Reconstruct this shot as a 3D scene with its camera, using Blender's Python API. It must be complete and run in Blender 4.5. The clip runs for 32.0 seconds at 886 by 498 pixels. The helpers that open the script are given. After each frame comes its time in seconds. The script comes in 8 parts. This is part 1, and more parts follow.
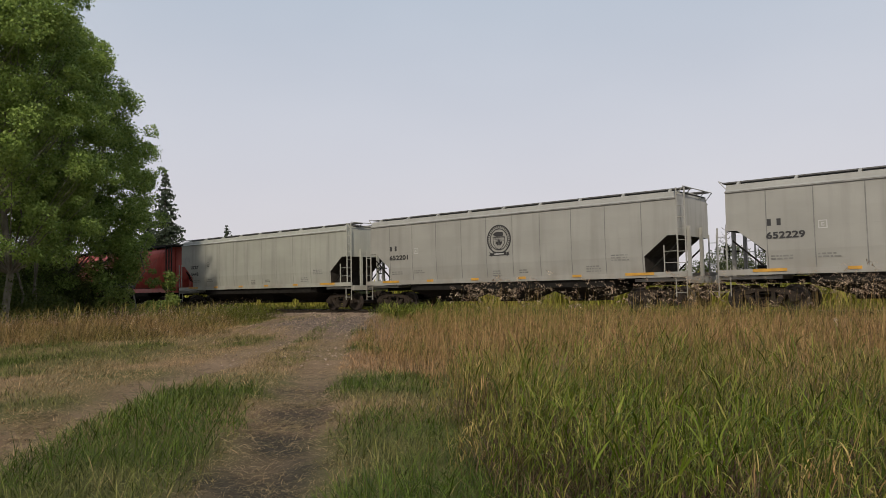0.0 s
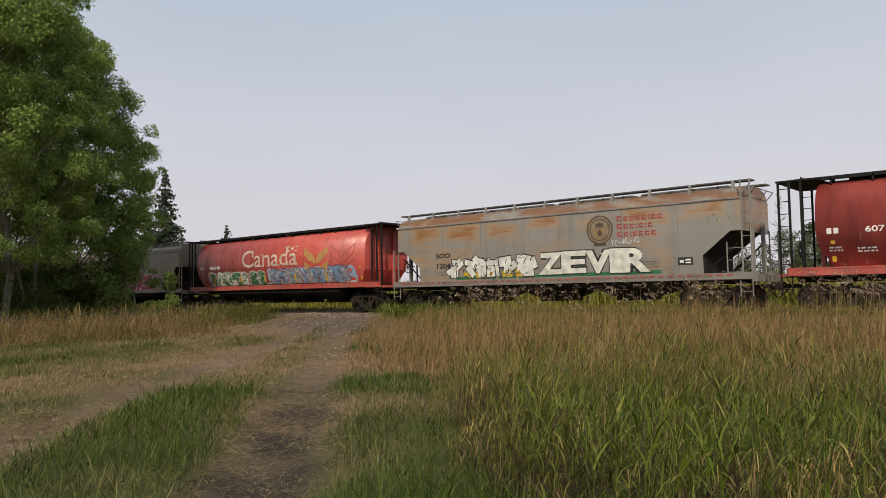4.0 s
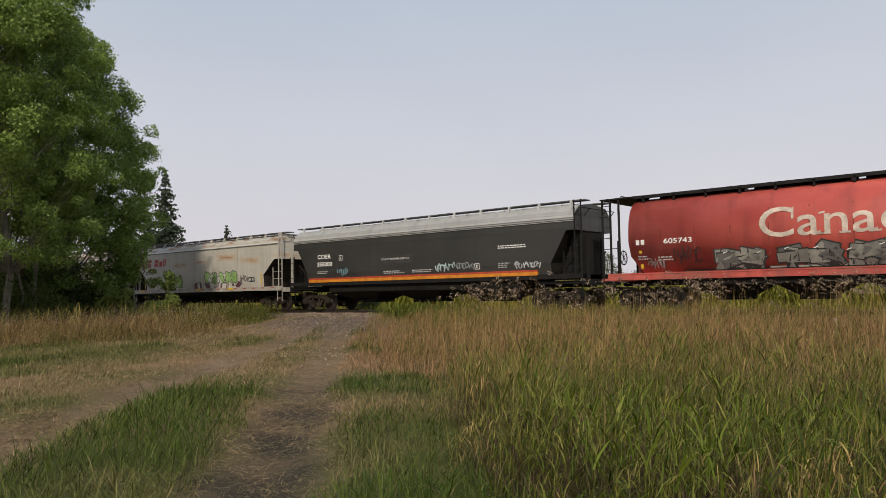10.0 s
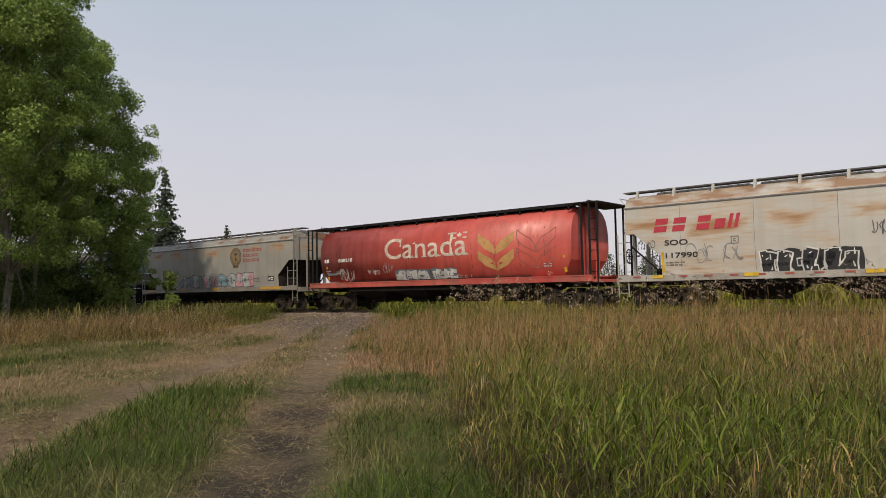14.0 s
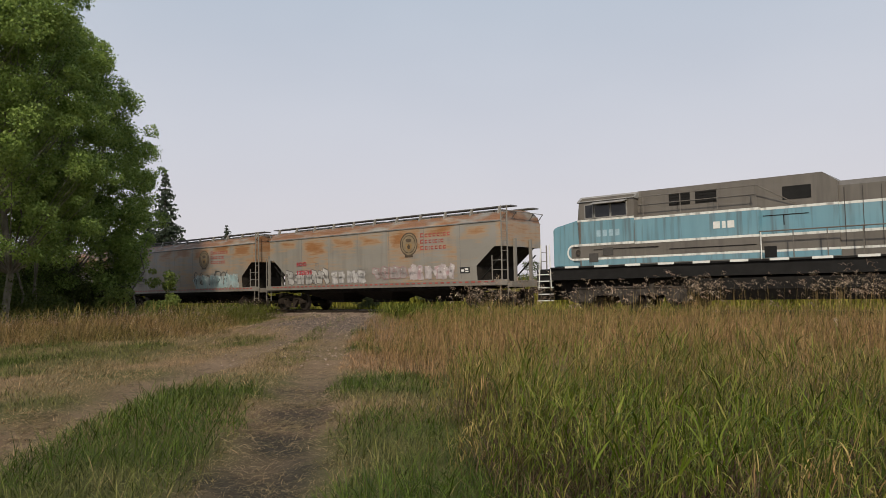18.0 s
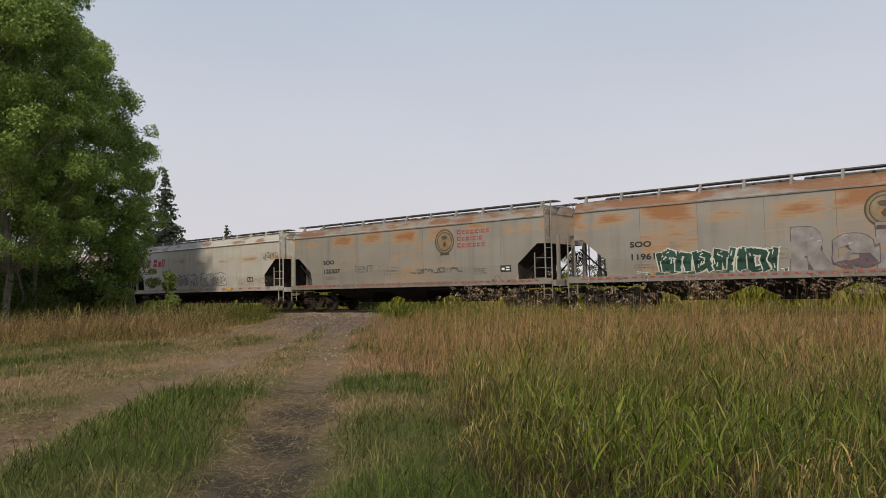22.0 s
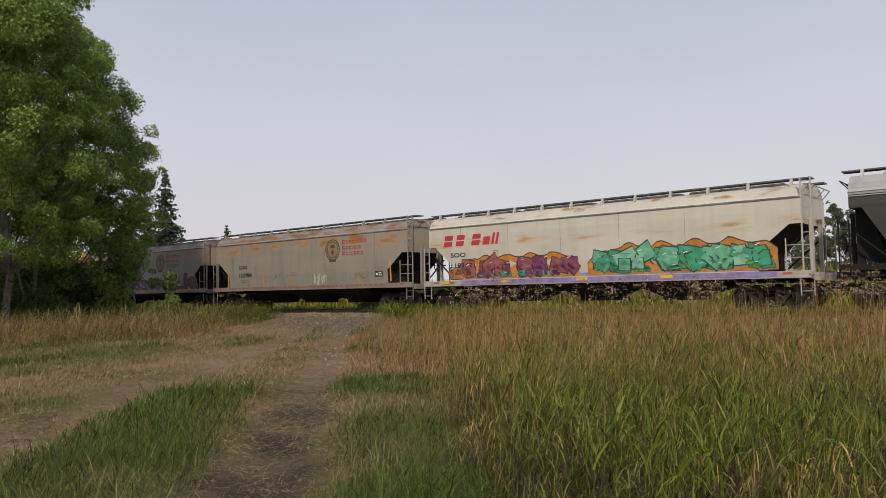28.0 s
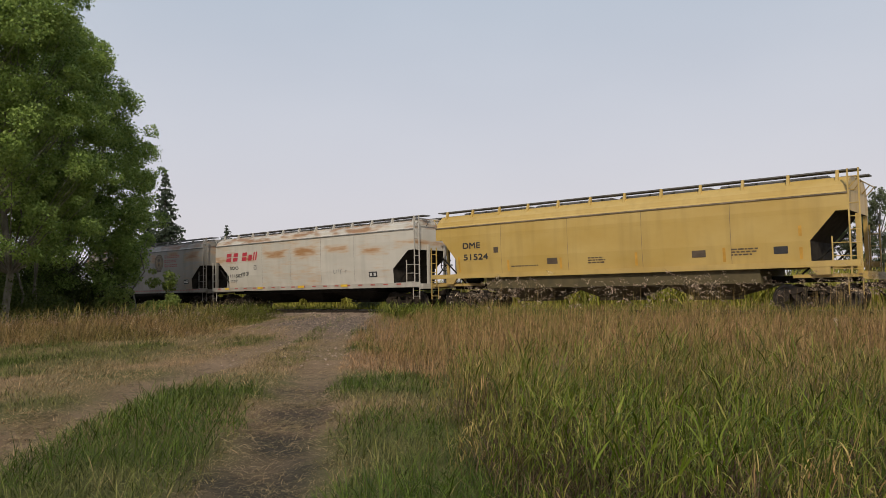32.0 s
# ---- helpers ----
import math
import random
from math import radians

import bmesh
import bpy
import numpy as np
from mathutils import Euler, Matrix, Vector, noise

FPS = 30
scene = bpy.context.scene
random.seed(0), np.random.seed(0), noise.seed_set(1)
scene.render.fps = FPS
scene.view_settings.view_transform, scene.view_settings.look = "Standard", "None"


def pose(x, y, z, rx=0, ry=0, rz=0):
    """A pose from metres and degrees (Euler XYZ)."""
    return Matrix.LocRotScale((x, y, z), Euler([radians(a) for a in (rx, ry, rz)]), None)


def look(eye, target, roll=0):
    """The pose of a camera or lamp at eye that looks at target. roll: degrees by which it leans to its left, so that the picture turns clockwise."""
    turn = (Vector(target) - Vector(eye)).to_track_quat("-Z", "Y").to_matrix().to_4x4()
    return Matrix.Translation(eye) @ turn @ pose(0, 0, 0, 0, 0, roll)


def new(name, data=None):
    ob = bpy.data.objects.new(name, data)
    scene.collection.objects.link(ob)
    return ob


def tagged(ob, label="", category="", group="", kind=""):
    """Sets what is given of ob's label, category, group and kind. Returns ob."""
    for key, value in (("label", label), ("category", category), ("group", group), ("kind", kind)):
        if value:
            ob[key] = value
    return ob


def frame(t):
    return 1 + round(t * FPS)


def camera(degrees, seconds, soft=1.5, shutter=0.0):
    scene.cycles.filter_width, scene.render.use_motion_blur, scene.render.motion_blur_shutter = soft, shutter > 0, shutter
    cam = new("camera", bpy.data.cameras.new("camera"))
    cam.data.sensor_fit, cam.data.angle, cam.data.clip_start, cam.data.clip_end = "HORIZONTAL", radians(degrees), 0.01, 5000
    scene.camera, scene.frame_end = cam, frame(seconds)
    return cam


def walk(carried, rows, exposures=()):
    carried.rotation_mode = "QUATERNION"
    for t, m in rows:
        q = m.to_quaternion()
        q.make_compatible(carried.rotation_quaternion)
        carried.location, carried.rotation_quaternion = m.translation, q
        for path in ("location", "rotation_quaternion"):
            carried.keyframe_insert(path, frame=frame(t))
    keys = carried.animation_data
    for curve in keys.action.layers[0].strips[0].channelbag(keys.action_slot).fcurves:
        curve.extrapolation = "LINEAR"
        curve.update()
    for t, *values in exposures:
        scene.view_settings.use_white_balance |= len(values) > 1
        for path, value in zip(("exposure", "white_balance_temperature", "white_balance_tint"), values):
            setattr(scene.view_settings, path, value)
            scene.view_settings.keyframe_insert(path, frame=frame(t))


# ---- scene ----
cam = camera(62.17, 32.0, soft=0.72)
EYE = Vector((0.0, 0.0, 0.868))
YAW, PITCH, ROLL = radians(39.997), radians(3.363), -1.005
AIM = EYE + Vector((-math.sin(YAW) * math.cos(PITCH), math.cos(YAW) * math.cos(PITCH), math.sin(PITCH))) * 10
walk(cam, [(0.0, look(EYE, AIM, ROLL)), (32.0, look(EYE, AIM, ROLL))], exposures=[(0.0, 0.0), (32.0, 0.0)])

TRACK_Y = 27.6          # centre line of the track; rail top is z = 0
SUN_EL, SUN_TO = radians(36), Vector((0.60, -0.80, 0))


def travelled(t):
    """Metres that the train has rolled at t seconds: it slows a little."""
    u = t - 16
    return 13.8945 * t - 0.0081789 * u * u - 0.000156379 * u ** 3 - 0.00000201 * u ** 4


# ---- world and sun ----
world = bpy.data.worlds.new("hazy_sky")
scene.world = world
world.use_nodes = True
wn, wl = world.node_tree.nodes, world.node_tree.links
wn.clear()
sky = wn.new("ShaderNodeTexSky")
sky.sky_type = "NISHITA"
sky.sun_disc = False
sky.sun_elevation, sky.sun_rotation = SUN_EL, math.atan2(SUN_TO.x, SUN_TO.y)
sky.air_density, sky.dust_density, sky.ozone_density = 1.0, 6.0, 1.5
coord = wn.new("ShaderNodeTexCoord")
sep = wn.new("ShaderNodeSeparateXYZ")
ramp = wn.new("ShaderNodeValToRGB")
ramp.color_ramp.elements[0].position, ramp.color_ramp.elements[0].color = 0.0, (0.795, 0.758, 0.795, 1)
ramp.color_ramp.elements[1].position, ramp.color_ramp.elements[1].color = 1.0, (0.46, 0.53, 0.64, 1)
e = ramp.color_ramp.elements.new(0.12)
e.color = (0.760, 0.740, 0.790, 1)
e = ramp.color_ramp.elements.new(0.38)
e.color = (0.58, 0.64, 0.73, 1)
cloud = wn.new("ShaderNodeTexNoise")
cloud.inputs["Scale"].default_value, cloud.inputs["Detail"].default_value = 2.2, 3.0
cmap = wn.new("ShaderNodeMapping")
cmap.inputs["Scale"].default_value = (1, 1, 2.6)
cmix = wn.new("ShaderNodeMix")
cmix.data_type, cmix.blend_type = "RGBA", "SOFT_LIGHT"
cmix.inputs["Factor"].default_value = 0.22
hazemix = wn.new("ShaderNodeMix")
hazemix.data_type = "RGBA"
hazemix.inputs["Factor"].default_value = 0.82
gain = wn.new("ShaderNodeMix")
gain.data_type, gain.blend_type = "RGBA", "MULTIPLY"
gain.inputs["Factor"].default_value = 1.0
gain.inputs["B"].default_value = (0.09, 0.09, 0.09, 1)
back = wn.new("ShaderNodeBackground")
back.inputs["Strength"].default_value = 1.0
wout = wn.new("ShaderNodeOutputWorld")
wl.new(coord.outputs["Generated"], sep.inputs[0])
wl.new(sep.outputs["Z"], ramp.inputs["Fac"])
wl.new(coord.outputs["Generated"], cmap.inputs["Vector"])
wl.new(cmap.outputs["Vector"], cloud.inputs["Vector"])
wl.new(ramp.outputs["Color"], cmix.inputs["A"])
wl.new(cloud.outputs["Fac"], cmix.inputs["B"])
wl.new(sky.outputs["Color"], gain.inputs["A"])
wl.new(gain.outputs["Result"], hazemix.inputs["A"])
wl.new(cmix.outputs["Result"], hazemix.inputs["B"])
wl.new(hazemix.outputs["Result"], back.inputs["Color"])
wl.new(back.outputs["Background"], wout.inputs["Surface"])

sun = new("sun", bpy.data.lights.new("sun", "SUN"))
sun.data.energy, sun.data.angle, sun.data.color = 3.15, radians(2.0), (1.0, 0.89, 0.73)
to_sun = SUN_TO.normalized() * math.cos(SUN_EL) + Vector((0, 0, math.sin(SUN_EL)))
sun.matrix_world = look(Vector((0, 0, 60)) + to_sun, Vector((0, 0, 60)))


# ---- materials ----
def nodes(name):
    m = bpy.data.materials.new(name)
    m.use_nodes = True
    n, l = m.node_tree.nodes, m.node_tree.links
    return m, n, l, n["Principled BSDF"]


def noise_node(n, l, scale, detail=4.0, stretch=None, space="Object"):
    c = n.new("ShaderNodeTexCoord")
    t = n.new("ShaderNodeTexNoise")
    t.inputs["Scale"].default_value, t.inputs["Detail"].default_value = scale, detail
    if stretch:
        mp = n.new("ShaderNodeMapping")
        mp.inputs["Scale"].default_value = stretch[:3]
        if len(stretch) > 3:
            mp.inputs["Location"].default_value = stretch[3:]
        l.new(c.outputs[space], mp.inputs["Vector"])
        l.new(mp.outputs["Vector"], t.inputs["Vector"])
    else:
        l.new(c.outputs[space], t.inputs["Vector"])
    return t


def band(n, l, src, lo, hi, a=0.0, b=1.0):
    r = n.new("ShaderNodeMapRange")
    r.inputs["From Min"].default_value, r.inputs["From Max"].default_value = lo, hi
    r.inputs["To Min"].default_value, r.inputs["To Max"].default_value = a, b
    l.new(src, r.inputs["Value"])
    return r.outputs["Result"]


def mix(n, l, fac, a, b, mode="MIX"):
    x = n.new("ShaderNodeMix")
    x.data_type, x.blend_type = "RGBA", mode
    for key, v in (("Factor", fac), ("A", a), ("B", b)):
        if isinstance(v, (int, float)):
            x.inputs[key].default_value = v
        elif isinstance(v, tuple):
            x.inputs[key].default_value = (*v, 1)
        else:
            l.new(v, x.inputs[key])
    return x.outputs["Result"]


def times(n, l, a, b, op="MULTIPLY"):
    x = n.new("ShaderNodeMath")
    x.operation = op
    for i, v in enumerate((a, b)):
        if isinstance(v, (int, float)):
            x.inputs[i].default_value = v
        else:
            l.new(v, x.inputs[i])
    return x.outputs[0]


def bump(n, l, bsdf, src, strength, distance=0.02):
    b = n.new("ShaderNodeBump")
    b.inputs["Strength"].default_value, b.inputs["Distance"].default_value = strength, distance
    l.new(src, b.inputs["Height"])
    l.new(b.outputs["Normal"], bsdf.inputs["Normal"])


def plain(name, color, rough=0.6, metal=0.0, vary=0.25, scale=3.0, shine=0.5):
    """One colour, broken by a coarse and a fine noise."""
    m, n, l, b = nodes(name)
    big, fine = noise_node(n, l, scale), noise_node(n, l, scale * 9)
    dark = tuple(c * (1 - vary) for c in color)
    lite = tuple(min(1, c * (1 + vary * 0.6)) for c in color)
    c1 = mix(n, l, band(n, l, big.outputs["Fac"], 0.35, 0.65), dark, lite)
    c2 = mix(n, l, band(n, l, fine.outputs["Fac"], 0.3, 0.7, 0.0, 0.35), c1, dark)
    l.new(c2, b.inputs["Base Color"])
    b.inputs["Roughness"].default_value, b.inputs["Metallic"].default_value = rough, metal
    b.inputs["Specular IOR Level"].default_value = shine
    bump(n, l, b, fine.outputs["Fac"], 0.2)
    return m


def car_paint(name, color, rust=0.0, grime=0.4, seed=0, rust_z=(3.1, 4.4), rust_color=(0.19, 0.078, 0.028), fade=None, soot=None, panel=(-5.3, 2.2)):
    """Weathered car paint: streaks that run down, grime and, with rust, smeared brown patches in the upper part."""
    m, n, l, b = nodes(name)
    o = seed * 7.31
    streak = noise_node(n, l, 1.0, 5.0, (2.6, 2.6, 0.22, o, 0, 0))
    cloudy = noise_node(n, l, 1.0, 4.0, (0.5, 0.5, 0.9, o, 3, 1))
    fine = noise_node(n, l, 22.0, 5.0)
    dark = tuple(c * 0.62 + 0.012 for c in color)
    pale = fade or tuple(min(1, c * 1.12 + 0.01) for c in color)
    c = mix(n, l, band(n, l, cloudy.outputs["Fac"], 0.35, 0.68), color, pale)
    c = mix(n, l, band(n, l, streak.outputs["Fac"], 0.48, 0.8, 0.0, grime), c, dark)
    co = n.new("ShaderNodeTexCoord")
    sx = n.new("ShaderNodeSeparateXYZ")
    l.new(co.outputs["Object"], sx.inputs[0])
    low = band(n, l, sx.outputs["Z"], 1.9, 1.35, 0.0, 1.0)
    spat = noise_node(n, l, 1.0, 6.0, (1.1, 1.1, 0.5, o, 9, 0))
    mud = times(n, l, low, band(n, l, spat.outputs["Fac"], 0.4, 0.7))
    c = mix(n, l, times(n, l, mud, 0.55 * grime + 0.1), c, (0.16, 0.12, 0.085))
    if rust > 0:
        # one soft ochre stain with a brown heart on each side panel, drawn out along the car
        smear = noise_node(n, l, 1.0, 3.0, (0.8, 0.8, 1.6, o, 2, 0))
        fibre = noise_node(n, l, 1.0, 6.0, (1.1, 1.1, 11.0, o, 4, 0))
        z0, z1 = rust_z
        cell = times(n, l, times(n, l, sx.outputs["X"], -panel[0], "ADD"), 1.0 / panel[1])
        chance = []
        for shift in (0.0, 57.0):
            wh = n.new("ShaderNodeTexWhiteNoise")
            wh.noise_dimensions = "1D"
            l.new(times(n, l, times(n, l, cell, 0.0, "FLOOR"), o + shift, "ADD"), wh.inputs["W"])
            chance.append(wh.outputs["Value"])
        ex = times(n, l, 1.0, times(n, l, times(n, l, times(n, l, cell, 0.0, "FRACT"), 0.5, "SUBTRACT"), 0.0, "ABSOLUTE"), "SUBTRACT")
        ex = band(n, l, ex, 0.5, 0.95, -0.1, 1.5)
        mid = band(n, l, chance[1], 0.0, 1.0, z0 * 0.62 + z1 * 0.38 - 0.2, z0 * 0.62 + z1 * 0.38 + 0.2)
        off = times(n, l, times(n, l, sx.outputs["Z"], mid, "SUBTRACT"), 0.0, "ABSOLUTE")
        ez = band(n, l, off, 0.0, 0.16 + 0.22 * (z1 - z0), 1.2, 0.0)
        body_m = times(n, l, ex, ez, "MINIMUM")
        body_m = times(n, l, body_m, band(n, l, fibre.outputs["Fac"], 0.2, 0.8, -0.55, 0.55), "ADD")
        body_m = times(n, l, body_m, band(n, l, smear.outputs["Fac"], 0.25, 0.75, -0.45, 0.45), "ADD")
        body_m = times(n, l, body_m, band(n, l, chance[0], 0.0, 1.0, 0.45 * rust - 0.75, 1.10 * rust - 0.35), "ADD")
        edge = noise_node(n, l, 1.0, 5.0, (0.9, 0.9, 3.0, o, 5, 0))
        eave = times(n, l, band(n, l, sx.outputs["Z"], 3.93, 4.02), band(n, l, edge.outputs["Fac"], 0.56 - 0.24 * rust, 0.66 - 0.14 * rust))
        ochre = tuple(0.55 * q + 0.45 * w for q, w in zip(color, (0.46, 0.25, 0.09)))
        c = mix(n, l, band(n, l, body_m, 0.0, 0.7, 0.0, 0.95), c, ochre)
        c = mix(n, l, band(n, l, body_m, 0.55, 1.25, 0.0, 0.85), c, mix(n, l, band(n, l, fine.outputs["Fac"], 0.3, 0.7), rust_color, (0.30, 0.135, 0.045)))
        c = mix(n, l, times(n, l, eave, 0.85), c, mix(n, l, band(n, l, fine.outputs["Fac"], 0.3, 0.7), tuple(v * 0.85 for v in rust_color), (0.24, 0.11, 0.05)))
    if soot:
        # exhaust soot that has run down the hood between two places along the car
        run = noise_node(n, l, 1.0, 6.0, (3.4, 3.4, 0.45, o, 7, 2))
        along = times(n, l, band(n, l, sx.outputs["X"], soot[0] - 1.6, soot[0] + 0.6), band(n, l, sx.outputs["X"], soot[1] + 1.6, soot[1] - 0.4))
        black = times(n, l, times(n, l, along, band(n, l, sx.outputs["Z"], 2.2, 3.5, 0.3, 1.0)), band(n, l, run.outputs["Fac"], 0.30, 0.54, 0.25, 0.95))
        c = mix(n, l, black, c, (0.035, 0.032, 0.029))
        thin = noise_node(n, l, 1.0, 6.0, (5.0, 5.0, 0.35, o, 1, 6))
        c = mix(n, l, band(n, l, thin.outputs["Fac"], 0.52, 0.72, 0.0, 0.6), c, (0.075, 0.068, 0.06))
    l.new(c, b.inputs["Base Color"])
    l.new(band(n, l, streak.outputs["Fac"], 0.3, 0.8, 0.34, 0.62), b.inputs["Roughness"])
    bump(n, l, b, cloudy.outputs["Fac"], 0.25, 0.05)
    return m


BLACK = plain("black_iron", (0.014, 0.0135, 0.013), 0.7, shine=0.2)
# running gear and bays: colours lowered to hold the shade beneath the cars
UNDER = plain("shaded_underframe", (0.016, 0.0145, 0.013), 0.8, 0, 0.4, 4, 0.15)
RUSTY = plain("brown_rusty_iron", (0.036, 0.028, 0.022), 0.85, 0.0, 0.4, 5, 0.15)
STEEL = plain("worn_wheel_steel", (0.070, 0.056, 0.048), 0.5, 0.5, 0.4, 6)
RAILTOP = plain("polished_rail", (0.30, 0.28, 0.27), 0.35, 0.8, 0.15, 4)
GALV = plain("dull_galvanised_grating", (0.12, 0.118, 0.115), 0.6, 0.3)
YELLOW = plain("yellow_reflector", (0.62, 0.40, 0.03), 0.5)
AMBER = plain("amber_sill_plate", (0.50, 0.27, 0.04), 0.5)
REDMARK = plain("red_reflector", (0.34, 0.075, 0.06), 0.5)
WHITE = plain("white_lettering", (0.74, 0.73, 0.70), 0.6, 0, 0.12)
INK = plain("black_lettering", (0.03, 0.03, 0.032), 0.6)
CRIMSON = plain("crimson_lettering", (0.42, 0.035, 0.055), 0.55, 0, 0.15)
WORNRED = plain("faded_red_lettering", (0.33, 0.075, 0.06), 0.6)
GOLD = plain("gold_emblem", (0.47, 0.265, 0.10), 0.6, 0, 0.2)
CREAM = plain("faded_cream_lettering", (0.60, 0.50, 0.42), 0.6, 0, 0.3, 4)
DUSKRED = plain("dusky_red_emblem", (0.36, 0.12, 0.09), 0.6, 0, 0.2)
BROWN = plain("brown_emblem", (0.085, 0.062, 0.042), 0.6)
TAN = plain("tan_emblem", (0.24, 0.185, 0.115), 0.6)
# near-black in place of body paint: the shade under the slopes, as colour
SHADED_SLOPE = plain("shaded_slope_sheet", (0.026, 0.022, 0.018), 0.85, 0, 0.45, 3, 0.15)
# dark tone stands for shadow between roof and running boards
HATCH = plain("shaded_hatch_cover", (0.085, 0.078, 0.070), 0.8, 0, 0.5, 2)
FADED_CRIMSON = plain("faded_crimson_lettering", (0.33, 0.060, 0.062), 0.6)
PALE = plain("pale_grey_lettering", (0.45, 0.45, 0.44), 0.6)


# ---- mesh helpers ----
def part(name, bm, material, parent, label=""):
    """Links a bmesh as one mesh object under a thing or a part."""
    me = bpy.data.meshes.new(name)
    bm.to_mesh(me)
    bm.free()
    for m in (material if isinstance(material, (list, tuple)) else [material]):
        me.materials.append(m)
    ob = new(name, me)
    ob.parent = parent
    return tagged(ob, label) if label else ob


def twin(ob, parent, m):
    """A further part on the same mesh, at the pose m in its parent's space."""
    o = new(ob.name.split(".")[0], ob.data)
    o.parent = parent
    o.matrix_basis = m
    return o


def box(bm, x0, x1, y0, y1, z0, z1, mi=0):
    v = [bm.verts.new((x, y, z)) for x in (x0, x1) for y in (y0, y1) for z in (z0, z1)]
    for q in ((0, 1, 3, 2), (4, 6, 7, 5), (0, 4, 5, 1), (2, 3, 7, 6), (0, 2, 6, 4), (1, 5, 7, 3)):
        bm.faces.new([v[i] for i in q]).material_index = mi


def prism(bm, pts, a, b, axis="y", mi=0):
    """A polygon extruded along an axis; pts are (x, z) for y, (y, z) for x, (x, y) for z."""
    def at(p, s):
        return {"y": (p[0], s, p[1]), "x": (s, p[0], p[1]), "z": (p[0], p[1], s)}[axis]
    va, vb = [bm.verts.new(at(p, a)) for p in pts], [bm.verts.new(at(p, b)) for p in pts]
    fs = [bm.faces.new(va), bm.faces.new(vb[::-1])]
    for i in range(len(pts)):
        j = (i + 1) % len(pts)
        fs.append(bm.faces.new((va[j], va[i], vb[i], vb[j])))
    for f in fs:
        f.material_index = mi


def rod(bm, p, q, r, n=8, r2=None, mi=0):
    p, q = Vector(p), Vector(q)
    d = (q - p).normalized()
    u = d.orthogonal().normalized()
    w = d.cross(u)
    rings = []
    for c, s in ((p, r), (q, r if r2 is None else r2)):
        rings.append([bm.verts.new(c + u * math.cos(2 * math.pi * i / n) * s + w * math.sin(2 * math.pi * i / n) * s) for i in range(n)])
    for i in range(n):
        j = (i + 1) % n
        bm.faces.new((rings[0][i], rings[0][j], rings[1][j], rings[1][i])).material_index = mi
    bm.faces.new(rings[0][::-1]).material_index = mi
    bm.faces.new(rings[1]).material_index = mi


def fix(bm):
    bmesh.ops.recalc_face_normals(bm, faces=bm.faces)
    return bm


def mesh_object(name, verts, faces, material, tags=None):
    me = bpy.data.meshes.new(name)
    me.from_pydata(verts, [], faces)
    for m in (material if isinstance(material, (list, tuple)) else [material]):
        me.materials.append(m)
    ob = new(name, me)
    return tagged(ob, **tags) if tags else ob


# ---- ground ----
def wave(x, y, s, seed=0.0):
    return noise.noise(Vector((x * s + seed, y * s - seed, seed * 0.7)))


# the two ruts of the farm track that crosses the rails, as lines on the plan
RUT_A = [(-30.6, 30.0), (-28.4, 25.4), (-23.0, 18.6), (-17.6, 12.2), (-13.0, 7.0), (-9.6, 3.6), (-6.0, 0.6), (2.0, -6.0)]
RUT_B = [(-27.6, 30.0), (-26.2, 25.4), (-20.8, 18.6), (-15.0, 13.0), (-9.6, 7.8), (-6.4, 4.9), (-3.6, 2.2), (4.0, -4.0)]


def rut_distance(x, y, line):
    best = 99.0
    for (ax, ay), (bx, by) in zip(line, line[1:]):
        ux, uy = bx - ax, by - ay
        s = max(0.0, min(1.0, ((x - ax) * ux + (y - ay) * uy) / (ux * ux + uy * uy)))
        best = min(best, math.hypot(x - ax - s * ux, y - ay - s * uy))
    return best


def smooth(a, b, v):
    s = max(0.0, min(1.0, (v - a) / (b - a)))
    return s * s * (3 - 2 * s)


def road_near(x, y):
    return min(rut_distance(x, y, RUT_A), rut_distance(x, y, RUT_B))


def height(x, y):
    d = abs(y - TRACK_Y)
    base = -0.78 + 0.10 * wave(x, y, 0.08, 3.0) + 0.05 * wave(x, y, 0.35, 8.0)
    if abs(x) + abs(y) > 150:
        base = -0.78
    # the ground climbs to the crossing
    climb = smooth(14, 25.5, y) if y < TRACK_Y else 1.0
    road = smooth(4.5, 1.2, road_near(x, y)) if (-45 < x < 10 and -8 < y < 34) else 0.0
    base = base + (0.44 * road + 0.16) * climb * (1.0 if y < 60 else 0.5)
    if y > TRACK_Y:
        base += 0.75 * smooth(TRACK_Y + 3.0, TRACK_Y + 9.0, y) * smooth(400, 120, abs(x) + y)
    elif road < 0.5:
        base += 0.14 * smooth(6, 14, y)
    bed = -0.19 if road < 0.5 else -0.15
    top = smooth(3.1, 1.75, d)
    z = base * (1 - top) + bed * top
    if road > 0.02 and y < 26:
        z -= 0.07 * smooth(0.55, 0.1, rut_distance(x, y, RUT_A)) + 0.06 * smooth(0.55, 0.1, rut_distance(x, y, RUT_B))
        z += 0.05 * road * smooth(14, 6, y) * smooth(0.3, 0.9, road_near(x, y))
    return z + 0.02 * wave(x, y, 2.1, 5.0) + 0.012 * wave(x, y, 4.7, 15.0)


def ticks(lo, hi, fine_lo, fine_hi, step, grow=1.25):
    mid = list(np.arange(fine_lo, fine_hi + step / 2, step))
    s, left, right = step, [], []
    x = fine_lo
    while x > lo:
        s *= grow
        x -= s
        left.append(x)
    s, x = step, fine_hi
    while x < hi:
        s *= grow
        x += s
        right.append(x)
    return left[::-1] + mid + right


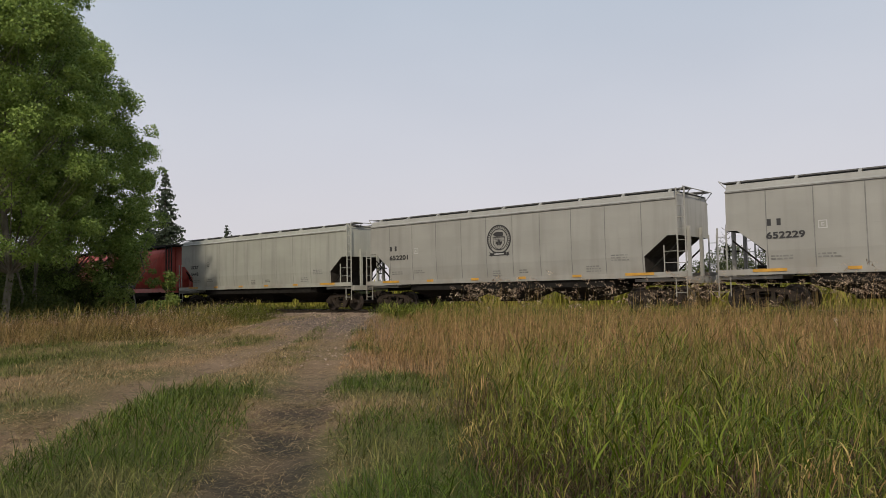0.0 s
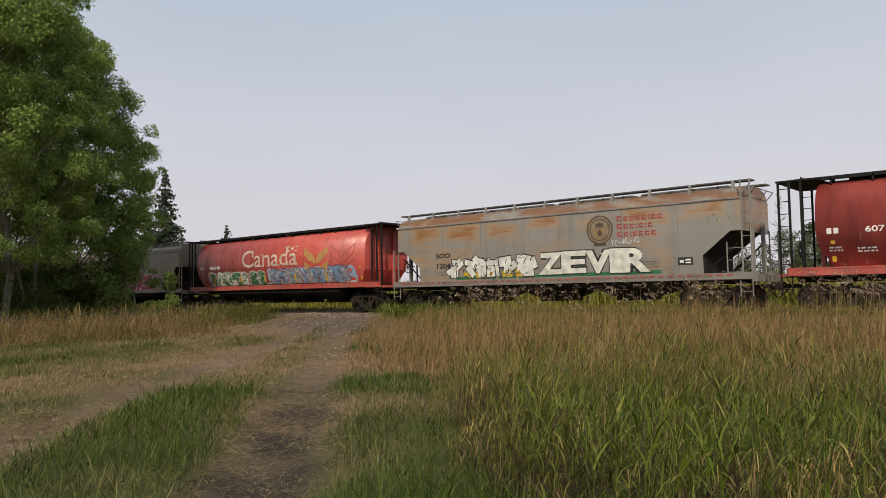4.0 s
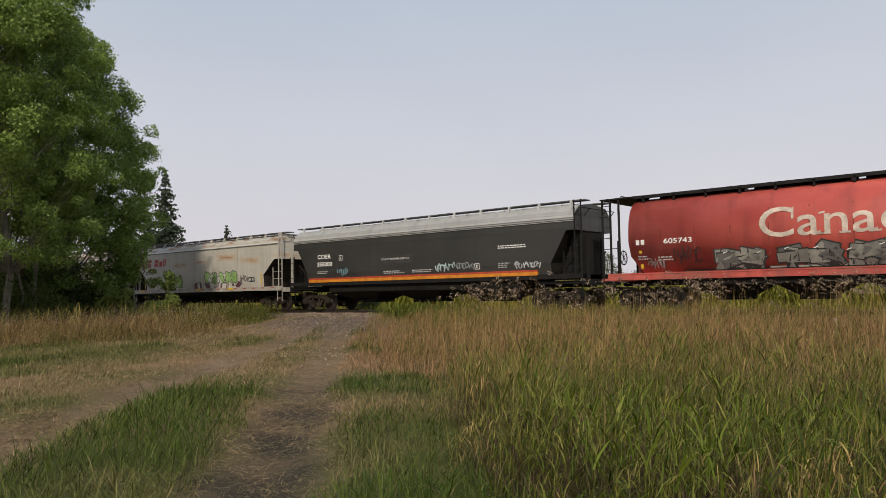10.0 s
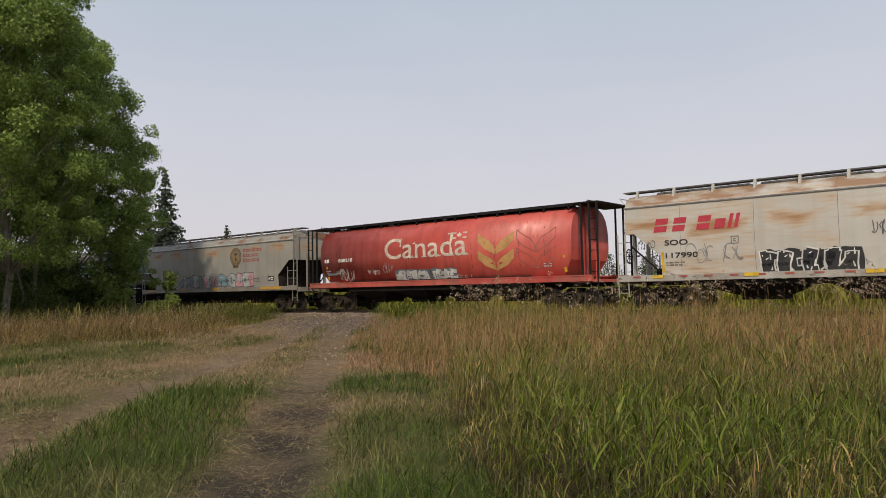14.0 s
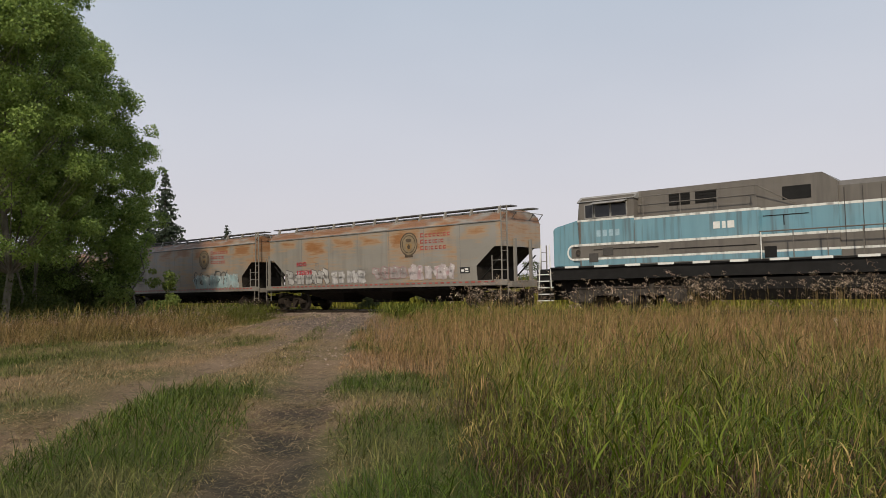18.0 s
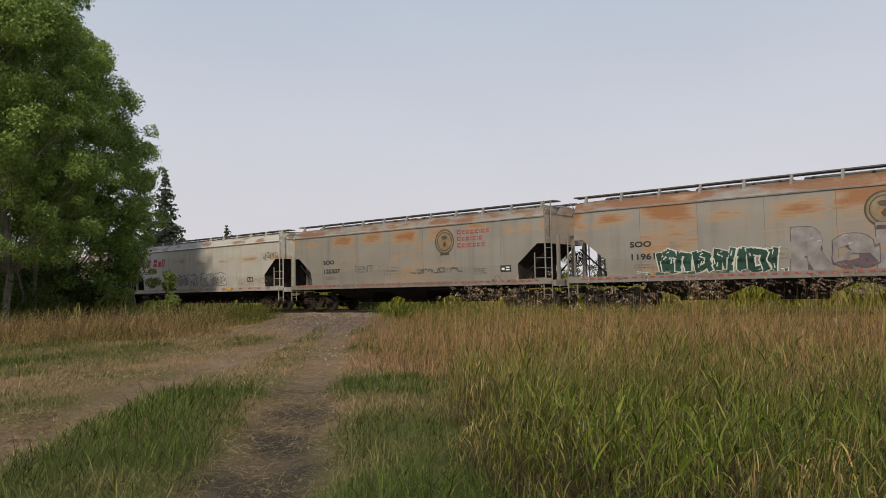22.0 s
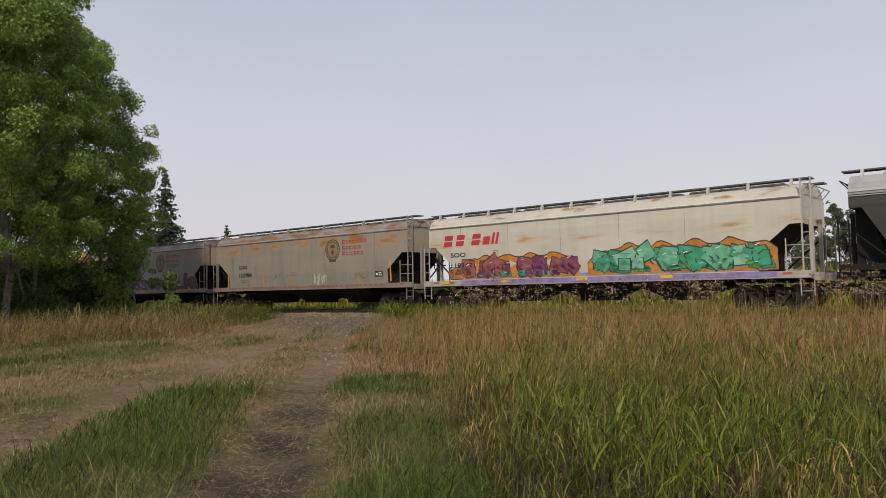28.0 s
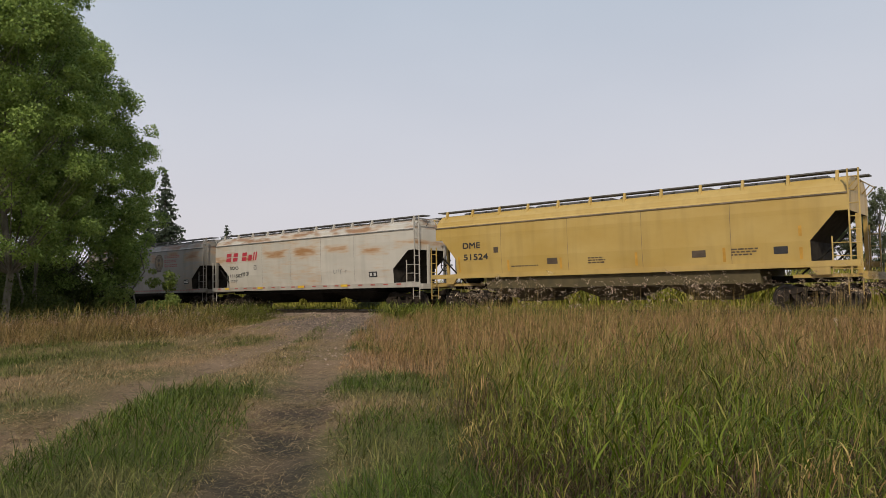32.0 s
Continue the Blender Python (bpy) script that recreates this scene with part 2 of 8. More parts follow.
def dirt_material():
    m, n, l, b = nodes("dry_ground")
    at = n.new("ShaderNodeAttribute")
    at.attribute_name = "worn"
    gr = n.new("ShaderNodeAttribute")
    gr.attribute_name = "gravel"
    gn = n.new("ShaderNodeAttribute")
    gn.attribute_name = "green"
    big, fine = noise_node(n, l, 0.9, 6), noise_node(n, l, 34.0, 6)
    straw = noise_node(n, l, 26.0, 8)
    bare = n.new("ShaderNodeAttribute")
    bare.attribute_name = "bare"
    coarse = noise_node(n, l, 7.0, 7)
    soil = mix(n, l, band(n, l, big.outputs["Fac"], 0.35, 0.65), (0.135, 0.095, 0.064), (0.235, 0.164, 0.108))
    soil = mix(n, l, band(n, l, straw.outputs["Fac"], 0.45, 0.62, 0.0, 0.4), soil, (0.255, 0.180, 0.115))
    soil = mix(n, l, band(n, l, coarse.outputs["Fac"], 0.50, 0.66, 0.0, 0.7), soil, (0.060, 0.046, 0.035))
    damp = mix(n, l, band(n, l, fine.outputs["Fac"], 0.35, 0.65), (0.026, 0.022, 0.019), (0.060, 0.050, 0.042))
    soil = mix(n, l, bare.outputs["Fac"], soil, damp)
    thatch = mix(n, l, band(n, l, fine.outputs["Fac"], 0.35, 0.65), (0.095, 0.064, 0.037), (0.290, 0.198, 0.112))
    thatch = mix(n, l, times(n, l, gn.outputs["Fac"], 0.75), thatch, (0.050, 0.070, 0.018))
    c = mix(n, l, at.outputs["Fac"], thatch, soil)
    vor = n.new("ShaderNodeTexVoronoi")
    vor.inputs["Scale"].default_value = 22
    tc = n.new("ShaderNodeTexCoord")
    l.new(tc.outputs["Object"], vor.inputs["Vector"])
    stone = mix(n, l, band(n, l, vor.outputs["Color"], 0.1, 0.9), (0.130, 0.096, 0.074), (0.38, 0.290, 0.224))
    stone = mix(n, l, band(n, l, vor.outputs["Distance"], 0.25, 0.6), stone, (0.07, 0.055, 0.045))
    c = mix(n, l, gr.outputs["Fac"], c, stone)
    l.new(c, b.inputs["Base Color"])
    b.inputs["Roughness"].default_value = 0.95
    b.inputs["Specular IOR Level"].default_value = 0.06
    bump(n, l, b, mix(n, l, gr.outputs["Fac"], fine.outputs["Fac"], vor.outputs["Distance"]), 0.6, 0.03)
    return m


GROUND = dirt_material()


def build_ground():
    xs = ticks(-2500, 2500, -46, 8, 0.22)
    ys = ticks(-600, 2800, -5, 33, 0.22)
    verts, worn, gravel, green, bare = [], [], [], [], []
    for y in ys:
        for x in xs:
            verts.append((x, y, height(x, y)))
            near = -48 < x < 12 and -8 < y < 34
            r = road_near(x, y) if near else 9.0
            e = wave(x, y, 0.9, 2.0) * 0.35 + wave(x, y, 3.0, 4.0) * 0.15
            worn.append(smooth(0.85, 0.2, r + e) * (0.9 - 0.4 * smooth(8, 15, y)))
            d = abs(y - TRACK_Y)
            g = smooth(3.0, 2.2, d + e)
            if y < TRACK_Y and r < 4:
                g = max(g, smooth(3.9, 1.8, r + e) * smooth(16.6, 20.6, y + 3 * e), 0.6 * smooth(0.7, 0.2, r + e) * smooth(0.05, 0.35, wave(x, y, 0.35, 14.0)) * smooth(9, 14, y))
            gravel.append(g)
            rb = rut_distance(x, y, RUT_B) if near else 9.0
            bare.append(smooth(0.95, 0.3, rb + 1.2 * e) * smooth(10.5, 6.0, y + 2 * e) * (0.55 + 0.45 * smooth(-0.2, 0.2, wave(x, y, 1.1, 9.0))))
            green.append(smooth(-0.15, 0.5, wave(x, y, 0.25, 6.0) + 0.25) * smooth(22, 6, y))
    nx = len(xs)
    faces = [(j * nx + i, j * nx + i + 1, (j + 1) * nx + i + 1, (j + 1) * nx + i) for j in range(len(ys) - 1) for i in range(nx - 1)]
    ob = mesh_object("ground", verts, faces, GROUND, dict(label="dry grassy ground with a rutted dirt track up to the rails", category="ground", kind="structure"))
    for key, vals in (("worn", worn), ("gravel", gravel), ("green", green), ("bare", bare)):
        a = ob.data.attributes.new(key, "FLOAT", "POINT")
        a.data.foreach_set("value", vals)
    ob.data.polygons.foreach_set("use_smooth", [True] * len(ob.data.polygons))


build_ground()


# ---- the track ----
def build_track():
    thing = tagged(new("railway_track"), "steel rails on weathered timber sleepers in gravel", "railway track", kind="structure")
    for side in (-1, 1):
        y = TRACK_Y + side * 0.755
        prof = [(-0.075, -0.172), (0.075, -0.172), (0.075, -0.16), (0.012, -0.14), (0.012, -0.045), (0.036, -0.03), (0.036, -0.004), (0.028, 0), (-0.028, 0), (-0.036, -0.004), (-0.036, -0.03), (-0.012, -0.045), (-0.012, -0.14), (-0.075, -0.16)]
        bm = bmesh.new()
        prism(bm, [(y + a, b) for a, b in prof], -900, 500, "x")
        for f in fix(bm).faces:
            if f.calc_center_median().z > -0.006:
                f.material_index = 1
        part("rail", bm, [RUSTY, RAILTOP], thing)
    wood = plain("grey_sleeper_wood", (0.12, 0.095, 0.075), 0.9, 0, 0.4, 8)
    bm = bmesh.new()
    box(bm, -0.115, 0.115, -1.3, 1.3, -0.36, -0.172)
    first = part("sleeper", fix(bm), wood, thing)
    x, k = -80.0, 0
    first.location = (x, TRACK_Y, 0)
    while x < 30:
        x += 0.54
        k += 1
        twin(first, thing, pose(x + 0.03 * wave(x, 0, 3), TRACK_Y + 0.04 * wave(x, 5, 3), 0.004 * wave(x, 9, 3), 0, 0, 1.5 * wave(x, 2, 5)))
    # loose ballast stones along the near shoulder
    rng = np.random.default_rng(4)
    shape = [(1, 0, 0), (-0.8, 0.2, 0.1), (0.1, 0.9, 0), (0, -0.9, 0.15), (0.1, 0.1, 0.7), (0, 0, -0.6)]
    tri = [(0, 2, 4), (2, 1, 4), (1, 3, 4), (3, 0, 4), (2, 0, 5), (1, 2, 5), (3, 1, 5), (0, 3, 5)]
    verts, faces = [], []
    def stone(cx, cy, cz, s, lift):
        a, k0 = rng.uniform(0, 6.28), len(verts)
        e = rng.uniform(0.6, 1.2, 3) * s
        for vx, vy, vz in shape:
            vx, vy, vz = vx * e[0], vy * e[1], vz * e[2]
            verts.append((cx + vx * math.cos(a) - vy * math.sin(a), cy + vx * math.sin(a) + vy * math.cos(a), cz + vz + lift))
        faces.extend(tuple(k0 + i for i in t) for t in tri)
    for _ in range(9000):
        cx, cy = rng.uniform(-50, -12), TRACK_Y - rng.uniform(0.2, 3.4)
        if abs(cx + 27) > 12 and rng.uniform() < 0.5:
            continue
        stone(cx, cy, height(cx, cy), rng.uniform(0.018, 0.05), 0.008)
    for _ in range(5200):
        cx, cy = rng.uniform(-34, -14), rng.uniform(14, 25.5)
        r = road_near(cx, cy)
        if r < 3.4 and rng.uniform() < smooth(12, 23, cy):
            stone(cx, cy, height(cx, cy), rng.uniform(0.015, 0.045) * (1.8 if rng.uniform() < 0.04 else 1), 0.006)
    for _ in range(240):
        cx, cy = rng.normal(-15.6, 1.9), rng.normal(14.4, 1.5)
        if road_near(cx, cy) < 1.6:
            stone(cx, cy, height(cx, cy), rng.uniform(0.025, 0.065), 0.012)
    m, n, l, b = nodes("ballast_stone")
    g = n.new("ShaderNodeNewGeometry")
    l.new(mix(n, l, g.outputs["Random Per Island"], (0.095, 0.070, 0.054), (0.40, 0.305, 0.235)), b.inputs["Base Color"])
    b.inputs["Roughness"].default_value = 0.95
    b.inputs["Specular IOR Level"].default_value = 0.1
    mesh_object("ballast", verts, faces, m, dict(label="loose brown and grey ballast stones beside the rails", category="gravel", kind="stuff"))


build_track()


# ---- lettering and paint on the car sides ----
def glyphs(text, swell=0.0):
    """The built-in font's outlines of a text as flat vertices and faces, one unit high; swell fattens the strokes."""
    cu = bpy.data.curves.new("glyphs", "FONT")
    cu.body, cu.size, cu.resolution_u, cu.offset = text, 1.0, 4, swell
    ob = bpy.data.objects.new("glyphs", cu)
    scene.collection.objects.link(ob)
    me = bpy.data.meshes.new_from_object(ob.evaluated_get(bpy.context.evaluated_depsgraph_get()))
    vs, fs = [(v.co.x, v.co.y) for v in me.vertices], [tuple(p.vertices) for p in me.polygons]
    bpy.data.objects.remove(ob)
    bpy.data.curves.remove(cu)
    bpy.data.meshes.remove(me)
    return vs, fs


class Side:
    """The near side of a car, on which flat paint is laid: y follows the side's profile."""
    def __init__(self, parent, profile):
        self.parent, self.profile, self.layer = parent, profile, 0

    def lay(self, name, polys, material, lift=0.010, label=""):
        """polys: (points, material index); points are (x, z)."""
        bm = bmesh.new()
        for pts, mi in polys:
            self.add(bm, pts, mi, lift)
        bm.normal_update()
        return part(name, bm, material, self.parent, label)

    def add(self, bm, pts, mi, lift):
        vs = [bm.verts.new((x, -self.profile(z) - lift - 0.003 * mi, z)) for x, z in pts]
        try:
            f = bm.faces.new(vs)
            f.normal_update()
            if f.normal.y > 0:
                f.normal_flip()
            f.material_index = mi
        except ValueError:
            pass

    def text(self, name, body, x, z, size, material, squeeze=1.0, slant=0.0, width=None, bold=0.0, label="", lift=0.016, swell=0.0):
        vs, fs = glyphs(body, swell)
        if not vs:
            return None
        x0, x1 = min(v[0] for v in vs), max(v[0] for v in vs)
        kx = (width / (x1 - x0)) if width else size * squeeze
        bm = bmesh.new()
        for s in ((0, 0), (bold, 0), (0, bold), (bold, bold)) if bold else ((0, 0),):
            at = [bm.verts.new((x + (a - x0) * kx + b * size * slant + s[0], -self.profile(z + b * size) - lift - s[0] * 0.02 - s[1] * 0.03, z + b * size + s[1])) for a, b in vs]
            for f in fs:
                try:
                    bm.faces.new([at[i] for i in f])
                except ValueError:
                    pass
        for f in bm.faces:
            f.normal_update()
            if f.normal.y > 0:
                f.normal_flip()
        return part(name, bm, material, self.parent, label)

    def bars(self, name, x, z, widths, h, gap, material, slant=0.0, lines=1, pitch=0.0, label=""):
        """Writing that is drawn as plain bars."""
        polys = []
        for k in range(lines):
            at = x
            for w in widths:
                b = z - k * pitch
                polys.append(([(at, b), (at + w, b), (at + w + h * slant, b + h), (at + h * slant, b + h)], 0))
                at += w + gap
        return self.lay(name, polys, material, label=label)

    def ring(self, name, x, z, r0, r1, material, n=32, label=""):
        bm = bmesh.new()
        for i in range(n):
            a, b = 2 * math.pi * i / n, 2 * math.pi * (i + 1) / n
            if r0 <= 0:
                self.add(bm, [(x, z), (x + r1 * math.cos(a), z + r1 * math.sin(a)), (x + r1 * math.cos(b), z + r1 * math.sin(b))], 0, 0.009)
            else:
                self.add(bm, [(x + r0 * math.cos(a), z + r0 * math.sin(a)), (x + r1 * math.cos(a), z + r1 * math.sin(a)), (x + r1 * math.cos(b), z + r1 * math.sin(b)), (x + r0 * math.cos(b), z + r0 * math.sin(b))], 0, 0.012)
        return part(name, bm, material, self.parent, label)


SPRAY = {}


def spray(color):
    """Spray paint of one colour, built once."""
    if color not in SPRAY:
        SPRAY[color] = plain("spray_paint", color, 0.5, 0, 0.3, 2.5)
    return SPRAY[color]


def blob(rng, cx, cz, w, h, n=14, rough=0.28, lean=0.0):
    pts = []
    for i in range(n):
        a = 2 * math.pi * i / n
        k = 1 + rng.uniform(-rough, rough)
        c, s = math.cos(a), math.sin(a)
        sq = 1 / max(abs(c), abs(s)) ** 0.6
        pts.append((cx + w / 2 * c * k * sq * 0.86 + lean * s * h / 2, cz + h / 2 * s * k * sq * 0.86))
    return pts


def stroke(pts, w):
    """A brush line of width w through points, as quads."""
    out = []
    for (ax, az), (bx, bz) in zip(pts, pts[1:]):
        d = math.hypot(bx - ax, bz - az) or 1
        nx, nz = -(bz - az) / d * w / 2, (bx - ax) / d * w / 2
        ex, ez = (bx - ax) / d * w * 0.3, (bz - az) / d * w * 0.3
        out.append([(ax + nx - ex, az + nz - ez), (ax - nx - ex, az - nz - ez), (bx - nx + ex, bz - nz + ez), (bx + nx + ex, bz + nz + ez)])
    return out


def piece(side, x0, x1, z0, z1, fills, outline, seed, letters=6, halo=None, label="", ragged=0.3, fat=1.15):
    """A graffiti piece that cannot be read: leaning, hooked forms with outline, fill, inner marks and highlights."""
    rng = random.Random(seed)
    cols = [c for c in ((halo,) if halo else ())] + [outline] + list(fills) + [(0.75, 0.75, 0.72)]
    base = 1 if halo else 0
    w, h = (x1 - x0) / letters, z1 - z0
    line = 0.032 * h + 0.018
    bm = bmesh.new()

    def fan(pts, mi, lift):
        c = (sum(p[0] for p in pts) / len(pts), sum(p[1] for p in pts) / len(pts))
        vs = [bm.verts.new((x, -side.profile(z) - lift, z)) for x, z in [c] + pts]
        for i in range(len(pts)):
            bm.faces.new((vs[0], vs[1 + i], vs[1 + (i + 1) % len(pts)])).material_index = mi

    def thick(pts, widths, mi, lift):
        for (p, q), (wa, wb) in zip(zip(pts, pts[1:]), zip(widths, widths[1:])):
            d = math.hypot(q[0] - p[0], q[1] - p[1]) or 1
            ux, uz = (q[0] - p[0]) / d, (q[1] - p[1]) / d
            e = 0.28
            fan([(p[0] - ux * wa * e - uz * wa / 2, p[1] - uz * wa * e + ux * wa / 2), (p[0] - ux * wa * e + uz * wa / 2, p[1] - uz * wa * e - ux * wa / 2), (q[0] + ux * wb * e + uz * wb / 2, q[1] + uz * wb * e - ux * wb / 2), (q[0] + ux * wb * e - uz * wb / 2, q[1] + uz * wb * e + ux * wb / 2)], mi, lift)

    forms = []
    for k in range(letters):
        cx = x0 + (k + 0.5) * w
        lean = rng.uniform(-0.10, 0.14) * h
        for s in range(rng.choice((3, 4, 4))):
            kind = 0 if s == 0 else rng.randrange(4)
            a = cx + w * rng.uniform(-0.42, 0.30)
            t = min(w, h) * rng.uniform(0.26, 0.42) * fat
            lo, hi = z0 + t * 0.5 + h * rng.uniform(0, 0.08), z1 - t * 0.5 - h * rng.uniform(0, 0.14)
            if kind == 0:
                pts = [(a - lean * 0.5, lo), (a, (lo + hi) / 2), (a + lean, hi)]
            elif kind == 1:
                pts = [(a + w * 0.3, hi - h * 0.05), (a, hi), (a - w * 0.08, (lo + hi) / 2), (a, lo), (a + w * 0.34, lo + h * 0.04)]
            elif kind == 2:
                pts = [(a - w * 0.1, hi), (a + w * 0.22, hi - h * 0.08), (a + w * 0.1, (lo + hi) / 2), (a + w * 0.28, lo)]
            else:
                pts = [(a - w * 0.2, lo + h * rng.uniform(0, 0.5)), (a + w * 0.3, lo + h * rng.uniform(0.2, 0.55))]
            forms.append((pts, [t * rng.uniform(0.75, 1.15) for _ in pts], base + 1 + rng.randrange(len(fills)), k))
    if halo:
        for k in range(letters):
            fan(blob(rng, x0 + (k + 0.5) * w, (z0 + z1) / 2, w * 1.35, h * 1.12, 16, 0.12), 0, 0.010)
    for n, (pts, wd, mi, k) in enumerate(forms):
        up = 0.013 + 0.0035 * (k % 3) + 0.0007 * (n % 5)
        thick(pts, [v + 2 * line for v in wd], base, up)
        thick(pts, wd, mi, up + 0.0018)
    for k in range(letters):
        cx = x0 + (k + 0.5) * w
        for _ in range(2):
            xa, za = cx + w * rng.uniform(-0.35, 0.35), z0 + h * rng.uniform(0.15, 0.75)
            thick([(xa, za), (xa + w * rng.uniform(-0.1, 0.15), za + h * rng.uniform(0.08, 0.2))], [line * 1.1, line * 0.6], base, 0.0265)
        xa, za = cx + w * rng.uniform(-0.3, 0.2), z0 + h * rng.uniform(0.65, 0.88)
        thick([(xa, za), (xa + w * 0.14, za + h * 0.05)], [line * 0.7, line * 0.4], len(cols) - 1, 0.028)
    for f in bm.faces:
        f.normal_update()
        if f.normal.y > 0:
            f.normal_flip()
    part("graffiti", bm, [spray(c) for c in cols], side.parent, label)


def sprayed_word(side, body, x0, x1, z0, z1, fill, outline, seed, halo=None, mirror=False, label="", swell=0.05, rim=0.05):
    """Sprayed block letters that can be read: swollen glyphs, each a little uneven, with rim, fill and small highlights."""
    rng = random.Random(seed)
    letters = body[::-1] if mirror else body
    share = [0.5 if ch in "iIl" else 1.0 for ch in letters]
    unit = (x1 - x0) / sum(share)
    h = z1 - z0
    layers = ([(halo, 2.3 * rim, 0.010)] if halo else []) + [(outline, rim, 0.015), (fill, 0.0, 0.021)]
    bm = bmesh.new()
    for k, ch in enumerate(letters):
        lean, drop, grow = rng.uniform(-0.08, 0.10), rng.uniform(-0.03, 0.03) * h, rng.uniform(0.95, 1.06)
        wide = cell = unit * share[k]
        start = x0 + unit * sum(share[:k])
        for n, (color, extra, lift) in enumerate(layers):
            vs, fs = glyphs(ch, swell + extra)
            if not vs:
                continue
            ax, bx = min(v[0] for v in vs), max(v[0] for v in vs)
            az, bz = min(v[1] for v in vs), max(v[1] for v in vs)
            grow_x, grow_z = extra * 0.9, extra * 0.9
            tall = h * (1.0 if ch.isupper() or ch.isdigit() or ch == "i" else 0.82) * grow
            put = []
            for vx, vz in vs:
                f = (vx - ax) / (bx - ax)
                f = 1 - f if mirror else f
                zz = z0 + drop - grow_z + (tall + 2 * grow_z) * (vz - az) / (bz - az)
                xx = start + 0.5 * cell + (f - 0.5) * (wide * 1.06 + 2 * grow_x) + lean * (zz - z0)
                put.append(bm.verts.new((xx, -side.profile(zz) - lift - 0.0012 * (k % 2), zz)))
            for f in fs:
                try:
                    bm.faces.new([put[i] for i in f]).material_index = n
                except ValueError:
                    pass
        for _ in range(2):
            xa, za = start + rng.uniform(0.2, 0.8) * cell, z0 + h * rng.uniform(0.55, 0.85)
            q = [bm.verts.new((xa + a, -side.profile(za + b) - 0.026, za + b)) for a, b in ((0, 0), (0.09 * cell, 0.02), (0.13 * cell, 0.05), (0.02 * cell, 0.04))]
            bm.faces.new(q).material_index = len(layers)
    for f in bm.faces:
        f.normal_update()
        if f.normal.y > 0:
            f.normal_flip()
    part("graffiti_word", bm, [spray(c) for c, _, _ in layers] + [spray(tuple(min(0.8, v * 1.5 + 0.06) for v in fill))], side.parent, label)


def tag(side, x0, x1, z0, z1, color, seed, turns=9, w=0.035, label=""):
    """A thin scribbled tag that cannot be read: loops and short hooks."""
    rng = random.Random(seed)
    n = max(3, turns)
    cell, h = (x1 - x0) / n, z1 - z0
    polys = []
    for k in range(n):
        cx = x0 + (k + 0.5) * cell
        for _ in range(rng.choice((1, 2, 2))):
            if rng.random() < 0.55:
                r, a0, sweep = rng.uniform(0.3, 0.75), rng.uniform(0, 6.28), rng.choice((-1, 1)) * rng.uniform(2.0, 5.0)
                cz = z0 + h * rng.uniform(0.3, 0.7)
                pts = [(cx + cell * r * math.cos(a0 + sweep * i / 7), cz + h * 0.34 * math.sin(a0 + sweep * i / 7)) for i in range(8)]
            else:
                xa = cx + cell * rng.uniform(-0.5, 0.5)
                pts = [(xa, z0 + h * rng.uniform(0, 0.4)), (xa + cell * rng.uniform(-0.25, 0.35), z0 + h * rng.uniform(0.4, 0.6)), (xa + cell * rng.uniform(-0.3, 0.6), z0 + h * rng.uniform(0.65, 1.0))]
            polys += [(q, 0) for q in stroke(pts, w * rng.uniform(0.7, 1.1))]
    side.lay("graffiti_tag", polys, spray(color), 0.02, label)


# ---- the train: shared running gear ----
def lerp_profile(rows):
    zs, ys = [r[0] for r in rows], [r[1] for r in rows]
    return lambda z: float(np.interp(z, zs, ys))


BASE = {}


def base_mesh(key, build):
    """Meshes that all cars share, each built once."""
    if key not in BASE:
        bm = build()
        me = bpy.data.meshes.new(key)
        fix(bm).to_mesh(me)
        bm.free()
        BASE[key] = me
    return BASE[key]


def shared(name, me, material, parent, m=None):
    if not me.materials:
        me.materials.append(material)
    ob = new(name, me)
    ob.parent = parent
    if m is not None:
        ob.matrix_basis = m
    return ob


def wheelset_mesh():
    bm = bmesh.new()
    for s in (-1, 1):
        prof = [(0.66, 0.17), (0.70, 0.49), (0.735, 0.49), (0.745, 0.457), (0.83, 0.45), (0.84, 0.40), (0.79, 0.38), (0.78, 0.20), (0.86, 0.15)]
        rings = []
        for y, r in prof:
            rings.append([bm.verts.new((r * math.cos(2 * math.pi * i / 24), s * y, r * math.sin(2 * math.pi * i / 24))) for i in range(24)])
        for a, b in zip(rings, rings[1:]):
            for i in range(24):
                bm.faces.new((a[i], a[(i + 1) % 24], b[(i + 1) % 24], b[i]))
        bm.faces.new(rings[0])
        bm.faces.new(rings[-1])
        rod(bm, (0, s * 0.84, 0), (0, s * 1.06, 0), 0.075, 10)
        box(bm, -0.03, 0.03, s * 1.06 - 0.01, s * 1.06 + 0.012, -0.05, 0.05)
    rod(bm, (0, -0.72, 0), (0, 0.72, 0), 0.09, 12)
    return bm


